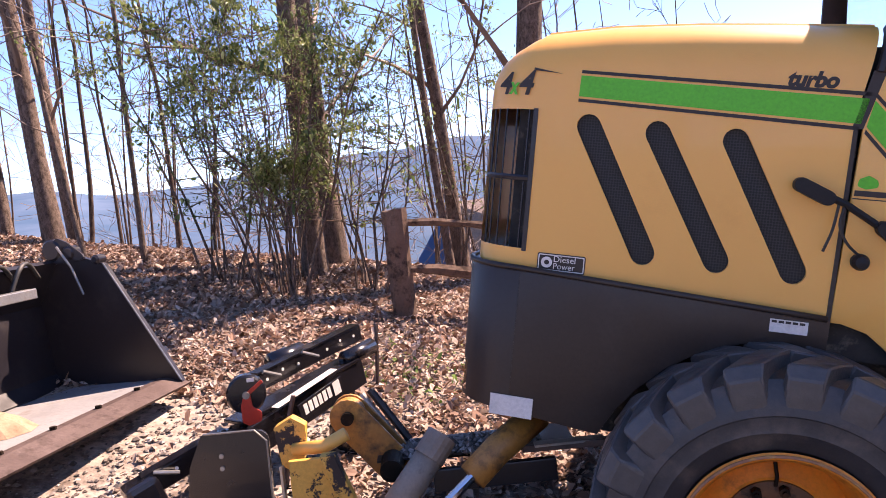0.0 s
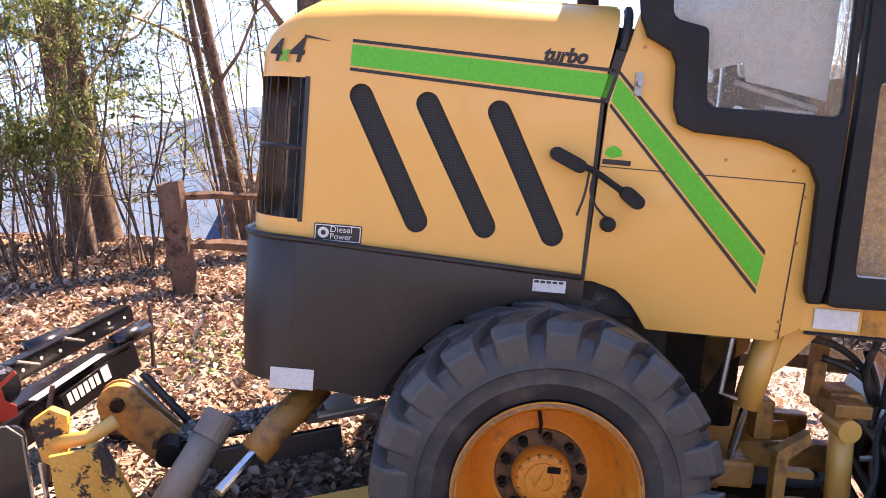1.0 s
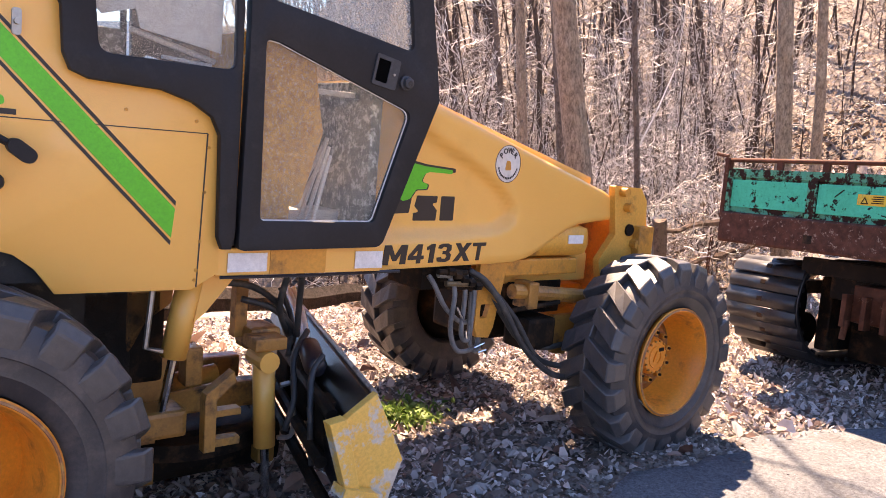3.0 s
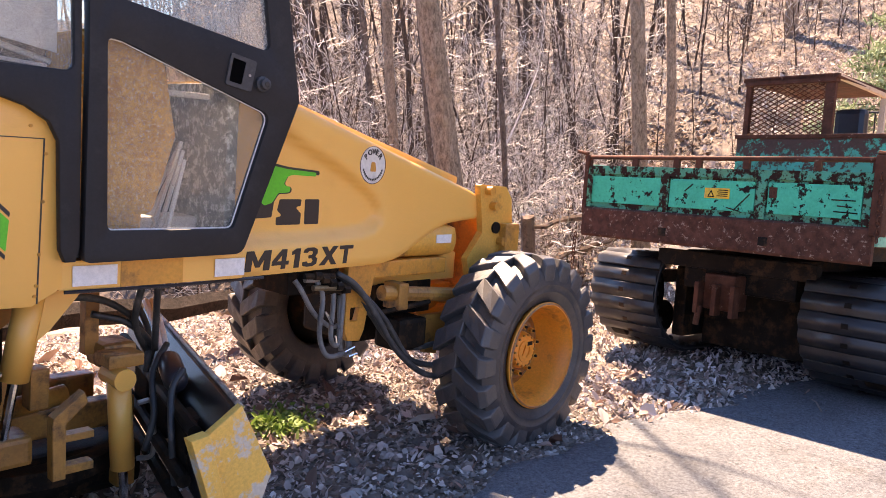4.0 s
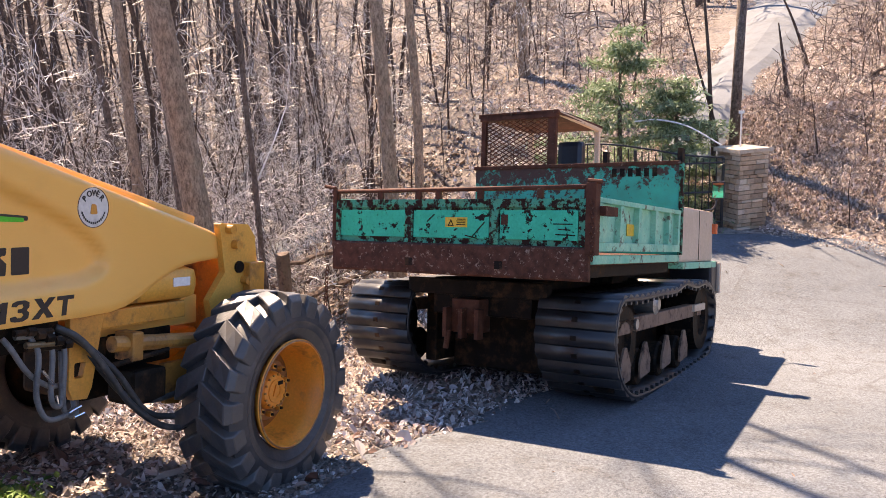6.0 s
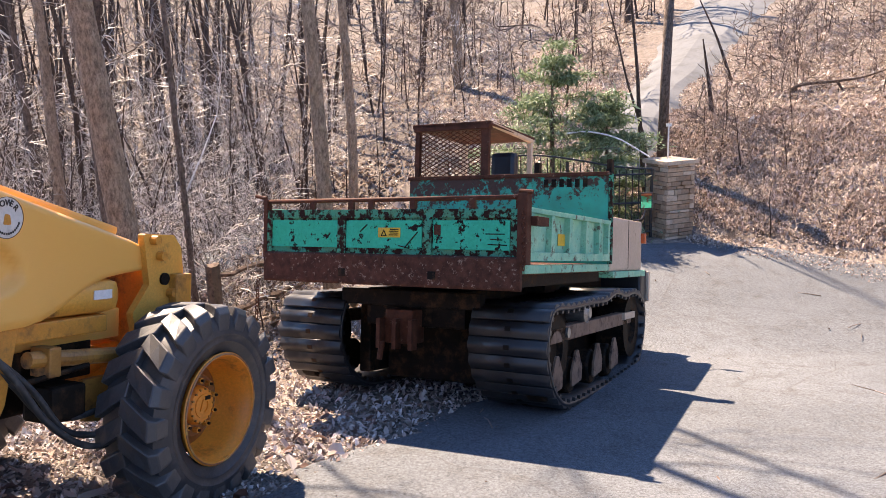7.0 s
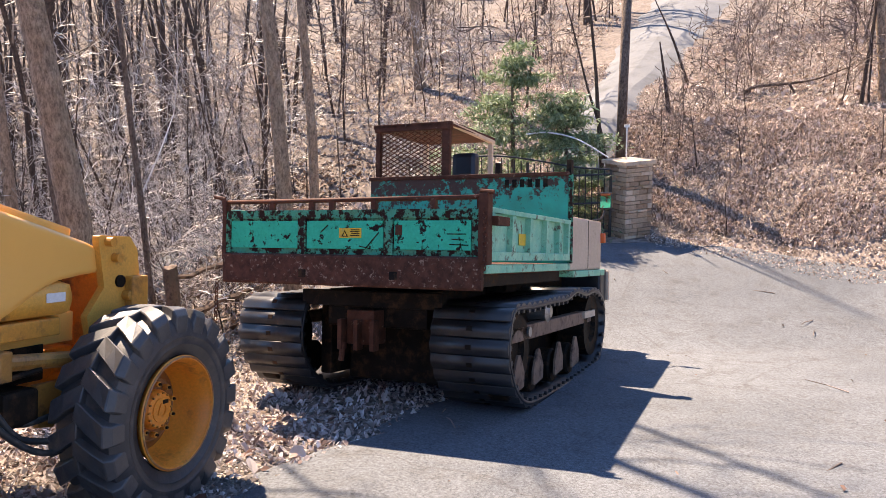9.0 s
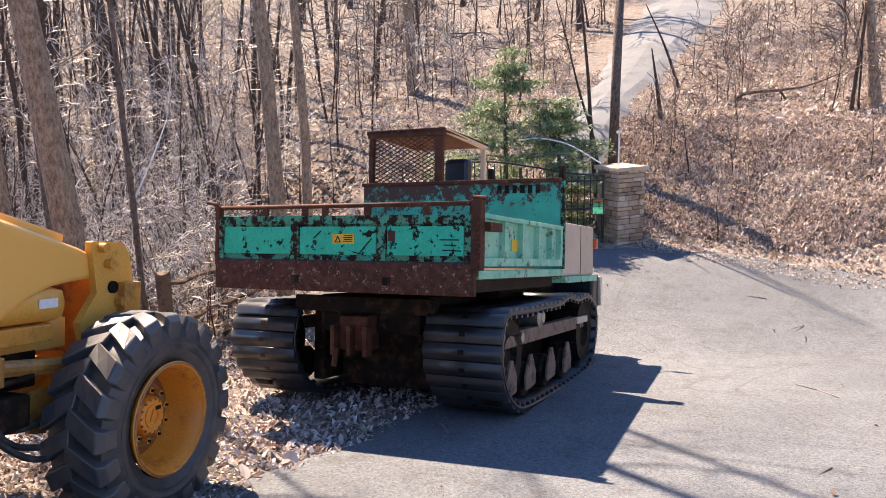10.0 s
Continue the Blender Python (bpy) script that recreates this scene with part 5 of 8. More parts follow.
for side, (y0, y1) in enumerate(((-0.05, -0.008), (HOOD_W + 0.008, HOOD_W + 0.05))):
    fr = part("cab_frame", sl(rear_frame, y0, y1, [rear_hole], bev=0.008), TRIM, grader, "black rubber-faced cab frame")
    soft_normals(fr, 40)
    pane = part("pane", sl(rear_hole, (y0 + y1) / 2 - 0.003, (y0 + y1) / 2 + 0.003), GLASS, fr, "dusty window pane")
    pane.visible_shadow = False
    door = part("cab_door", sl(door_frame, y0 - 0.008, y1, [door_low, door_top], bev=0.01), TRIM, grader, "black cab door with two dusty panes")
    soft_normals(door, 40)
    for h, g in ((door_low, GLASS), (door_top, GLASS_FOGGED)):
        pane = part("pane", sl(h, (y0 + y1) / 2 - 0.003, (y0 + y1) / 2 + 0.003), g, door, "dusty window pane")
        pane.visible_shadow = False
    if side == 0:
        HANDLE_GREY = worn("grey_plastic", (0.045, 0.043, 0.043), (0.058, 0.055, 0.055), (0.10, 0.10, 0.10), 0.5, 0, 5, 0.55, 0.8, spec=0.25)
        rec = part("handle_recess", sl(rounded([(2.695, 2.24), (2.825, 2.22), (2.85, 2.355), (2.72, 2.378)], 0.012), -0.066, -0.05, [rounded([(2.712, 2.256), (2.775, 2.246), (2.795, 2.346), (2.73, 2.358)], 0.006)], bev=0.003), HANDLE_GREY, door)
        # flat black sheet in place of the shade inside the grip
        part("handle_dark", sl([(2.71, 2.25), (2.78, 2.24), (2.80, 2.35), (2.73, 2.36)], -0.062, -0.059), mat("handle_shade_black", (0.003, 0.003, 0.003), 0.9, 0, 0.0)[0], door)
        part("lock_button", tb([(2.812, -0.072, 2.29), (2.812, -0.06, 2.29)], 0.006, 10), STEEL, door, "chrome lock button")
        part("knob", lathe(bmesh.new(), [(0.012, -0.1), (0.024, -0.095), (0.026, -0.075), (0.034, -0.07), (0.034, -0.058), (0.0, -0.058)], 18, c=(2.885, 0, 2.262)), HANDLE_GREY, door)
        part("knob_bore", tb([(2.885, -0.1012, 2.262), (2.885, -0.09, 2.262)], 0.011, 12), BLACK_DECAL, door)
soft_normals(part("cab_roof", bx(1.2, 3.0, -0.06, HOOD_W + 0.06, 3.1, 3.2, 0.03), TRIM, grader), 40)
for y in (0.0, HOOD_W - 0.04):
    part("windscreen_post", tb([(2.93, y + 0.02, 3.1), (3.07, y + 0.02, 2.2), (2.8, y + 0.02, 1.5)], 0.025, 6), TRIM, grader)
part("cab_floor", bx(2.03, 2.82, 0.0, HOOD_W, 1.5, 1.54), DARK_IN, grader)
pane = part("windscreen", bx(2.97, 2.976, 0.02, HOOD_W - 0.02, 2.2, 3.1, m=Matrix.Translation((2.97, 0, 2.65)) @ pose(0, 0, 0, 0, -8, 0) @ Matrix.Translation((-2.97, 0, -2.65))), GLASS, grader)
pane.visible_shadow = False
seat = part("driver_seat", bx(2.2, 2.46, 0.16, 0.62, 1.56, 1.70, 0.05), SEAT_BROWN, grader, "brown dusty driver's seat")
part("backrest", sl(rounded([(2.14, 1.66), (2.46, 1.66), (2.56, 2.0), (2.5, 2.3), (2.36, 2.4), (2.14, 2.4)], 0.06), 0.1, 0.42, bev=0.03), SEAT_BROWN, seat)
# mottled dark green that paints the woods' reflection behind the panes
REFLECTED = worn("reflected_woods_tone", (0.08, 0.085, 0.06), (0.19, 0.195, 0.145), (0.66, 0.64, 0.54), 0.75, 0, 26, 0.5, 0.58, 90, 0, 0.4)
part("reflection_panel", bx(2.79, 2.85, 0.06, HOOD_W - 0.06, 1.5, 2.26, 0.01), REFLECTED, grader, "dark mottled panel coloured like woods reflected in the glass")
part("dash", bx(2.66, 2.85, 0.5, 1.0, 1.55, 1.9, 0.03), DARK_IN, grader)
for k in range(5):
    part("lever", tb([(2.56, 0.16 + 0.07 * k, 1.55), (2.64 + 0.03 * k, 0.16 + 0.07 * k, 1.9 + 0.04 * (k % 3))], 0.011, 6), WHITE_LABEL, grader, "pale control lever")
part("console_tray", bx(2.5, 2.8, 0.3, 0.6, 1.56, 1.63, 0.02), CREAM, grader)
part("console_rail", bx(2.5, 2.78, 0.2, 0.24, 2.18, 2.205, 0.004), WHITE_LABEL, grader)
part("steering_column", tb([(2.78, 0.75, 1.85), (2.6, 0.75, 2.2)], 0.025, 8), DARK_IN, grader)
part("steering_wheel", lathe(bmesh.new(), [(0.17, -0.012), (0.19, 0.0), (0.17, 0.012), (0.155, 0.0), (0.17, -0.012)], 28), DARK_IN, grader).matrix_basis = Matrix.Translation((2.6, 0.75, 2.2)) @ pose(0, 0, 0, 90, 0, 0) @ pose(0, 0, 0, 0, 0, 30)
part("rear_board", sl([(1.27, 3.05), (1.38, 2.42), (1.5, 2.44), (1.58, 2.36), (1.7, 2.40), (1.72, 2.33), (2.04, 2.28), (2.04, 3.05)], 0.05, 0.06), CREAM, grader, "sun-bleached board behind the rear pane")
part("rear_shelf", bx(1.5, 2.06, 0.1, 1.3, 2.12, 2.2, 0.02), DARK_IN, grader)
# added panel, its colour standing for woods reflected in the rear pane
part("far_reflection_panel", bx(1.42, 2.05, HOOD_W - 0.12, HOOD_W - 0.08, 2.1, 2.46, 0.01), REFLECTED, grader, "dark mottled far panel coloured like reflected woods")
part("shelf_bar", tb([(1.7, 0.12, 2.33), (2.05, 0.14, 2.25)], 0.012, 6), WHITE_LABEL, grader)
part("shelf_bar", tb([(1.82, 0.1, 2.24), (2.03, 0.12, 2.232)], 0.008, 6), WHITE_LABEL, grader)

# rail under the cab, boom and front frame
part("frame_rail", bx(2.04, 2.865, 0.0, HOOD_W, 1.37, 1.488, 0.006), YELLOW, grader)
part("rail_patch", bx(2.285, 2.56, -0.004, 0.0, 1.372, 1.484), YELLOW_OLD, grader, "oily yellow rail patch")
part("rail_seal", tb([(2.06, -0.006, 1.366), (2.5, -0.006, 1.362), (3.0, 0.03, 1.36)], 0.008, 6), BLACK_PAINT, grader)
for x0, x1 in ((2.09, 2.268), (2.715, 2.868)):
    part("rail_label", bx(x0, x1, -0.0075, -0.0045, 1.387, 1.468), WHITE_LABEL, grader, "white reflective label")

RECESS = np.array([(2.3, 2.4), (2.75, 2.21), (3.13, 2.06), (3.6, 1.86), (3.78, 1.755), (3.85, 1.68), (3.86, 1.62), (3.80, 1.575), (3.70, 1.55), (3.31, 1.53), (2.3, 1.52)])


def recess_depth(x, z):
    """How far the boom's side is pressed in: a shallow pan with a soft edge."""
    best, inside = 1e9, False
    for i in range(len(RECESS)):
        a, b = RECESS[i - 1], RECESS[i]
        ab = b - a
        t = max(0, min(1, ((x - a[0]) * ab[0] + (z - a[1]) * ab[1]) / (ab @ ab)))
        best = min(best, math.hypot(x - a[0] - ab[0] * t, z - a[1] - ab[1] * t))
        if (a[1] > z) != (b[1] > z) and x < (b[0] - a[0]) * (z - a[1]) / (b[1] - a[1]) + a[0]:
            inside = not inside
    s = best if inside else -best
    t = max(0, min(1, (s + 0.03) / 0.06))
    return 0.06 * t * t * (3 - 2 * t)


def boom_low(u):
    if u < 3.7:
        return 1.362
    return float(np.interp(u, [3.7, 3.9, 4.02, 4.12, 4.2, 4.3, 4.4, 4.5, 4.65, 4.84], [1.36, 1.365, 1.385, 1.425, 1.465, 1.515, 1.555, 1.582, 1.598, 1.61]))


def boom_high(u):
    return float(np.interp(u, [2.5, 3.18, 4.72, 4.82, 4.88], [2.36, 2.205, 1.80, 1.765, 1.70]))


bm = bmesh.new()
us, nz = list(np.linspace(2.86, 4.86, 72)) + [4.885], 26
grids = []
for far in (0, 1):
    g = []
    for u in us:
        lo, hi = boom_low(u), boom_high(u)
        if u > 4.87:
            lo, hi = 1.635, 1.71
        col = []
        for k in range(nz + 1):
            w = lo + (hi - lo) * k / nz
            edge = 0.018 * max(0, 1 - (hi - w) / 0.03) ** 2 + 0.012 * max(0, 1 - (w - lo) / 0.025) ** 2
            y = 0.03 + 0.1 * (u - 2.7) + recess_depth(u, w) + edge
            col.append(bm.verts.new((u, y if not far else HOOD_W - y, w)))
        g.append(col)
    for a, b in zip(g, g[1:]):
        for k in range(nz):
            bm.faces.new((a[k], b[k], b[k + 1], a[k + 1]))
    grids.append(g)
for k in (0, nz):
    for i in range(len(us) - 1):
        bm.faces.new((grids[0][i][k], grids[0][i + 1][k], grids[1][i + 1][k], grids[1][i][k]))
for i in (0, -1):
    for k in range(nz):
        bm.faces.new((grids[0][i][k], grids[0][i][k + 1], grids[1][i][k + 1], grids[1][i][k]))
bmesh.ops.recalc_face_normals(bm, faces=bm.faces)
boom = soft_normals(part("boom", bm, YELLOW, grader), 50)
part("top_rib", bx(3.1, 4.78, 0.36, 1.14, -0.02, 0.07, 0.02, m=Matrix.Translation((3.1, 0, 2.235)) @ pose(0, 0, 0, 0, 14.7, 0) @ Matrix.Translation((-3.1, 0, 0))), YELLOW, grader)


def bfly(poly, y0, y1, material, name, label=""):
    """A thin decal that lies on the pressed-in boom side."""
    bm = taper_y(sl(poly, y0 * 0.1 - 0.004, 0.003))
    for v in bm.verts:
        v.co.y += recess_depth(v.co.x, v.co.z)
    return part(name, bm, material, boom, label)


for shape in ([(2.90, 1.60), (2.99, 1.60), (2.99, 1.635), (3.10, 1.64), (3.115, 1.73), (2.92, 1.73)], [(3.13, 1.60), (3.29, 1.60), (3.295, 1.655), (3.255, 1.69), (3.29, 1.695), (3.295, 1.73), (3.15, 1.73), (3.135, 1.675), (3.17, 1.645), (3.13, 1.64)], [(3.32, 1.60), (3.42, 1.60), (3.42, 1.73), (3.32, 1.73)]):
    bfly(rounded(shape, 0.008), 0.02, 0.03, BLACK_DECAL, "maker_mark", "black maker mark")
blob = [(3.0, 1.72), (3.05, 1.685), (3.10, 1.70), (3.14, 1.755), (3.22, 1.76), (3.225, 1.79), (3.17, 1.80), (3.20, 1.85), (3.235, 1.86), (3.41, 1.855), (3.41, 1.878), (3.2, 1.892), (3.05, 1.915), (2.97, 1.90), (2.96, 1.80)]
bfly(rounded(blob, 0.02), 0.012, 0.03, BLACK_DECAL, "mark_outline")
bfly([(x + (3.09 - x) * 0.07, z + (1.80 - z) * 0.12) for x, z in rounded(blob, 0.02)], 0.009, 0.03, GREEN, "mark_fill", "green decal shape")
LETTERS = {
    "M": (0.15, [(0, 0), (0, 1), (0.28, 1), (0.5, 0.45), (0.72, 1), (1, 1), (1, 0), (0.75, 0), (0.75, 0.6), (0.58, 0.18), (0.42, 0.18), (0.25, 0.6), (0.25, 0)], []),
    "4": (0.11, [(0.55, 0), (0.55, 0.2), (0, 0.2), (0, 0.4), (0.5, 1), (0.8, 1), (0.8, 0.4), (0.97, 0.4), (0.97, 0.2), (0.8, 0.2), (0.8, 0)], [[(0.55, 0.4), (0.55, 0.72), (0.27, 0.4)]]),
    "1": (0.11, [(0.2, 0), (0.2, 0.72), (0, 0.68), (0, 0.85), (0.25, 1), (0.5, 1), (0.5, 0)], []),
    "3": (0.108, [(0, 0.25), (0.05, 0.05), (0.25, 0), (0.65, 0), (0.9, 0.12), (0.93, 0.38), (0.78, 0.52), (0.9, 0.66), (0.88, 0.88), (0.65, 1), (0.25, 1), (0.05, 0.92), (0, 0.75), (0.25, 0.72), (0.32, 0.82), (0.55, 0.82), (0.62, 0.7), (0.55, 0.6), (0.35, 0.6), (0.35, 0.43), (0.55, 0.43), (0.66, 0.3), (0.57, 0.18), (0.34, 0.18), (0.26, 0.28)], []),
    "X": (0.125, [(0, 0), (0.36, 0.5), (0.02, 1), (0.32, 1), (0.51, 0.7), (0.7, 1), (1, 1), (0.66, 0.5), (1, 0), (0.7, 0), (0.5, 0.31), (0.3, 0)], []),
    "T": (0.108, [(0.35, 0), (0.35, 0.8), (0, 0.8), (0, 1), (0.95, 1), (0.95, 0.8), (0.6, 0.8), (0.6, 0)], []),
}
u = 2.905
for ch in "M413XT":
    wide, outline, holes = LETTERS[ch]
    def put(pts):
        return [(u + x * wide + 0.012 * z, 1.388 + 0.098 * z) for x, z in pts]
    part("letter", taper_y(sl(put(outline), -0.004, 0.001, [put(h) for h in holes])), BLACK_DECAL, boom, "bold black model number character")
    u += (0.065 if ch == "1" else wide) + 0.013
seal = lathe(bmesh.new(), [(0.0, -0.001), (0.105, -0.001), (0.105, 0.01)], 36, c=(3.762, 0, 1.925))
part("seal", taper_y(seal), CREAM, boom, "round white dealer seal")
part("seal_ring", taper_y(lathe(bmesh.new(), [(0.1015, -0.003), (0.1045, -0.003), (0.1045, 0.0), (0.1015, 0.0), (0.1015, -0.003)], 36, c=(3.762, 0, 1.925))), RUST, boom)
for i, ch in enumerate("POWER"):
    a = radians(50 - 25 * i)
    o = text_part("lettering", ch, 0.042, 0, 0, -0.0025, BLACK_DECAL, boom, 0, None, 0.001)
    for v in o.data.vertices:
        x, z = v.co.x - 0.014, v.co.z + 0.06
        v.co.x, v.co.z = 3.762 + x * math.cos(a) - z * math.sin(a), 1.925 + z * math.cos(a) + x * math.sin(a)
        v.co.y += 0.03 + 0.1 * (v.co.x - 2.7)
for i in range(15):
    a = radians(200 + 10 * i)
    x, z = 3.762 + 0.08 * math.cos(a), 1.925 + 0.08 * math.sin(a)
    part("seal_print", taper_y(bx(x - 0.0045, x + 0.0045, -0.003, 0.0, z - 0.006, z + 0.006)), BLACK_DECAL, boom)
part("seal_print", taper_y(sl(rounded([(3.74, 1.89), (3.79, 1.89), (3.78, 1.94), (3.75, 1.945)], 0.01), -0.003, 0.0)), YELLOW_OLD, boom)
part("boom_label", bx(4.39, 4.525, 0.193, 0.199, 1.462, 1.515), WHITE_LABEL, grader, "white reflective label")

YELLOW_MAST = worn("yellow_paint_grimy", (0.80, 0.365, 0.06), (0.70, 0.315, 0.05), (0.16, 0.08, 0.03), 0.45, 0, 4, 0.58, 0.72, 60, 0.0, 0.1)
# front axle carrier under the boom's tip
MID = HOOD_W / 2
soft_normals(part("nose_tank", bx(3.75, 4.62, 0.2, HOOD_W - 0.2, 1.37, 1.58, 0.085), YELLOW_MAST, grader), 60)
for y in (0.17,):
    part("carrier_plate", sl([(3.66, 1.36), (3.87, 1.36), (3.80, 0.98), (3.77, 0.92), (3.68, 0.93), (3.655, 0.99)], y, y + 0.04, [rounded([(3.69, 1.12), (3.76, 1.12), (3.74, 1.04), (3.69, 1.04)], 0.01)], bev=0.004), YELLOW_OLD, grader)
part("carrier_beam", bx(3.88, 4.5, 0.2, 0.3, 1.27, 1.37, 0.01), YELLOW_OLD, grader)
part("carrier_beam", bx(3.7, 4.72, 0.32, HOOD_W - 0.32, 1.2, 1.38, 0.01), YELLOW, grader)
part("carrier_box", bx(4.02, 4.5, 0.32, 0.6, 1.0, 1.22, 0.01), GREASE, grader)
for y in (0.2, HOOD_W - 0.25):
    part("mast_plate", sl(rounded([(4.78, 1.84), (5.06, 1.83), (5.13, 1.75), (5.2, 1.3), (5.16, 1.05), (4.78, 1.05), (4.7, 1.35), (4.84, 1.52)], 0.02), y, y + 0.05, bev=0.005), YELLOW_MAST, grader)
part("mast_back", bx(4.96, 5.1, 0.25, HOOD_W - 0.25, 1.1, 1.72, 0.01), YELLOW_OLD, grader)
for u, w in ((4.86, 1.80), (5.02, 1.46), (4.92, 1.70)):
    part("mast_pin", tb([(u, 0.15, w), (u, 0.24, w)], 0.03, 12), YELLOW_OLD, grader)
part("pin_hole", tb([(4.97, 0.185, 1.55), (4.97, 0.205, 1.55)], 0.04, 14), GREASE, grader)
part("mast_bracket", bx(5.02, 5.17, 0.14, 0.2, 1.38, 1.58, 0.01), YELLOW_OLD, grader)
part("front_axle", tb([(4.86, -0.02, 0.8), (4.86, 0.3, 0.84), (4.86, MID, 0.86), (4.86, HOOD_W - 0.3, 0.84), (4.86, HOOD_W + 0.02, 0.8)], [0.09, 0.09, 0.16, 0.09, 0.09], 12), YELLOW_OLD, grader, smooth=True)
part("axle_saddle", bx(4.64, 5.04, MID - 0.2, MID + 0.2, 0.94, 1.12, 0.02), YELLOW_OLD, grader)
part("steer_cylinder", tb([(3.93, 0.18, 1.185), (4.54, 0.16, 1.13)], 0.045, 12), GRIMY, grader)
part("drag_link", tb([(3.88, 0.16, 1.07), (4.2, 0.14, 1.1), (4.3, 0.14, 1.11)], 0.016, 8), GREASE, grader)
part("knuckle_block", bx(4.04, 4.28, 0.12, 0.34, 0.82, 1.02, 0.03), GREASE, grader)
part("steer_rod", tb([(4.52, 0.16, 1.132), (4.8, 0.08, 1.03)], 0.02, 10), CHROME, grader)
part("knuckle", bx(4.74, 4.96, -0.02, 0.12, 0.64, 0.98, 0.03), GRIMY, grader)
part("cylinder_clamp", bx(4.02, 4.1, 0.12, 0.26, 1.08, 1.24, 0.01), GRIMY, grader)
part("drop_plate", sl([(4.29, 1.02), (4.5, 1.02), (4.48, 0.85), (4.42, 0.76), (4.31, 0.78)], 0.16, 0.2, bev=0.004), GRIMY, grader)
part("differential", bx(4.0, 4.3, 0.5, 1.0, 0.8, 1.1, 0.03), GREASE, grader)
HOSE_GREY = worn("dusty_grey_hose", (0.13, 0.125, 0.12), (0.18, 0.17, 0.16), (0.06, 0.055, 0.05), 0.6, 0, 9, 0.5, 0.7, 60)
for p in (((3.55, 0.14, 1.33), (3.66, 0.1, 1.26), (3.78, 0.06, 1.1), (3.93, 0.03, 0.88), (4.15, 0.0, 0.71), (4.39, -0.01, 0.68), (4.7, -0.02, 0.74)),
          ((3.58, 0.18, 1.31), (3.72, 0.14, 1.22), (3.9, 0.1, 1.04), (4.05, 0.06, 0.82), (4.2, 0.04, 0.75), (4.38, 0.0, 0.74), (4.7, -0.02, 0.8)),
          ((3.5, 0.2, 1.34), (3.62, 0.2, 1.28), (3.84, 0.18, 1.08), (4.0, 0.16, 0.9), (4.2, 0.14, 0.83), (4.45, 0.1, 0.86))):
    part("hose", tb(spline(p), 0.018, 8), HOSE, grader, "black hydraulic hose", True)
for p in (((3.40, 0.12, 1.30), (3.43, 0.1, 1.21), (3.42, 0.1, 1.02), (3.47, 0.1, 0.9), (3.57, 0.12, 0.875), (3.68, 0.16, 0.9), (3.74, 0.3, 1.0)),
          ((3.5, 0.14, 1.3), (3.52, 0.12, 1.21), (3.515, 0.12, 1.0), (3.55, 0.13, 0.935), (3.59, 0.14, 0.96), (3.6, 0.16, 1.2)),
          ((3.58, 0.15, 1.28), (3.605, 0.14, 1.19), (3.6, 0.14, 0.94), (3.64, 0.15, 0.87), (3.7, 0.17, 0.86), (3.8, 0.3, 0.95)),
          ((3.27, 0.14, 1.31), (3.3, 0.12, 1.26), (3.39, 0.12, 1.13), (3.52, 0.14, 1.04), (3.64, 0.2, 1.02))):
    part("hose", tb(spline(p), 0.014, 8), HOSE_GREY, grader, "dusty grey hydraulic hose", True)
for k in range(5):
    w = 1.335 - 0.022 * k
    part("valve", tb([(3.30 + 0.02 * k, 0.1 + 0.02 * (k % 3), w), (3.5 + 0.02 * k, 0.1 + 0.02 * (k % 3), w - 0.012)], 0.016, 8), (GREASE, STEEL, GREASE, BRASS, GREASE)[k], grader)
    part("valve_nut", tb([(3.36 + 0.05 * k, 0.09, w), (3.40 + 0.05 * k, 0.09, w - 0.002)], 0.023, 6), GREASE, grader)
part("valve_block", bx(3.26, 3.6, 0.18, 0.5, 1.22, 1.36, 0.01), GREASE, grader)
for (x, z), (x2, z2) in (((3.44, 1.14), (3.5, 1.06)), ((3.59, 0.9), (3.66, 0.92)), ((3.62, 0.87), (3.68, 0.88)), ((3.52, 1.0), (3.53, 0.96))):
    part("fitting", tb([(x, 0.085, z), (x2, 0.085, z2)], 0.008, 8), CHROME, grader)


# wheels
def tyre_mesh(r, half, rim):
    rb = r - 0.05
    return lathe(bmesh.new(), [(rim, -half * 0.72), (rim + 0.02, -half * 0.86), (rim + 0.08, -half * 0.99), (rim + 0.085, -half * 1.01), (rim + 0.1, -half * 1.0), (rb - 0.13, -half * 1.03), (rb - 0.125, -half * 1.05), (rb - 0.11, -half * 1.04), (rb - 0.05, -half * 0.97), (rb - 0.012, -half * 0.86), (rb, -half * 0.6), (rb + 0.006, 0),
               (rb, half * 0.6), (rb - 0.012, half * 0.86), (rb - 0.05, half * 0.97), (rb - 0.12, half * 1.02), (rim + 0.1, half), (rim + 0.02, half * 0.86), (rim, half * 0.72), (rim, -half * 0.72)], 72)


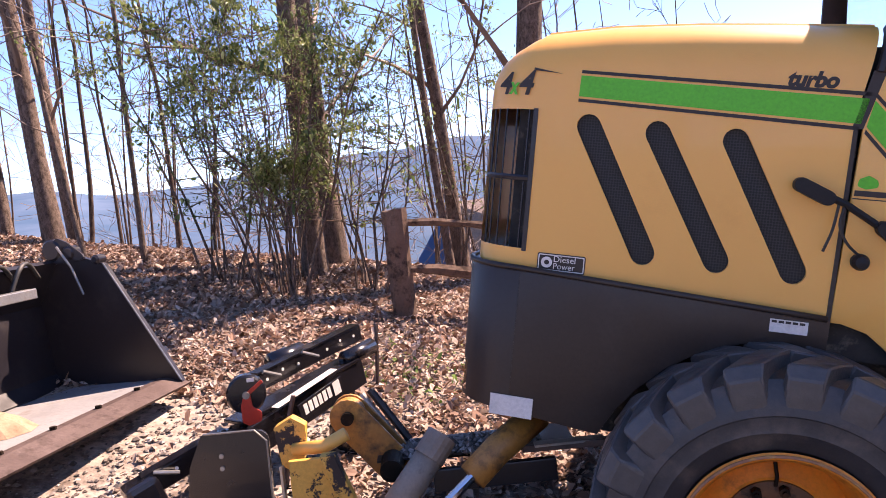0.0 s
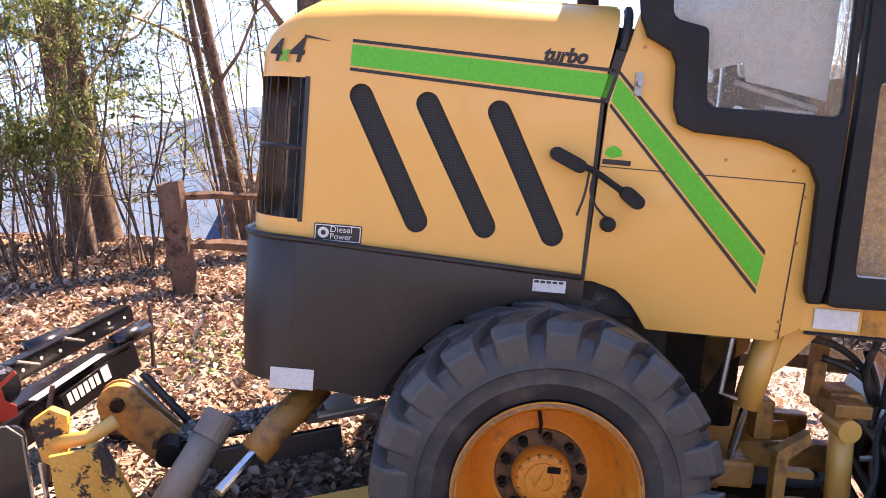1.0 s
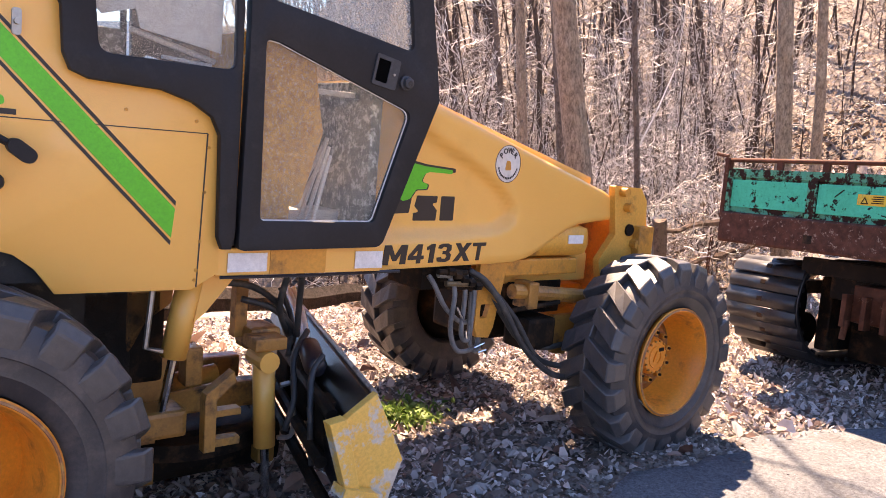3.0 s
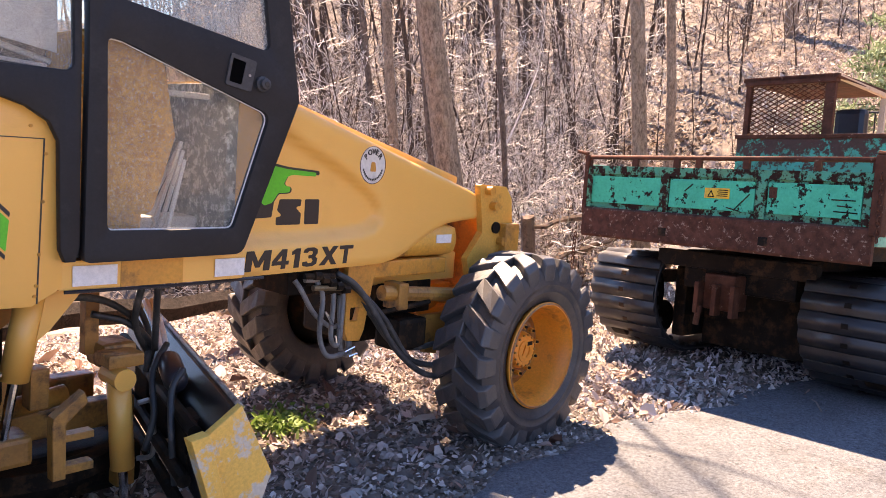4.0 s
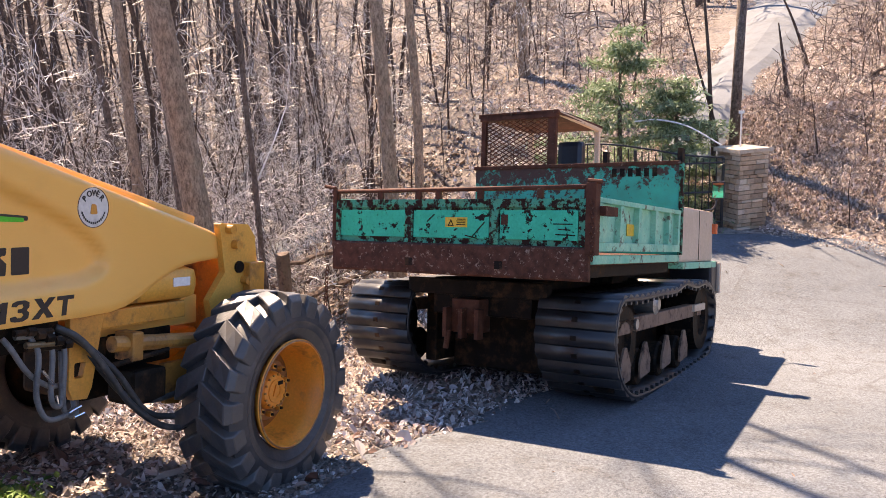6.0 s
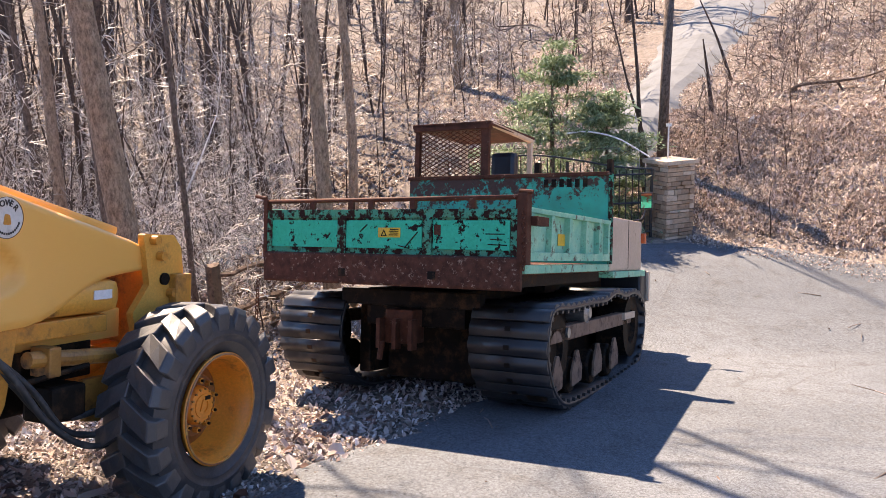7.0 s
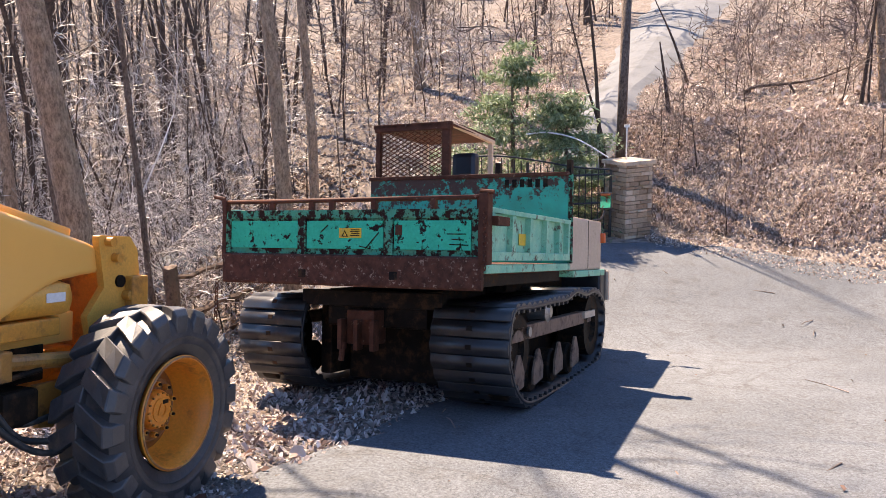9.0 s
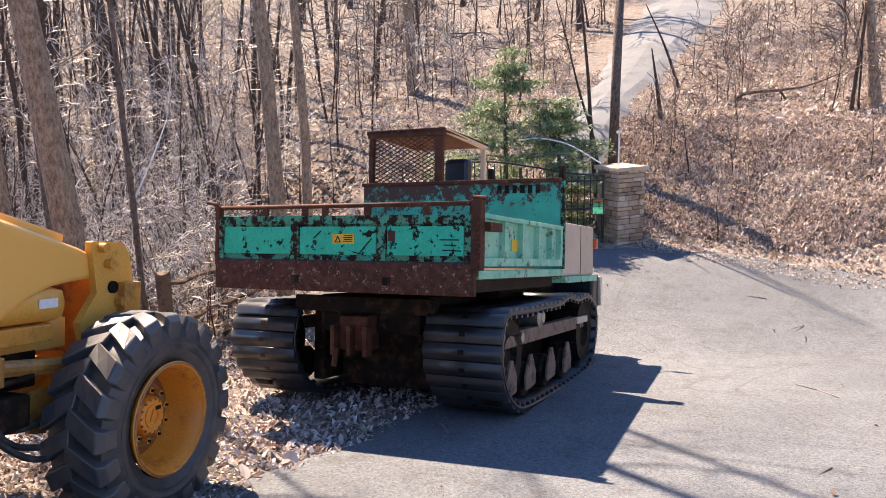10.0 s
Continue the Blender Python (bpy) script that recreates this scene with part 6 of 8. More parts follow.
def lug_mesh(r, half, lugs, side):
    """One heavy slanting lug, from the shoulder past the middle of the tread."""
    bm = bmesh.new()
    rb, da = r - 0.05, 2 * math.pi / lugs
    prev = None
    for f, drop, shift, wd in [(1.04, 0.115, -0.04, 0.27), (1.04, 0.05, -0.02, 0.29), (0.9, 0.006, 0.0, 0.32), (0.45, 0.0, 0.30, 0.29), (-0.08, 0.0, 0.64, 0.27)]:
        y, rt, rlow = side * half * f, r - drop, rb - drop - 0.025
        ring = [bm.verts.new((rr * math.cos(-da * (shift + aa)), y if rr == rt else y * 0.97, rr * math.sin(-da * (shift + aa)))) for rr, aa in ((rlow, -wd - 0.07), (rt, -wd), (rt, wd), (rlow, wd + 0.07))]
        if prev:
            for i in range(4):
                bm.faces.new((prev[i], prev[(i + 1) % 4], ring[(i + 1) % 4], ring[i]))
        else:
            bm.faces.new(ring)
        prev = ring
    bm.faces.new(prev[::-1])
    bmesh.ops.recalc_face_normals(bm, faces=bm.faces)
    bmesh.ops.bevel(bm, geom=bm.edges[:], offset=0.007, segments=1, affect='EDGES', clamp_overlap=True)
    me = bpy.data.meshes.new("lug")
    bm.to_mesh(me), bm.free()
    me.materials.append(LUG_RUBBER)
    return me


LUGS = {}


def wheel(u, y_out, w, r, half, rim, near, lugs, deep, hub_r, hub_out, nut_r, nut_mat, ring_mat, disc_mat, spin=0.0):
    s = 1 if near else -1
    c = Matrix.Translation((u, y_out + s * half * 1.03, w))
    ty = soft_normals(part("tyre", tyre_mesh(r, half, rim), RUBBER, grader, "worn dusty black lugged tyre"), 30)
    ty.matrix_basis = c @ (Matrix.Identity(4) if near else pose(0, 0, 0, 0, 0, 180))
    for side in (-1, 1):
        me = LUGS.setdefault((r, side), lug_mesh(r, half, lugs, side)) if (r, side) not in LUGS else LUGS[(r, side)]
        for k in range(lugs):
            ob = new("lug", me)
            ob.parent = ty
            ob.matrix_basis = pose(0, 0, 0, 0, 360 * (k + (0.5 if side > 0 else 0) + spin) / lugs, 0)
    y = y_out
    prof = [(rim + 0.012, y + s * 0.03), (rim + 0.018, y + s * 0.012), (rim + 0.008, y + s * 0.002), (rim - 0.004, y + s * 0.006), (rim - 0.01, y + s * 0.03), (rim - 0.026, y + s * 0.05), (rim - 0.032, y + s * 0.12), (rim - 0.045, y + s * 0.16), (rim - 0.055, y + s * (deep - 0.03)), (rim - 0.075, y + s * (deep + 0.02))]
    plate_prof = [(rim - 0.062, y + s * (deep + 0.012)), (rim - 0.085, y + s * deep), (nut_r + 0.04, y + s * (deep - 0.035)), (nut_r + 0.025, y + s * (deep - 0.03)), (0.0, y + s * (deep - 0.015))]
    rimo = soft_normals(part("rim", lathe(bmesh.new(), prof, 64, c=(u, 0, w)), YELLOW_RIM, grader, "yellow steel rim"), 35)
    soft_normals(part("wheel_disc", lathe(bmesh.new(), plate_prof, 64, c=(u, 0, w)), disc_mat, rimo, "dished wheel disc"), 30)
    part("rim_lip", lathe(bmesh.new(), [(rim + 0.004, y - s * 0.003), (rim + 0.011, y + s * 0.001), (rim + 0.012, y + s * 0.008), (rim + 0.001, y + s * 0.002), (rim + 0.004, y - s * 0.003)], 64, c=(u, 0, w)), LIP_RUST, rimo, "chipped rusty rim lip")
    hy = y + s * deep
    out = hub_out
    hub = soft_normals(part("hub", lathe(bmesh.new(), [(hub_r + 0.006, hy), (hub_r + 0.002, hy - s * (out - 0.03)), (hub_r - 0.004, hy - s * (out - 0.012)), (hub_r - 0.014, hy - s * out), (hub_r * 0.62, hy - s * (out + 0.004)), (hub_r * 0.6, hy - s * (out + 0.010)), (hub_r * 0.36, hy - s * (out + 0.012)), (hub_r * 0.34, hy - s * (out + 0.004)), (0.0, hy - s * (out + 0.004))], 40, c=(u, 0, w)), YELLOW_RIM, grader, "cast planetary hub"), 35)
    for k in range(14):
        a = 2 * math.pi * k / 14
        x, z = u + hub_r * 0.86 * math.cos(a), w + hub_r * 0.86 * math.sin(a)
        part("hub_bolt", tb([(x, hy - s * (out + 0.010), z), (x, hy - s * (out - 0.01), z)], 0.0075, 6), GRIMY, hub)
    part("hub_bar", sl(pill((u - 0.012, w - 0.03), (u + 0.012, w + 0.03), 0.016), min(hy - s * (out + 0.012), hy - s * out), max(hy - s * (out + 0.012), hy - s * out)), YELLOW_RIM, hub)
    for k in range(10):
        a = 2 * math.pi * (k + 0.4) / 10
        x, z = u + nut_r * math.cos(a), w + nut_r * math.sin(a)
        part("wheel_nut", tb([(x, hy - s * 0.075, z), (x, hy - s * 0.03, z)], 0.0195, 6), nut_mat, rimo)
        part("stud", tb([(x, hy - s * 0.088, z), (x, hy - s * 0.07, z)], 0.009, 8), GREASE, rimo)
    part("hub_tag", bx(u + 0.012, u + 0.062, hy - s * (out + 0.012) - 0.002, hy - s * (out + 0.012) + 0.002, w + 0.034, w + 0.058), GREASE, hub)
    part("nut_ring", lathe(bmesh.new(), [(hub_r, hy - s * 0.042), (nut_r + 0.026, hy - s * 0.040), (nut_r + 0.03, hy - s * 0.02)], 40, c=(u, 0, w)), ring_mat, rimo, "grease-darkened nut circle")
    part("valve_stem", tb([(u - 0.03, hy - s * 0.03, w + 0.25), (u - 0.02, hy - s * 0.05, w + 0.2), (u - 0.02, hy - s * 0.045, w + nut_r + 0.01)], 0.007, 6), GREASE, rimo)


YELLOW_RIM = worn("yellow_rim_paint", (0.86, 0.285, 0.03), (0.74, 0.225, 0.024), (0.22, 0.075, 0.022), 0.42, 0, 6, 0.55, 0.74, 60, 0.0, 0.12)
# brown rim paint, darkened to paint in the shade deep in the dish
RIM_BROWN = worn("shaded_brown_rim_paint", (0.27, 0.088, 0.016), (0.19, 0.062, 0.014), (0.12, 0.05, 0.02), 0.5, 0, 6, 0.5, 0.7, 60, 0, 0.15)
LIP_RUST = worn("chipped_rim_edge", (0.42, 0.16, 0.06), (0.30, 0.11, 0.05), (0.60, 0.30, 0.08), 0.5, 0, 12, 0.5, 0.6, 60, 0, 0.15)
GREASE_RING = worn("grease_flung_paint", (0.09, 0.035, 0.014), (0.20, 0.075, 0.02), (0.012, 0.008, 0.006), 0.45, 0, 14, 0.45, 0.6, 60, 0, 0.2)
wheel(1.045, -0.4, 0.765, 0.655, 0.20, 0.335, True, 20, 0.25, 0.112, 0.10, 0.152, GREASE, GREASE_RING, YELLOW_RIM)
wheel(1.045, HOOD_W + 0.4, 0.765, 0.655, 0.20, 0.335, False, 20, 0.25, 0.112, 0.10, 0.152, GREASE, GREASE_RING, YELLOW_RIM)
wheel(4.86, -0.36, 0.80, 0.63, 0.20, 0.325, True, 20, 0.24, 0.118, 0.09, 0.152, YELLOW_OLD, RIM_BROWN, RIM_BROWN)
wheel(4.58, HOOD_W + 0.36, 0.83, 0.63, 0.20, 0.325, False, 20, 0.24, 0.118, 0.09, 0.152, YELLOW_OLD, RIM_BROWN, RIM_BROWN)
part("final_drive", tb([(4.58, HOOD_W - 0.25, 0.83), (4.58, HOOD_W + 0.1, 0.83)], [0.2, 0.34], 24), GREASE, grader, smooth=True)
part("rear_axle", tb([(1.045, -0.2, 0.765), (1.045, 0.3, 0.765), (1.045, 0.75, 0.765), (1.045, 1.2, 0.765), (1.045, 1.7, 0.765)], [0.1, 0.12, 0.2, 0.12, 0.1], 14), YELLOW_OLD, grader, smooth=True)

# lift cylinders, circle drive and moldboard amidships
lift = part("lift_cylinder", tb([(1.985, 0.12, 1.34), (1.93, 0.14, 1.0)], 0.056, 16), YELLOW, grader, "yellow hydraulic lift cylinder", True)
part("rod", tb([(1.935, 0.14, 1.02), (1.88, 0.16, 0.66)], 0.02, 10), CHROME, lift, "chromed piston rod")
part("pipe", tb([(1.82, 0.1, 1.3), (1.8, 0.1, 1.06), (1.87, 0.1, 1.04)], 0.012, 6), STEEL, lift)
part("cylinder_gusset", sl([(2.03, 1.37), (2.18, 1.37), (2.04, 1.2), (1.99, 1.16)], 0.08, 0.14), YELLOW, grader)
shift = part("tilt_cylinder", tb([(2.38, 0.2, 0.94), (2.41, 0.2, 0.5)], 0.052, 16), YELLOW, grader, "yellow hydraulic tilt cylinder", True)
part("cylinder_eye", tb([(2.375, 0.12, 0.93), (2.375, 0.28, 0.93)], 0.05, 14), YELLOW, shift)
part("rod", tb([(2.41, 0.2, 0.52), (2.43, 0.2, 0.24)], 0.02, 10), CHROME, shift, "chromed piston rod")
part("pipe", tb(spline([(2.46, 0.17, 0.8), (2.52, 0.16, 0.8), (2.53, 0.16, 0.7), (2.53, 0.16, 0.55), (2.46, 0.17, 0.54)]), 0.013, 6), STEEL, shift)
part("cylinder_fork", bx(2.31, 2.47, 0.14, 0.28, 0.98, 1.04, 0.01), GRIMY, grader)
for y in (0.52, 0.98):
    part("drawbar_arm", bx(1.45, 2.62, y, y + 0.10, 0.585, 0.72, 0.015), GRIMY, grader, "oil-stained yellow drawbar arm")
part("drawbar_web", bx(1.6, 1.95, 0.62, 0.98, 0.60, 0.66, 0.01), GRIMY, grader)
part("side_plate", sl(rounded([(1.50, 0.74), (1.92, 0.74), (2.0, 0.86), (1.94, 1.0), (1.62, 1.02), (1.5, 0.92)], 0.03), 0.31, 0.35, bev=0.004), GRIMY, grader, "oil-stained yellow plate")
part("swing_cylinder", tb([(1.62, 0.42, 0.74), (2.26, 0.47, 0.80)], 0.045, 14), GRIMY, grader, "oil-stained swing cylinder", True)
part("circle_plate", lathe(bmesh.new(), [(0.5, -0.04), (0.5, 0.04), (0.4, 0.04), (0.4, -0.04), (0.5, -0.04)], 36, c=(0, 0, 0)), GREASE, grader).matrix_basis = pose(2.15, 0.75, 0.5, 90, 0, 0)
part("bracket", sl([(2.03, 0.86), (2.15, 0.95), (2.165, 0.905), (2.08, 0.83), (2.08, 0.6), (2.03, 0.6), (2.025, 0.83)], 0.0, 0.06, bev=0.004), GRIMY, grader)
part("bracket_rib", bx(2.06, 2.2, 0.02, 0.08, 0.745, 0.775, 0.004), GRIMY, grader)
part("bracket_rib", bx(2.06, 2.2, 0.02, 0.08, 0.61, 0.645, 0.004), GRIMY, grader)
# dark box added in place of the deep shade amidships
part("underbody_shade_box", bx(1.35, 2.62, 0.42, 1.2, 0.30, 0.52, 0.05), GREASE, grader)
for x in (1.55, 1.85, 2.45):
    part("circle_shoe", bx(x, x + 0.09, 0.34, 0.44, 0.34, 0.56, 0.012), GRIMY, grader)
part("side_housing", bx(1.62, 2.0, 0.12, 0.3, 0.64, 0.76, 0.02), GRIMY, grader)
part("pump_block", bx(1.58, 1.95, 0.3, 0.7, 0.84, 1.28, 0.03), GREASE, grader)
part("upright", bx(2.05, 2.13, 0.3, 0.4, 0.8, 0.98, 0.01), GRIMY, grader)
part("gear_housing", bx(2.34, 2.5, 0.26, 0.46, 0.94, 1.06, 0.03), GRIMY, grader)
part("upright", bx(2.3, 2.36, 0.36, 0.42, 1.0, 1.36), GRIMY, grader)
for p in (((2.06, 0.1, 1.33), (2.3, 0.2, 1.28), (2.5, 0.3, 1.15), (2.6, 0.36, 0.98)), ((2.5, 0.1, 1.35), (2.55, 0.2, 1.2), (2.6, 0.3, 1.0)), ((2.45, 0.14, 1.35), (2.48, 0.26, 1.15), (2.62, 0.4, 0.95)), ((2.3, 0.3, 1.2), (2.45, 0.28, 1.15), (2.6, 0.34, 1.02), (2.62, 0.4, 0.9))):
    part("hose", tb(spline(p), 0.016, 8), HOSE, grader, smooth=True)
WORN_EDGE = worn("worn_steel_edge", (0.42, 0.37, 0.31), (0.30, 0.24, 0.19), (0.10, 0.06, 0.04), 0.45, 0, 9, 0.5, 0.65, 60, 0, 0.2)
BLADE_BLACK = worn("oily_black_blade", (0.008, 0.007, 0.007), (0.014, 0.011, 0.009), (0.06, 0.034, 0.02), 0.36, 0, 5, 0.55, 0.7, 60, 0, 0.3, 0.35)
# moldboard: a curved blade set across at an angle, its near end forward
bm = bmesh.new()
prof = [(0.0, 0.62), (-0.10, 0.5), (-0.14, 0.36), (-0.12, 0.2), (-0.04, 0.06), (0.03, -0.04)]
rows_ = []
for s in np.linspace(0, 1, 9):
    cx, cy = 2.60 + 0.5 * s, -0.42 + 1.75 * s
    rows_.append([bm.verts.new((cx + px, cy, 0.29 + 0.07 * s + pz)) for px, pz in prof] + [bm.verts.new((cx + px - 0.025, cy, 0.29 + 0.07 * s + pz)) for px, pz in reversed(prof)])
for a, b in zip(rows_, rows_[1:]):
    for k in range(len(a)):
        bm.faces.new((a[k], a[(k + 1) % len(a)], b[(k + 1) % len(a)], b[k]))
bm.faces.new(rows_[0]), bm.faces.new(rows_[-1][::-1])
bmesh.ops.recalc_face_normals(bm, faces=bm.faces)
blade = soft_normals(part("moldboard", bm, BLADE_BLACK, grader, "black scraped moldboard blade"), 30)
for k in range(3):
    part("slide_rail", tb([(2.47 - 0.04 * (k == 1), -0.3, 0.80 - 0.2 * k), (2.83 - 0.04 * (k == 1), 1.1, 0.86 - 0.2 * k)], 0.03, 8), GREASE, blade)
for y, w in ((-0.2, 0.52), (0.15, 0.6), (0.55, 0.55)):
    part("slide_bracket", bx(2.44 + 0.27 * (y + 0.42), 2.54 + 0.27 * (y + 0.42), y, y + 0.16, w, w + 0.3, 0.02), GREASE, blade)
for p in (((2.58, 0.0, 0.98), (2.5, -0.05, 0.9), (2.47, -0.12, 0.7), (2.5, -0.1, 0.5)), ((2.66, 0.3, 1.02), (2.54, 0.2, 0.92), (2.5, 0.1, 0.75), (2.46, 0.1, 0.6)), ((2.6, 0.5, 1.2), (2.62, 0.4, 1.05), (2.56, 0.3, 0.9))):
    part("blade_hose", tb(spline(p), 0.015, 8), HOSE, blade, smooth=True)
edge_ring = [(2.47 + (x - 2.47) * 0.985, 2.0 + (z - 2.0) * 0.985) for x, z in door_low]
part("pane_edge", sl(door_low, -0.034, -0.031, [edge_ring]), WHITE_LABEL, grader, "pale worn edge of the pane")

# end bit, scraped bright, on the near end of the moldboard
SCRAPED = worn("scraped_yellow_paint", (0.86, 0.47, 0.09), (0.78, 0.44, 0.10), (0.58, 0.50, 0.40), 0.4, 0.0, 4.2, 0.49, 0.535, 60, 0, 0.15)
part("end_plate", sl([(2.42, 0.84), (2.58, 0.94), (2.74, 0.62), (2.62, 0.3), (2.5, 0.22), (2.46, 0.5)], -0.47, -0.43, bev=0.004), SCRAPED, grader, "yellow scraped end plate")
part("end_bit", bx(2.4, 2.6, -0.53, -0.43, 0.5, 0.545, 0.004, m=Matrix.Translation((2.5, 0, 0.5)) @ pose(0, 0, 0, 0, 18, 0) @ Matrix.Translation((-2.5, 0, -0.5))), SCRAPED, grader)
part("end_flange", sl([(2.34, 0.85), (2.42, 0.86), (2.52, 0.5), (2.46, 0.48)], -0.5, -0.44, bev=0.003), SCRAPED, grader)
part("blade_motor", tb([(2.57, 0.02, 0.90), (2.58, 0.06, 0.91), (2.64, 0.24, 0.95), (2.65, 0.28, 0.955)], [0.035, 0.055, 0.055, 0.03], 16), BLACK_PAINT, grader, "glossy black hydraulic motor", True)
for k in range(2):
    part("blade_pipe", tb(spline([(2.63 + 0.03 * k, 0.3, 0.98), (2.70 + 0.03 * k, 0.5, 1.07), (2.79 + 0.03 * k, 0.78, 1.13)]), 0.017, 8), WHITE_LABEL, grader, "pale worn pipe", True)
part("blade_wear_strip", tb([(2.605, -0.42, 0.918), (2.82, 0.33, 0.945), (3.09, 1.30, 0.985)], 0.012, 6), WORN_EDGE, grader, "bright worn top edge")

# ---------------------------------------------------------------- crawler dump truck
TEAL_PALE = worn("sun_bleached_teal_paint", (0.30, 0.58, 0.38), (0.13, 0.47, 0.31), (0.12, 0.085, 0.055), 0.6, 0, 7, 0.55, 0.63, 50, 0, 0.2)
BEIGE = worn("beige_engine_cover_paint", (0.62, 0.455, 0.325), (0.55, 0.40, 0.28), (0.22, 0.13, 0.09), 0.6, 0, 4, 0.6, 0.75, 50, 0, 0.1)
WARN_Y = worn("yellow_warning_label", (0.75, 0.45, 0.03), (0.68, 0.4, 0.03), (0.3, 0.3, 0.1), 0.5, 0, 14, 0.55, 0.7, 60, 0, 0.05)
TRACK_RUBBER = worn("track_rubber", (0.017, 0.0155, 0.0165), (0.027, 0.024, 0.024), (0.075, 0.062, 0.053), 0.38, 0, 3, 0.52, 0.75, 40, 0, 0.2)
BRACKET = worn("dusty_bracket_steel", (0.25, 0.15, 0.098), (0.16, 0.09, 0.058), (0.06, 0.032, 0.022), 0.7, 0, 9, 0.5, 0.65, 50, 0, 0.2)
ORANGE_LENS, _, _ = mat("orange_lens", (0.7, 0.12, 0.03), 0.25)
MIRROR, _, _ = mat("mirror_glass", (0.9, 0.9, 0.9), 0.02, 1.0)

def rust_down(name, base, second, rust, z_lo, z_hi, y_lo, y_hi):
    """Chipped paint that gives way to rust towards the top edge and towards the far end of a board."""
    m, nt, b = mat(name, base, 0.6, 0, 0.25)
    tone = mix(nt, ramp(nt, noise_tex(nt, 4, 6), [(0.35, (0, 0, 0)), (0.65, (1, 1, 1))]), base, second)
    sep = nt.nodes.new("ShaderNodeSeparateXYZ")
    nt.links.new(nt.nodes.new("ShaderNodeTexCoord").outputs["Object"], sep.inputs[0])
    total = noise_tex(nt, 9, 12, 0.78)
    for axis, lo, hi, gain in (("Z", z_lo, z_hi, 0.15), ("Y", y_lo, y_hi, 0.07)):
        mr = nt.nodes.new("ShaderNodeMapRange")
        mr.inputs["From Min"].default_value, mr.inputs["From Max"].default_value, mr.inputs["To Max"].default_value = lo, hi, gain
        nt.links.new(sep.outputs[axis], mr.inputs["Value"])
        add = nt.nodes.new("ShaderNodeMath")
        nt.links.new(total, add.inputs[0]), nt.links.new(mr.outputs[0], add.inputs[1])
        total = add.outputs[0]
    mask = ramp(nt, total, [(0.60, (0, 0, 0)), (0.645, (1, 1, 1))])
    rusty = mix(nt, noise_tex(nt, 26, 8, 0.7), rust, tuple(v * 2.6 for v in rust))
    nt.links.new(mix(nt, mask, tone, rusty), b.inputs["Base Color"])
    bump(nt, b, mask, 0.3, 0.003)
    return m


HEADBOARD = rust_down("headboard_paint", (0.005, 0.37, 0.265), (0.02, 0.28, 0.195), (0.04, 0.02, 0.014), 0.72, 1.10, 0.5, 1.3)
SCRAPED_RUST = worn("scraped_rusty_channel", (0.060, 0.021, 0.012), (0.12, 0.044, 0.026), (0.30, 0.205, 0.15), 0.7, 0, 26, 0.58, 0.64, 45, 0, 0.45, 0.15)
TRUCK = Matrix(((0.8951, 0.3820, 0.2231, 5.978), (-0.3890, 0.9230, -0.0340, -0.364), (-0.2180, -0.0550, 0.9740, 0.199), (0, 0, 0, 1)))
truck = thing("crawler_dump_truck", TRUCK, "rusting teal crawler dump truck parked on rubber tracks", "truck")
BW = 2.45
tail = part("tailgate", bx(0.02, 0.06, 0.02, BW - 0.02, 0.2, 0.62), TEAL_OLD, truck, "teal tailgate with a rusted lower half")
part("sill_channel", sl([(-0.01, 0.0), (0.02, 0.0), (0.03, 0.02), (0.03, 0.26), (-0.01, 0.255), (-0.02, 0.24), (-0.02, 0.02)], 0.0, BW, bev=0.004), SCRAPED_RUST, tail, "rusted steel channel")
for y in (0.75, 1.61):
    part("sill_hole", bx(-0.024, -0.018, y - 0.035, y + 0.035, 0.065, 0.13), GREASE, tail)
part("rim_strip", bx(0.0, 0.03, 0.02, BW - 0.02, 0.555, 0.625, 0.004), TEAL_OLD, tail)
for y0, y1 in ((0.10, 0.76), (0.86, 1.59), (1.68, 2.40)):
    part("bright_panel", bx(0.008, 0.02, y0, y1, 0.305, 0.535, 0.003), TEAL, tail, "chipped bright teal panel")
for y in (0.05, 0.81, 1.635, 2.42):
    part("rib", bx(-0.004, 0.03, y - 0.04, y + 0.04, 0.26, 0.56, 0.005), TEAL_OLD, tail)
part("panel_scuff", bx(0.003, 0.009, 1.60, 1.66, 0.3, 0.5), RUST, tail)
part("panel_scuff", bx(0.003, 0.009, 0.79, 0.83, 0.3, 0.48), RUST, tail)
part("panel_scuff", sl([(0.0, 0), (1, 0), (1, 1), (0, 1)], 0, 1), RUST, tail).matrix_basis = Matrix.Translation((0.006, 0.69, 0.42)) @ Matrix.Diagonal((0.003, 0.06, 0.08, 1))
for (ya, za), (yb, zb) in (((1.02, 0.31), (0.9, 0.44)), ((1.08, 0.33), (0.98, 0.31)), ((1.45, 0.44), (1.38, 0.5)), ((0.3, 0.43), (0.14, 0.43)), ((0.26, 0.39), (0.16, 0.385)), ((0.28, 0.35), (0.12, 0.345))):
    part("scratch", tb([(0.0075, ya, za), (0.0075, yb, zb)], 0.006, 4), GREASE, tail)
warn = part("warning_label", bx(0.003, 0.0078, 1.06, 1.27, 0.395, 0.475), WARN_Y, tail, "yellow warning label")
part("triangle", sl([(0, 0), (0.06, 0), (0.03, 0.055)], -0.001, 0.001, [[(0.012, 0.007), (0.048, 0.007), (0.03, 0.04)]]), GREASE, warn).matrix_basis = Matrix.Translation((0.002, 1.245, 0.405)) @ pose(0, 0, 0, 0, 0, 270)
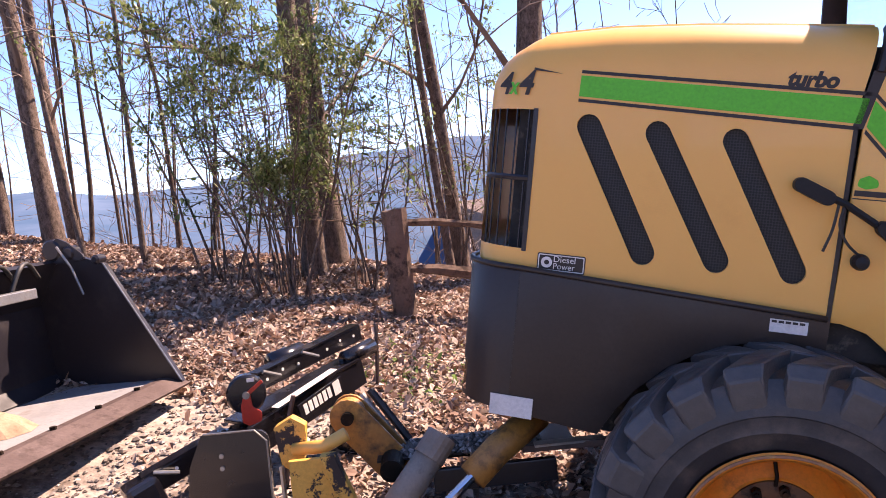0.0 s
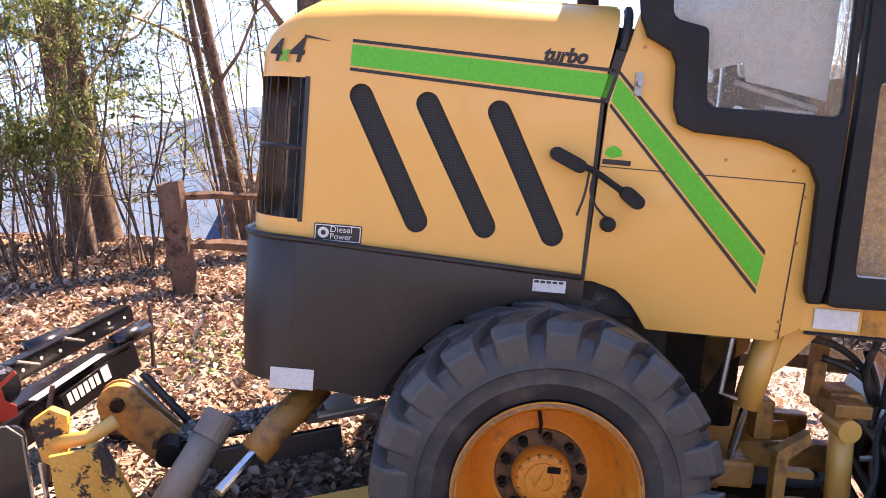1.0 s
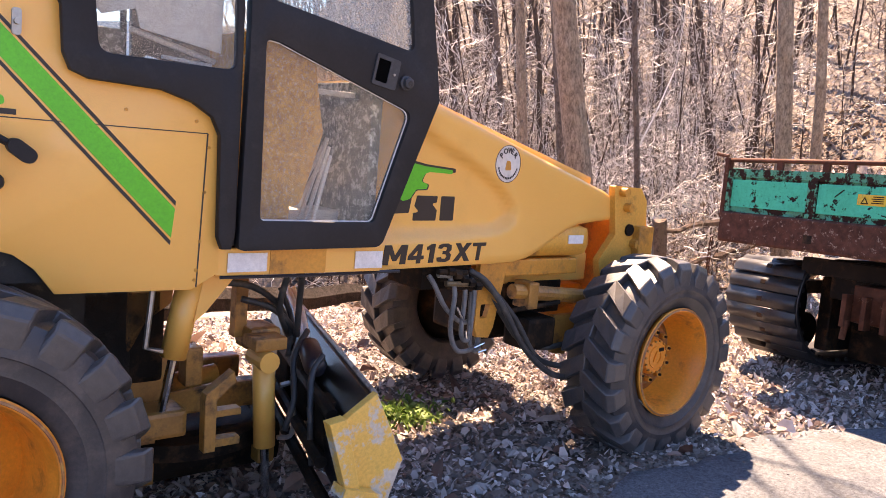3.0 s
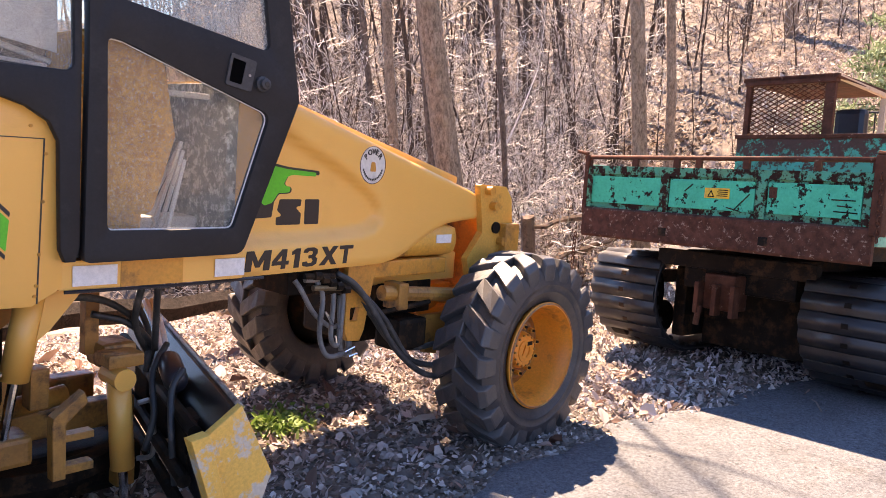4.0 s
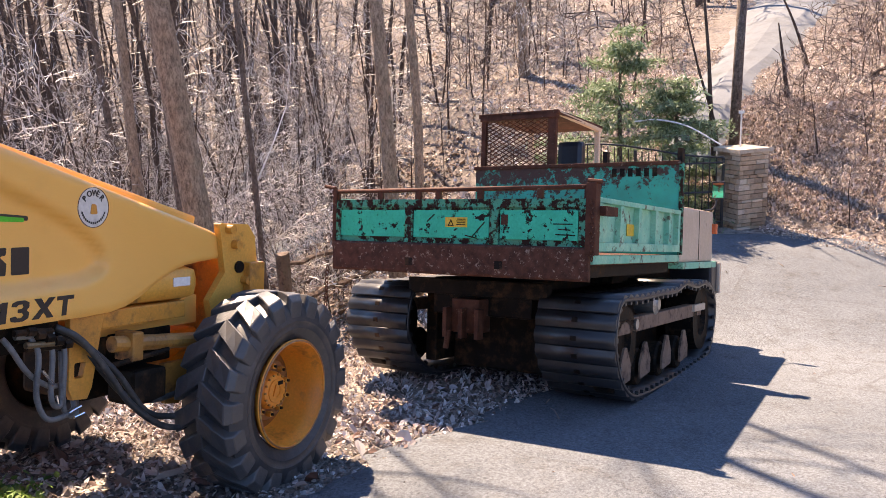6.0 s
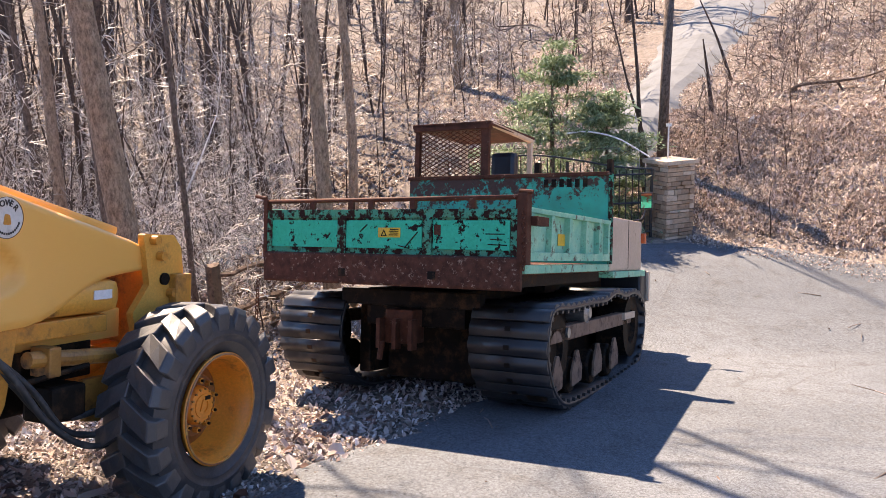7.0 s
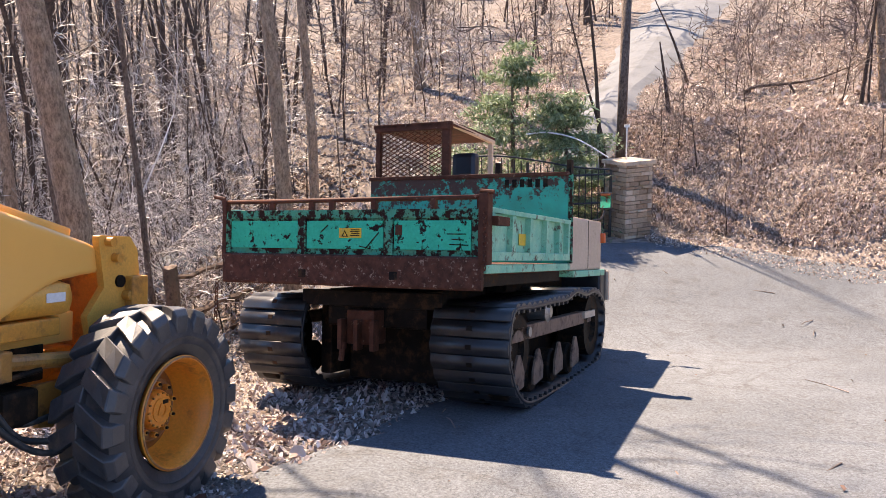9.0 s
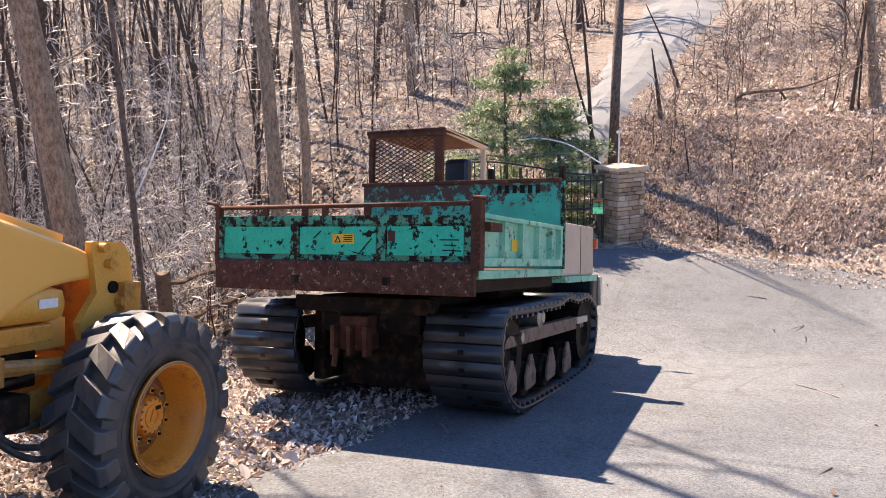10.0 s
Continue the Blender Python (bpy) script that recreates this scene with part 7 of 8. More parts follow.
for k in range(4):
    part("print_bar", bx(0.0015, 0.0032, 1.075, 1.165 - 0.01 * (k % 2), 0.412 + 0.015 * k, 0.419 + 0.015 * k), GREASE, warn)
part("top_rail", tb([(0.02, -0.01, 0.712), (0.02, BW + 0.04, 0.70)], 0.019, 8), RUST, tail, "rusted top rail", True)
for y in (0.03, 0.42, 0.95, 1.35, 1.55, 1.95, 2.44):
    part("rail_post", bx(0.005, 0.035, y - 0.025, y + 0.025, 0.61, 0.70), RUST, tail)
part("corner_post", bx(-0.03, 0.07, -0.05, 0.03, 0.2, 0.74, 0.008), RUST, truck, "rusted corner post")
part("corner_post", bx(-0.01, 0.04, BW - 0.02, BW + 0.02, 0.2, 0.72, 0.006), RUST, truck, "rusted corner post")
part("corner_cap", tb([(0.0, BW, 0.73), (0.0, BW + 0.12, 0.75)], 0.016, 8), RUST, truck)
part("corner_cap", tb([(-0.01, 0.02, 0.755), (-0.01, -0.09, 0.745)], 0.017, 8), RUST, truck)
part("corner_bracket", bx(0.06, 0.32, -0.1, -0.02, 0.5, 0.57, 0.006), RUST, truck)


def chain(a, b, n, parent, r=0.016):
    a, b = Vector(a), Vector(b)
    for k in range(n):
        c = a.lerp(b, (k + 0.5) / n)
        h = (b - a).length / n * 0.62
        bm = bmesh.new()
        loop = [(r * math.cos(t), 0, h * math.sin(t)) for t in [2 * math.pi * i / 8 for i in range(9)]]
        tube(bm, loop, 0.005, 5, caps=False)
        part("chain_link", bm, RUST, parent).matrix_basis = Matrix.Translation(c) @ pose(0, 0, 0, 0, 0, 90 * (k % 2))


chain((-0.03, -0.02, 0.62), (-0.03, -0.03, 0.16), 13, truck)
chain((-0.03, BW + 0.05, 0.02), (-0.03, BW + 0.06, -0.34), 10, truck)

for y, s in ((0.0, 1), (BW, -1)):
    board = part("side_board", bx(0.08, 2.34, y + s * 0.02, y + s * 0.05, 0.26, 0.62), TEAL_PALE, truck, "sun-bleached teal side board")
    part("board_rail", bx(0.08, 2.34, y - s * 0.035, y + s * 0.05, 0.6, 0.64, 0.006), TEAL_PALE, board)
    part("board_rail", bx(0.08, 2.34, y - s * 0.03, y + s * 0.05, 0.23, 0.3, 0.006), TEAL_PALE, board)
    for x in (0.14, 0.62, 1.08, 1.56, 1.98, 2.3):
        part("board_rib", sl([(x - 0.05, 0.3), (x + 0.05, 0.3), (x + 0.035, 0.6), (x - 0.035, 0.6)], min(y - s * 0.03, y + s * 0.02), max(y - s * 0.03, y + s * 0.02)), TEAL_PALE, board)
    part("bed_edge", bx(0.06, 2.4, y - s * 0.01, y + s * 0.08, 0.13, 0.2, 0.01), TEAL_PALE, truck)
part("warning_label", bx(0.86, 1.06, -0.004, 0.0, 0.36, 0.46), WARN_Y, truck, "yellow warning label").location.y = 0.016
part("bed_underside", bx(0.1, 2.34, 0.08, BW - 0.08, 0.02, 0.12, 0.01), GREASE, truck)
part("bed_floor", bx(0.05, 2.36, 0.03, BW - 0.03, 0.12, 0.2), RUST, truck)
head = part("headboard", bx(2.34, 2.4, 0.0, BW - 0.12, 0.18, 1.12, 0.006), HEADBOARD, truck, "tall teal headboard, rusted along its top")
part("head_rail", bx(2.32, 2.42, -0.01, BW - 0.1, 1.1, 1.14, 0.006), RUST, head)
part("head_post", bx(2.33, 2.4, -0.04, -0.002, 0.2, 1.12, 0.008), TEAL_OLD, truck)
part("pillar_stub", bx(2.36, 2.46, -0.02, 0.03, 1.1, 1.27, 0.005), GREASE, truck)
part("pillar_stub", bx(2.36, 2.44, 0.76, 0.81, 1.1, 1.26, 0.005), GREASE, truck)
for k in range(6):
    part("number_bar", bx(2.336, 2.339, 0.22 + 0.085 * k, 0.27 + 0.085 * k, 0.99, 1.075), GREASE, head)

# operator's station: cage with expanded-metal guard
cage = part("cab_cage", bx(2.62, 2.68, 1.47, 1.57, 1.1, 1.76, 0.008), RUST, truck, "rusted cage with expanded-metal guard")
part("cage_post", bx(2.62, 2.68, 2.37, 2.43, 1.1, 1.76, 0.008), RUST, cage)
part("cage_bar", bx(2.6, 2.7, 1.46, 2.44, 1.70, 1.78, 0.008), RUST, cage)
part("cage_bar", bx(2.62, 2.68, 1.5, 2.42, 1.1, 1.16, 0.006), RUST, cage)
bm = bmesh.new()
y0, y1, z0, z1, st = 1.57, 2.37, 1.16, 1.70, 0.058
for sgn in (1, -1):
    for i in range(-30, 40):
        # diagonal wires clipped to the opening
        pts = []
        for yy in np.linspace(y0, y1, 60):
            zz = z0 + (sgn * (yy - y0) * 0.55 + i * st * 0.85)
            if z0 <= zz <= z1:
                pts.append((2.65 + 0.003 * sgn, yy, zz))
        if len(pts) > 2:
            tube(bm, [pts[0], pts[-1]], 0.0065, 4)
part("guard_mesh", bm, RUST, cage, "diamond expanded-metal mesh")
part("roof", bx(2.6, 4.0, 1.44, 2.46, 1.74, 1.79, 0.01), RUST, cage)
part("roof_rail", tb([(2.65, 1.47, 1.77), (3.98, 1.47, 1.74)], 0.035, 6), BEIGE, cage)
part("front_post", bx(3.9, 3.96, 1.45, 1.51, 0.9, 1.75, 0.006), BEIGE, cage)
part("front_post", bx(3.9, 3.96, 2.38, 2.44, 0.9, 1.75, 0.006), BEIGE, cage)
part("operator_seat", bx(3.0, 3.14, 1.3, 1.62, 0.9, 1.48, 0.06), BLACK_PAINT, truck, "black seat back")
part("seat_base", bx(3.0, 3.5, 1.3, 1.9, 0.7, 0.95, 0.05), BLACK_PAINT, truck)
part("cab_console", bx(3.4, 4.0, 1.3, 2.44, 0.5, 1.0, 0.03), BEIGE, truck)

# engine cover and nose
part("engine_cover", bx(2.56, 3.95, 0.03, 1.28, 0.12, 0.70, 0.03), BEIGE, truck, "beige engine cover")
for x in (3.3,):
    part("cover_seam", bx(x, x + 0.008, 0.026, 0.032, 0.14, 0.68), GREASE, truck)
part("cover_foot", bx(2.6, 4.02, 0.0, 2.4, 0.05, 0.12, 0.01), TEAL_PALE, truck)
part("nose", bx(3.9, 4.22, 0.02, 2.42, -0.28, 0.12, 0.03), BLACK_PAINT, truck)
part("nose_guard", bx(4.16, 4.24, -0.01, 0.06, -0.26, 0.1, 0.01), BEIGE, truck)
part("side_lamp", bx(3.9, 3.97, -0.02, 0.04, 0.44, 0.56, 0.01), ORANGE_LENS, truck, "orange side lamp")
part("mirror_arm", tb(spline([(3.6, 0.05, 0.7), (3.75, -0.02, 0.74), (3.8, -0.05, 0.9)]), 0.01, 6), BLACK_PAINT, truck)
mir = part("mirror", sl(rounded([(0, 0), (0.02, 0), (0.02, 0.2), (0, 0.2)], 0.006), -0.07, 0.07, bev=0.004), BLACK_PAINT, truck, "round-cornered wing mirror")
mir.matrix_basis = Matrix.Translation((3.75, -0.06, 0.84))
part("mirror_glass", bx(-0.003, 0.0, -0.06, 0.06, 0.015, 0.185), MIRROR, mir)
part("green_frame", bx(1.9, 3.9, 0.5, 2.0, -0.1, 0.1, 0.01), GREASE, truck)


# tracks
LOOP = [(0.611, -0.135), (0.477, -0.20), (0.417, -0.346), (0.397, -0.50), (0.45, -0.668), (0.60, -0.86), (0.86, -1.0), (1.2, -1.035), (1.9, -1.03), (2.74, -1.0), (3.42, -0.93), (3.68, -0.68), (3.75, -0.40), (3.62, -0.19), (3.25, -0.085), (2.85, -0.105), (2.46, -0.06), (2.1, -0.12), (1.62, -0.125), (1.06, -0.14)]


def closed(pts, step):
    p = [Vector((x, 0, z)) for x, z in pts]
    n = len(p)
    out = []
    for i in range(n):
        a, b, c, d = p[i - 1], p[i], p[(i + 1) % n], p[(i + 2) % n]
        for k in range(8):
            t = k / 8
            out.append(0.5 * ((2 * b) + (c - a) * t + (2 * a - 5 * b + 4 * c - d) * t * t + (3 * b - a - 3 * c + d) * t ** 3))
    length = [0.0]
    for i in range(len(out)):
        length.append(length[-1] + (out[(i + 1) % len(out)] - out[i]).length)
    m = round(length[-1] / step)
    res, j = [], 0
    for k in range(m):
        s = length[-1] * k / m
        while length[j + 1] < s:
            j += 1
        f = (s - length[j]) / max(1e-9, length[j + 1] - length[j])
        res.append(out[j].lerp(out[(j + 1) % len(out)], f))
    return res


def belt(y0, y1, name):
    c = closed(LOOP, 0.06)
    bm = bmesh.new()
    n = len(c)
    rings = []
    for i in range(n):
        t = (c[(i + 1) % n] - c[i - 1]).normalized()
        out = Vector((-t.z, 0, t.x))
        mid = Vector((1.9, 0, -0.5))
        if out.dot(c[i] - mid) < 0:
            out = -out
        o, q = c[i] - out * 0.012, c[i] - out * 0.045
        rings.append([bm.verts.new((o.x, y0, o.z)), bm.verts.new((o.x, y1, o.z)), bm.verts.new((q.x, y1, q.z)), bm.verts.new((q.x, y0, q.z))])
    for i in range(n):
        a, b = rings[i], rings[(i + 1) % n]
        for k in range(4):
            bm.faces.new((a[k], a[(k + 1) % 4], b[(k + 1) % 4], b[k]))
    bmesh.ops.recalc_face_normals(bm, faces=bm.faces)
    tr = part(name, bm, TRACK_RUBBER, truck, "black rubber track belt with cross lugs", True)
    lug = None
    pitch = closed(LOOP, 0.148)
    for i in range(len(pitch)):
        t = (pitch[(i + 1) % len(pitch)] - pitch[i - 1]).normalized()
        out = Vector((-t.z, 0, t.x))
        if out.dot(pitch[i] - Vector((1.9, 0, -0.5))) < 0:
            out = -out
        m = Matrix.Translation(pitch[i] - out * 0.014) @ Matrix(((t.x, 0, out.x, 0), (0, 1, 0, 0), (t.z, 0, out.z, 0), (0, 0, 0, 1)))
        if lug is None:
            lug = bmesh.new()
            ridge = [(-0.074 + 0.148 * k / 12, 0.03 * math.sin(math.pi * k / 12) ** 1.4) for k in range(13)]
            mid = (y0 + y1) / 2
            slab(lug, ridge, y0 + 0.004, y1 - 0.004)
            for f in lug.faces:
                f.smooth = abs(f.normal.y) < 0.5
            me = bpy.data.meshes.new("track_lug")
            lug.to_mesh(me), lug.free()
            me.materials.append(TRACK_RUBBER)
            notch = bmesh.new()
            box(notch, -0.02, 0.02, mid - 0.026, mid + 0.026, 0.018, 0.0312, 0.003)
            me3 = bpy.data.meshes.new("track_notch")
            notch.to_mesh(me3), notch.free()
            me3.materials.append(GREASE)
            tooth = bmesh.new()
            box(tooth, -0.02, 0.02, y0 + 0.0, y0 + 0.03, -0.06, -0.03, 0.004)
            me2 = bpy.data.meshes.new("track_tooth")
            tooth.to_mesh(me2), tooth.free()
            me2.materials.append(TRACK_RUBBER)
        for nm, d in (("track_lug", me), ("track_tooth", me2), ("track_notch", me3)):
            ob = new(nm, d)
            ob.parent = tr
            ob.matrix_basis = m
    return tr


belt(-0.08, 0.62, "track")
belt(1.90, 2.60, "track")
for y, s in ((-0.02, 1), (2.54, -1)):
    part("track_beam", bx(0.62, 3.3, min(y, y + s * 0.1), max(y, y + s * 0.1), -0.46, -0.33, 0.01), BRACKET, truck, "dusty rusted track beam")
    part("beam_bolt", tb([(1.05, y - s * 0.02, -0.39), (1.05, y + s * 0.02, -0.39)], 0.045, 14), STEEL, truck)
    part("beam_stop", bx(2.9, 3.35, min(y - s * 0.03, y), max(y - s * 0.03, y), -0.4, -0.33), BEIGE, truck)
    part("upper_roller", lathe(bmesh.new(), [(0.0, -0.01), (0.05, -0.01), (0.06, 0.0), (0.10, 0.02), (0.10, 0.2), (0.0, 0.2)], 24, c=(1.63, y - 0.02 * s, -0.25)), STEEL, truck, smooth=False)
    for x in (0.72, 1.25, 1.9, 2.5):
        rl = part("road_roller", lathe(bmesh.new(), [(0.0, 0), (0.15, 0.0), (0.165, 0.02), (0.165, 0.16), (0.15, 0.18), (0.0, 0.18)], 28, c=(x + 0.03, y - (-0.03 if s > 0 else 0.21), -0.79)), GREASE, truck)
        part("roller_bracket", sl(rounded([(x - 0.12, -0.87), (x + 0.15, -0.84), (x + 0.16, -0.72), (x + 0.05, -0.56), (x - 0.01, -0.56), (x - 0.12, -0.74)], 0.02), min(y - s * 0.03, y - s * 0.01), max(y - s * 0.03, y - s * 0.01)), BRACKET, rl)
    for x, z, r in ((0.78, -0.52, 0.3), (3.3, -0.5, 0.34)):
        part("drive_wheel", lathe(bmesh.new(), [(0.0, 0.05), (r * 0.5, 0.05), (r * 0.55, 0.0), (r, 0.0), (r, 0.3), (0.0, 0.3)], 32, c=(x, y if s > 0 else y - 0.3, z)), GREASE, truck)
part("chassis", bx(0.55, 3.9, 0.72, 1.72, -0.38, -0.05, 0.02), GREASE, truck)
part("rear_cross_member", bx(0.48, 0.58, 0.55, 1.95, -0.2, -0.06, 0.01), GREASE, truck)
part("hitch_block", bx(0.38, 0.6, 1.14, 1.42, -0.52, -0.22, 0.02), RUST, truck, "rusted hitch block")
for y in (1.12, 1.28, 1.44):
    part("hitch_plate", bx(0.30, 0.4, y - 0.02, y + 0.02, -0.56, -0.3, 0.006), RUST, truck)
part("hitch_pin", tb([(0.34, 1.42, -0.5), (0.34, 1.44, -0.66)], 0.025, 10), RUST, truck)
# added box that shuts out the sunlit gap between the tracks
part("belly_filler", bx(1.0, 3.6, 0.56, 1.76, -0.92, -0.38, 0.03), GREASE, truck)
# added boxes that keep bright ground from showing through the track loops
for y0 in (0.40, 1.80):
    part("track_filler", bx(0.75, 3.35, y0, y0 + 0.12, -0.86, -0.22, 0.02), GREASE, truck)

# ---------------------------------------------------------------- implements behind the grader
WORN_STEEL = worn("worn_bucket_floor", (0.27, 0.265, 0.265), (0.21, 0.205, 0.205), (0.15, 0.115, 0.095), 0.5, 0.0, 4, 0.55, 0.75, 40, 0, 0.15)
EDGE_STEEL = worn("rusty_cutting_edge", (0.085, 0.055, 0.048), (0.13, 0.09, 0.08), (0.045, 0.027, 0.023), 0.6, 0.4, 9, 0.5, 0.7, 60, 0, 0.3)
CHIPPED = worn("chipped_yellow_plate", (0.74, 0.38, 0.07), (0.66, 0.32, 0.05), (0.03, 0.016, 0.012), 0.45, 0, 8, 0.52, 0.545, 60, 0, 0.2)
DULL_BEIGE = worn("rust_stained_beige_paint", (0.30, 0.23, 0.18), (0.22, 0.16, 0.12), (0.09, 0.045, 0.025), 0.5, 0, 7, 0.55, 0.72, 60, 0, 0.15)
RED_PAINT = worn("red_lever_paint", (0.62, 0.045, 0.02), (0.55, 0.04, 0.02), (0.4, 0.05, 0.03), 0.4, 0, 5, 0.6, 0.8)
BUCKET = Matrix.Translation((-1.73, 4.9, 0.875)) @ pose(0, 0, 0, 0, -1, -13) @ pose(0, 0, 0, 1, 0, 0)
bucket = thing("loader_bucket", BUCKET, "black loader bucket with a worn grey floor resting on leaves", "bucket")
BL = 2.3
side = rounded([(0.0, 0.0), (-0.43, 0.80), (-0.6, 0.86), (-0.8, 0.90), (-0.98, 0.6), (-0.95, 0.1), (-0.85, 0.0)], [0, 0.03, 0.02, 0.05, 0.1, 0.1, 0.05])
part("side_plate", sl(side, -0.02, 0.02, bev=0.003), BLACK_PAINT, bucket, "black side plate")
part("side_plate", sl(side, -BL - 0.02, -BL + 0.02, bev=0.003), BLACK_PAINT, bucket, "black side plate")
part("plate_edge", tb([(-0.005, -0.022, 0.01), (-0.43, -0.022, 0.80)], 0.006, 6), STEEL, bucket)
part("back", sl([(-0.86, 0.0), (-0.94, 0.1), (-0.97, 0.58), (-0.8, 0.86), (-0.77, 0.84), (-0.94, 0.57), (-0.91, 0.11), (-0.84, 0.03)], -BL, 0.0), BLACK_PAINT, bucket)
part("floor", bx(-0.86, -0.1, -BL + 0.02, -0.02, 0.0, 0.018), WORN_STEEL, bucket, "scuffed grey steel floor")
part("cutting_edge", sl([(-0.16, -0.01), (0.02, -0.035), (0.03, -0.02), (-0.1, 0.028), (-0.16, 0.028)], -BL - 0.03, 0.03, bev=0.003), EDGE_STEEL, bucket, "rusty bolted cutting edge")
for k in range(6):
    part("edge_bolt", tb([(-0.13, -0.3 - 0.36 * k, 0.026), (-0.13, -0.3 - 0.36 * k, 0.044)], 0.018, 6), GREASE, bucket)
part("spill_bar", bx(-0.66, -0.58, -BL, -0.45, 0.66, 0.72, 0.006), STEEL, bucket, "pale steel spill bar")
for x, z, r in ((-0.78, 0.92, 0.07), (-0.66, 0.89, 0.045), (-0.47, 0.83, 0.03)):
    soft_normals(part("ear", lathe(bmesh.new(), [(0.0, -0.05), (r - 0.012, -0.05), (r, -0.036), (r, 0.036), (r - 0.012, 0.05), (0.0, 0.05)], 20, c=(x, 0, z)), BLACK_PAINT, bucket), 40)
part("ear_plate", sl(rounded([(-0.86, 0.82), (-0.74, 1.0), (-0.66, 0.96), (-0.52, 0.84)], 0.03), -0.035, -0.02, bev=0.003), BLACK_PAINT, bucket)
part("ear_rod", tb([(-0.72, -0.06, 0.94), (-0.62, -0.08, 0.8), (-0.56, -0.08, 0.62)], 0.008, 6), STEEL, bucket)
for k in range(5):
    part("hose", tb(spline([(-0.72, -0.5 - 0.2 * k, 0.7), (-0.7, -0.42 - 0.2 * k, 0.84 + 0.02 * (k % 2)), (-0.74, -0.3 - 0.2 * k, 0.86), (-0.8, -0.16 - 0.2 * k, 0.76)]), 0.014, 6), HOSE, bucket, smooth=True)
part("mud", lathe(bmesh.new(), [(0.0, 0.1), (0.14, 0.09), (0.22, 0.05), (0.28, 0.0)], 12), LEDGE[1], bucket, "dried tan mud").matrix_basis = Matrix.Translation((-0.62, -1.0, 0.02)) @ pose(0, 0, 0, 90, 0, 0) @ Matrix.Diagonal((1.2, 1.0, 0.8, 1))

RAKE_BLACK = worn("glossy_black_implement_paint", (0.007, 0.0065, 0.009), (0.011, 0.010, 0.013), (0.04, 0.033, 0.03), 0.24, 0, 4, 0.58, 0.75, 60, 0.2, 0.1, 0.5)
# power rake: a black beam carrying perforated bars, a drum and an end plate
rake = thing("power_rake", Matrix.Identity(4), "black power rake implement with a red lever and white label", "implement")


def beam(a, b, h, d, name, material, parent, label="", bev=0.006):
    """A flat bar from a to b, h high and d deep."""
    a, b = Vector(a), Vector(b)
    t = (b - a)
    L = t.length
    t.normalize()
    s = t.cross(Vector((0, 0, 1))).normalized()
    u = s.cross(t)
    m = Matrix(((t.x, s.x, u.x, a.x), (t.y, s.y, u.y, a.y), (t.z, s.z, u.z, a.z), (0, 0, 0, 1)))
    ob = part(name, bx(0, L, -d / 2, d / 2, -h / 2, h / 2, bev), material, parent, label)
    ob.matrix_basis = m
    return ob, m


b1, m1 = beam((-1.47, 3.5, 0.675), (-1.13, 3.72, 0.80), 0.10, 0.03, "tooth_bar", RAKE_BLACK, rake, "perforated black bar")
b2, m2 = beam((-1.03, 3.98, 1.0), (-0.55, 4.6, 1.11), 0.09, 0.03, "tooth_bar", RAKE_BLACK, rake, "perforated black bar")
for ob, L, n in ((b1, 0.40, 4), (b2, 0.78, 7)):
    for k in range(n):
        x = L * (k + 0.5) / n
        part("bar_hole", tb([(x, -0.017, 0.0 + 0.012 * (k % 2)), (x, 0.017, 0.012 * (k % 2))], 0.009, 8), WHITE_LABEL, ob)
part("bar_flange", bx(0, 0.42, -0.06, 0.02, 0.05, 0.06), RAKE_BLACK, b1)
part("bar_flange", bx(0, 0.78, -0.06, 0.02, 0.045, 0.055), RAKE_BLACK, b2)
for ob, x in ((b1, 0.05), (b1, 0.36), (b2, 0.3), (b2, 0.02)):
    part("bar_pin", tb([(x, 0.04, 0.06), (x + 0.1, 0.05, 0.0)], 0.009, 6), STEEL, ob, "bright steel pin")
part("end_cap", bx(-0.1, 0.06, -0.09, 0.07, -0.2, 0.05, 0.03), RAKE_BLACK, b1)
beam((-1.2, 3.6, 0.72), (-0.58, 4.45, 0.92), 0.16, 0.14, "main_beam", RAKE_BLACK, rake, "black square main beam")
beam((-1.12, 3.78, 0.86), (-0.6, 4.42, 0.99), 0.02, 0.16, "deck", RAKE_BLACK, rake)
part("drum", tb([(-0.62, 4.35, 1.0), (-0.48, 4.54, 1.03)], 0.048, 16), RAKE_BLACK, rake, smooth=True)
part("drum", tb([(-1.0, 4.2, 1.05), (-0.86, 4.36, 1.07)], 0.06, 16), RAKE_BLACK, rake, smooth=True)
lab, ml = beam((-0.80, 3.83, 0.858), (-0.61, 4.08, 0.93), 0.085, 0.012, "maker_label", RAKE_BLACK, rake, "black and white maker label", 0.002)
for k in range(6):
    part("label_bar", bx(0.03 + 0.035 * k, 0.055 + 0.035 * k, 0.006, 0.008, -0.025, 0.03), WHITE_LABEL, lab)
part("label_bar", bx(0.25, 0.3, 0.006, 0.008, -0.035, 0.038), WHITE_LABEL, lab)
beam((-0.92, 3.83, 0.90), (-0.66, 4.18, 0.99), 0.004, 0.05, "deck_label", WHITE_LABEL, rake, "worn white deck label", 0.0)
plate_ = rounded([(0.09, 0.0), (0.38, 0.0), (0.38, -0.55), (-0.02, -0.55), (0.03, -0.14)], [0.02, 0.06, 0.02, 0.02, 0.03])
endp = part("end_plate", sl(plate_, -0.012, 0.012, bev=0.003), RAKE_BLACK, rake, "black rounded end plate")
endp.matrix_basis = Matrix.Translation((-1.23, 3.35, 0.935)) @ pose(0, 0, 0, 0, 2, 5)
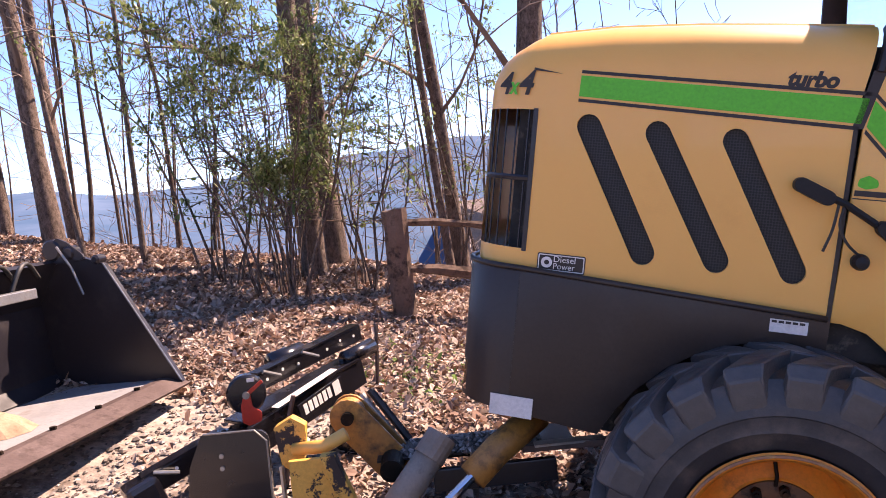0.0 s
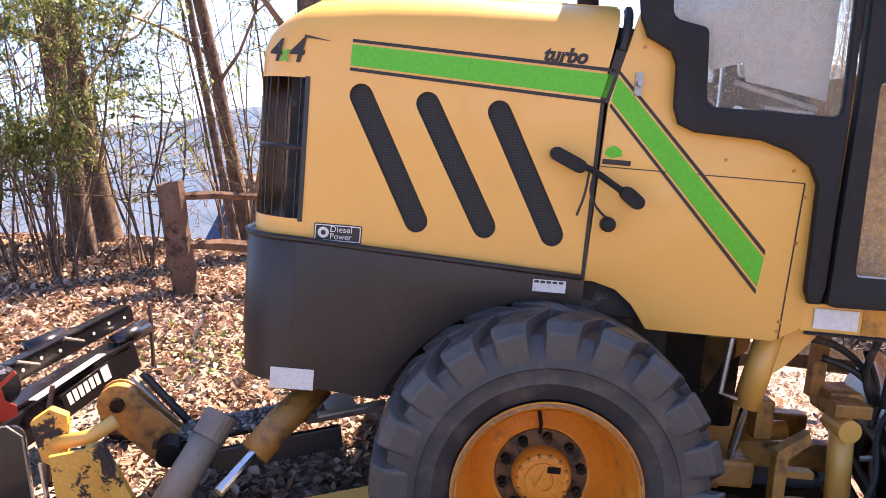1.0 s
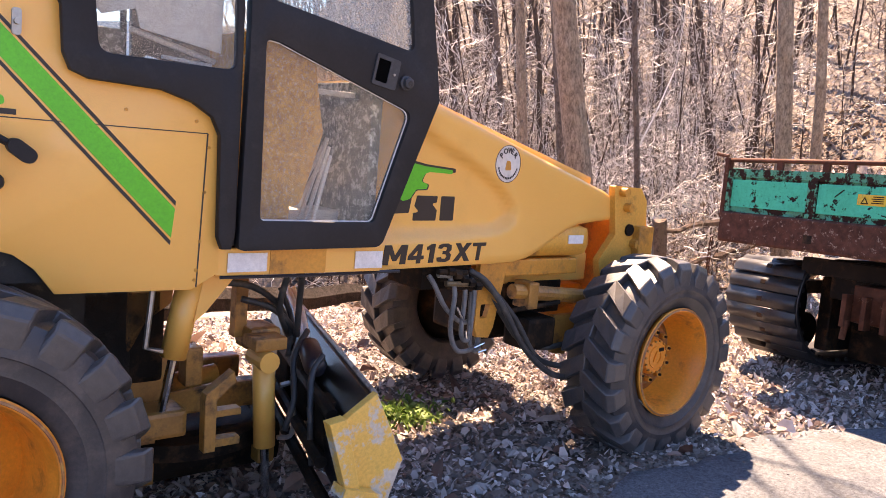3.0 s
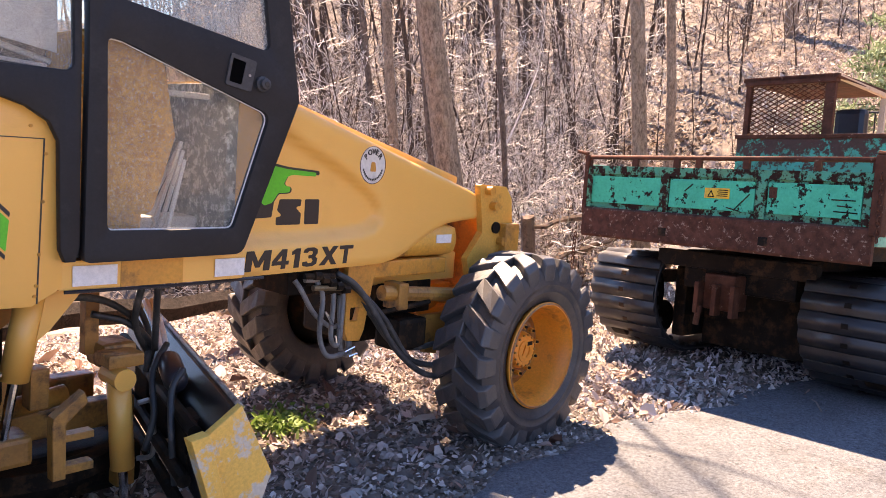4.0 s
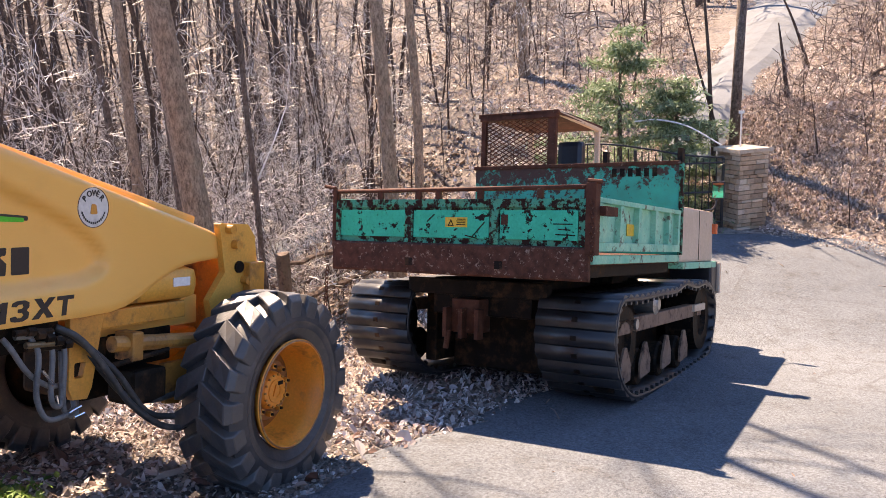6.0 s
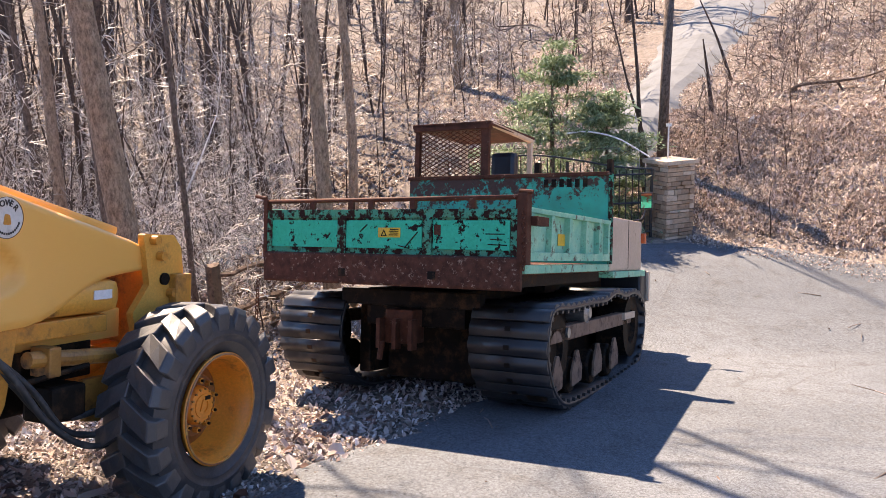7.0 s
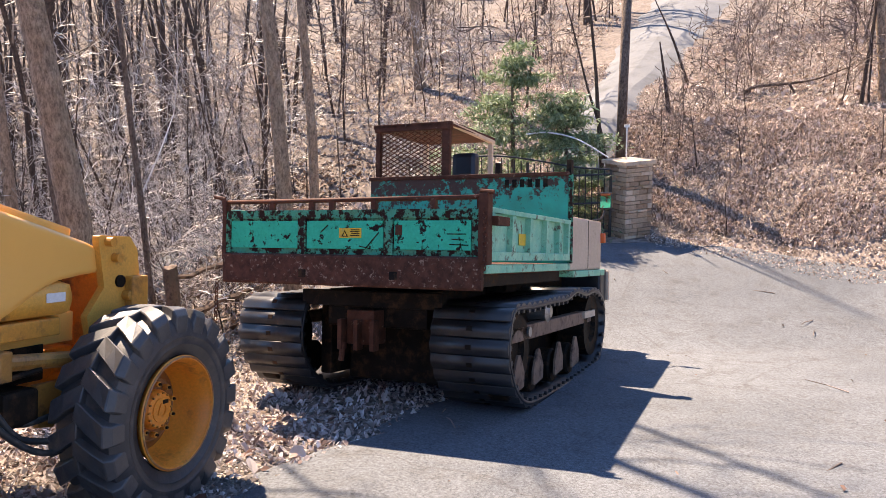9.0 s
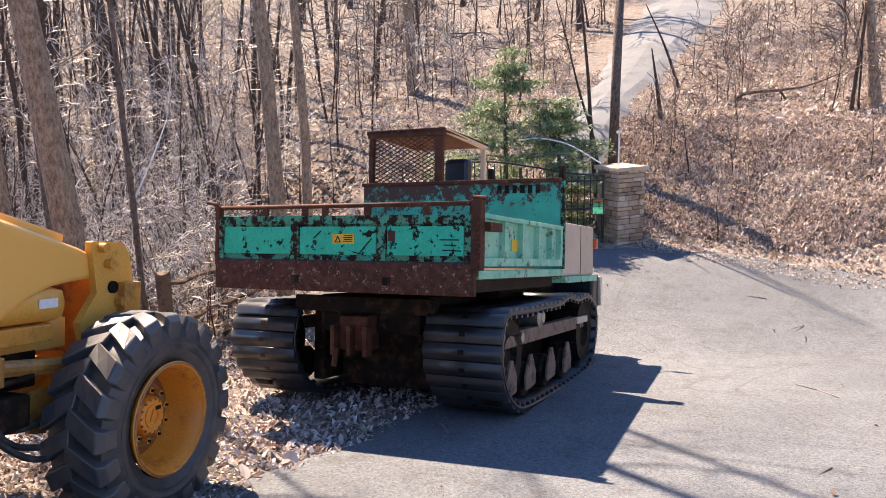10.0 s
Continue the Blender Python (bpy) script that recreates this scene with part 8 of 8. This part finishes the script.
part("plate_edge", tb([(0.1, -0.014, 0.002), (0.32, -0.014, 0.002), (0.37, -0.014, -0.05), (0.38, -0.014, -0.5)], 0.005, 6), STEEL, endp)
for z in (-0.1, -0.155):
    part("plate_bolt", tb([(0.17, -0.02, z), (0.17, 0.0, z)], 0.011, 8), STEEL, endp)
disc = part("guide_disc", lathe(bmesh.new(), [(0.0, -0.03), (0.085, -0.03), (0.095, -0.02), (0.095, 0.03), (0.0, 0.03)], 32), RAKE_BLACK, rake, "black disc with a red lever")
disc.matrix_basis = Matrix.Translation((-1.03, 3.75, 1.005)) @ pose(0, 0, 0, 0, 0, 12)
part("lever", sl(rounded([(-0.012, 0.0), (0.02, 0.005), (0.025, -0.06), (0.065, -0.09), (0.06, -0.135), (0.0, -0.15), (-0.03, -0.13), (-0.03, -0.05)], 0.012), -0.045, -0.033, bev=0.003), RED_PAINT, disc, "red lever")
part("lever_arm", sl([(0.0, 0.012), (0.012, -0.004), (0.085, 0.05), (0.078, 0.065)], -0.042, -0.033), RED_PAINT, disc)
part("disc_nut", tb([(0, -0.055, 0), (0, -0.03, 0)], 0.018, 10), STEEL, disc)
part("disc_label", bx(0.01, 0.045, -0.034, -0.03, 0.06, 0.078), WHITE_LABEL, disc)
part("prop_rod", tb([(-0.75, 3.5, 1.03), (-0.79, 3.5, 0.9), (-0.83, 3.5, 0.6)], 0.012, 6), EDGE_STEEL, rake, "rusty upright rod")
part("prop_rod", tb([(-0.44, 4.55, 1.16), (-0.47, 4.55, 0.8)], 0.012, 6), EDGE_STEEL, rake)
for y, x in ((3.7, -1.15), (4.4, -0.62)):
    part("gauge_wheel", lathe(bmesh.new(), [(0.0, -0.04), (0.12, -0.04), (0.14, -0.02), (0.14, 0.02), (0.12, 0.04), (0.0, 0.04)], 24, c=(x, y, float(height(x, y)) + 0.14)), RAKE_BLACK, rake)
    part("wheel_stem", tb([(x, y, float(height(x, y)) + 0.14), (x, y, 0.85)], 0.03, 8), RAKE_BLACK, rake)
part("skid", bx(-1.2, -0.82, 3.33, 3.37, 0.34, 0.5, 0.01), RAKE_BLACK, rake)

# yellow ripper on the grader's tail
rip = thing("rear_ripper", Matrix.Identity(4), "yellow ripper linkage with worn plates behind the grader", "implement")
part("upright_plate", sl(rounded([(-0.82, 0.93), (-0.74, 0.97), (-0.68, 0.93), (-0.70, 0.78), (-0.74, 0.72), (-0.80, 0.76)], 0.012), 3.34, 3.40, bev=0.004), CHIPPED, rip)
part("cross_bar", tb([(-0.74, 3.33, 0.83), (-0.6, 3.3, 0.84), (-0.5, 3.3, 0.885)], 0.03, 10), YELLOW, rip, smooth=True)
part("slant_leg", sl([(-0.60, 0.84), (-0.54, 0.84), (-0.38, 0.36), (-0.46, 0.36)], 3.16, 3.22, bev=0.004), CHIPPED, rip)
part("web_plate", sl([(-0.74, 0.82), (-0.56, 0.82), (-0.46, 0.4), (-0.74, 0.36)], 3.2, 3.23, bev=0.003), CHIPPED, rip, "rust-streaked yellow plate")
for k in range(7):
    part("spring_coil", lathe(bmesh.new(), [(0.016, 0), (0.022, 0.004), (0.016, 0.008)], 12), GREASE, rip).matrix_basis = Matrix.Translation((-0.76, 3.28, 0.5 + 0.03 * k)) @ pose(0, 0, 0, 90, 0, 0)
part("spring_rod", tb([(-0.79, 3.28, 0.78), (-0.79, 3.28, 0.5)], 0.012, 6), STEEL, rip)
part("link_ring", lathe(bmesh.new(), [(0.03, -0.03), (0.075, -0.03), (0.08, 0.0), (0.075, 0.03), (0.03, 0.03), (0.03, -0.03)], 28, c=(-0.52, 3.6, 0.89)), GRIMY, rip)
for dy in (-0.05, 0.05):
    part("link_plate", sl(pill((-0.52, 0.89), (-0.34, 0.66), 0.085), 3.58 + dy, 3.60 + dy, bev=0.004), GRIMY, rip)
part("link_pin", tb([(-0.52, 3.5, 0.89), (-0.52, 3.7, 0.89)], 0.03, 12), GREASE, rip)
part("stay", tb([(-0.47, 3.7, 0.95), (-0.3, 3.68, 0.7)], 0.02, 8), STEEL, rip)
part("stay", tb([(-0.43, 3.75, 0.96), (-0.26, 3.72, 0.7)], 0.02, 8), BLACK_PAINT, rip)
part("clevis", lathe(bmesh.new(), [(0.0, -0.07), (0.05, -0.07), (0.055, 0.07), (0.0, 0.07)], 20, c=(-0.33, 3.42, 0.68)), GREASE, rip)
cy = part("ripper_cylinder", tb([(-0.36, 3.2, 0.52), (-0.12, 3.32, 0.78)], 0.065, 18), DULL_BEIGE, rip, "rust-stained hydraulic cylinder", True)
part("cylinder_end", tb([(-0.16, 3.3, 0.74), (-0.09, 3.34, 0.82)], 0.07, 18), DULL_BEIGE, cy)
part("tow_arm", tb([(0.02, 3.15, 0.69), (0.14, 3.2, 0.78), (0.33, 3.3, 0.88)], 0.065, 12), GRIMY, rip, "oily yellow arm", True)
part("arm_rod", tb([(-0.13, 3.0, 0.62), (0.03, 3.12, 0.71)], 0.022, 10), CHROME, rip)
part("tail_beam", bx(-0.4, 0.5, 3.68, 3.74, 0.6, 0.70, 0.006), BLACK_PAINT, rip, "black gravel-strewn beam")
part("tail_beam", sl([(-0.4, 0.70), (0.5, 0.70), (0.5, 0.69), (-0.4, 0.69)], 3.45, 3.7), BLACK_PAINT, rip)
part("tail_beam", bx(-0.15, 0.4, 3.36, 3.4, 0.56, 0.66, 0.006), BLACK_PAINT, rip)
part("drawbar", bx(-0.4, 0.55, -0.06, 0.06, -0.1, 0.1, 0.01, m=Matrix.Translation((0.0, 3.02, 0.40)) @ pose(0, 0, 0, 0, -5, -16)), YELLOW, rip)
part("flat_bar", beam((0.25, 3.3, 0.74), (0.62, 3.25, 0.75), 0.03, 0.05, "bar", EDGE_STEEL, rip)[0].data and bx(0.3, 0.6, 3.24, 3.3, 0.755, 0.765), STEEL, rip)
rng = np.random.default_rng(77)
n = 420
p = np.c_[rng.uniform(-0.3, 0.35, n), rng.uniform(3.42, 3.68, n)]
s = rng.uniform(0.008, 0.022, n)
oct_ = np.array([(1, 0, 0), (0, 1, 0), (-1, 0, 0), (0, -1, 0), (0, 0, 0.8), (0, 0, -0.8)])
V = oct_[None] * rng.uniform(0.6, 1.2, (n, 6, 3)) * s[:, None, None] + np.c_[p, 0.70 + s * 0.4][:, None]
tri = np.array([(0, 1, 4), (1, 2, 4), (2, 3, 4), (3, 0, 4), (1, 0, 5), (2, 1, 5), (3, 2, 5), (0, 3, 5)])
tagged(write("gravel", V.reshape(-1, 3), (tri[None] + (np.arange(n) * 6)[:, None, None]).reshape(-1, 3), STONES), "grey gravel lying on the black beam", "gravel", kind="stuff")
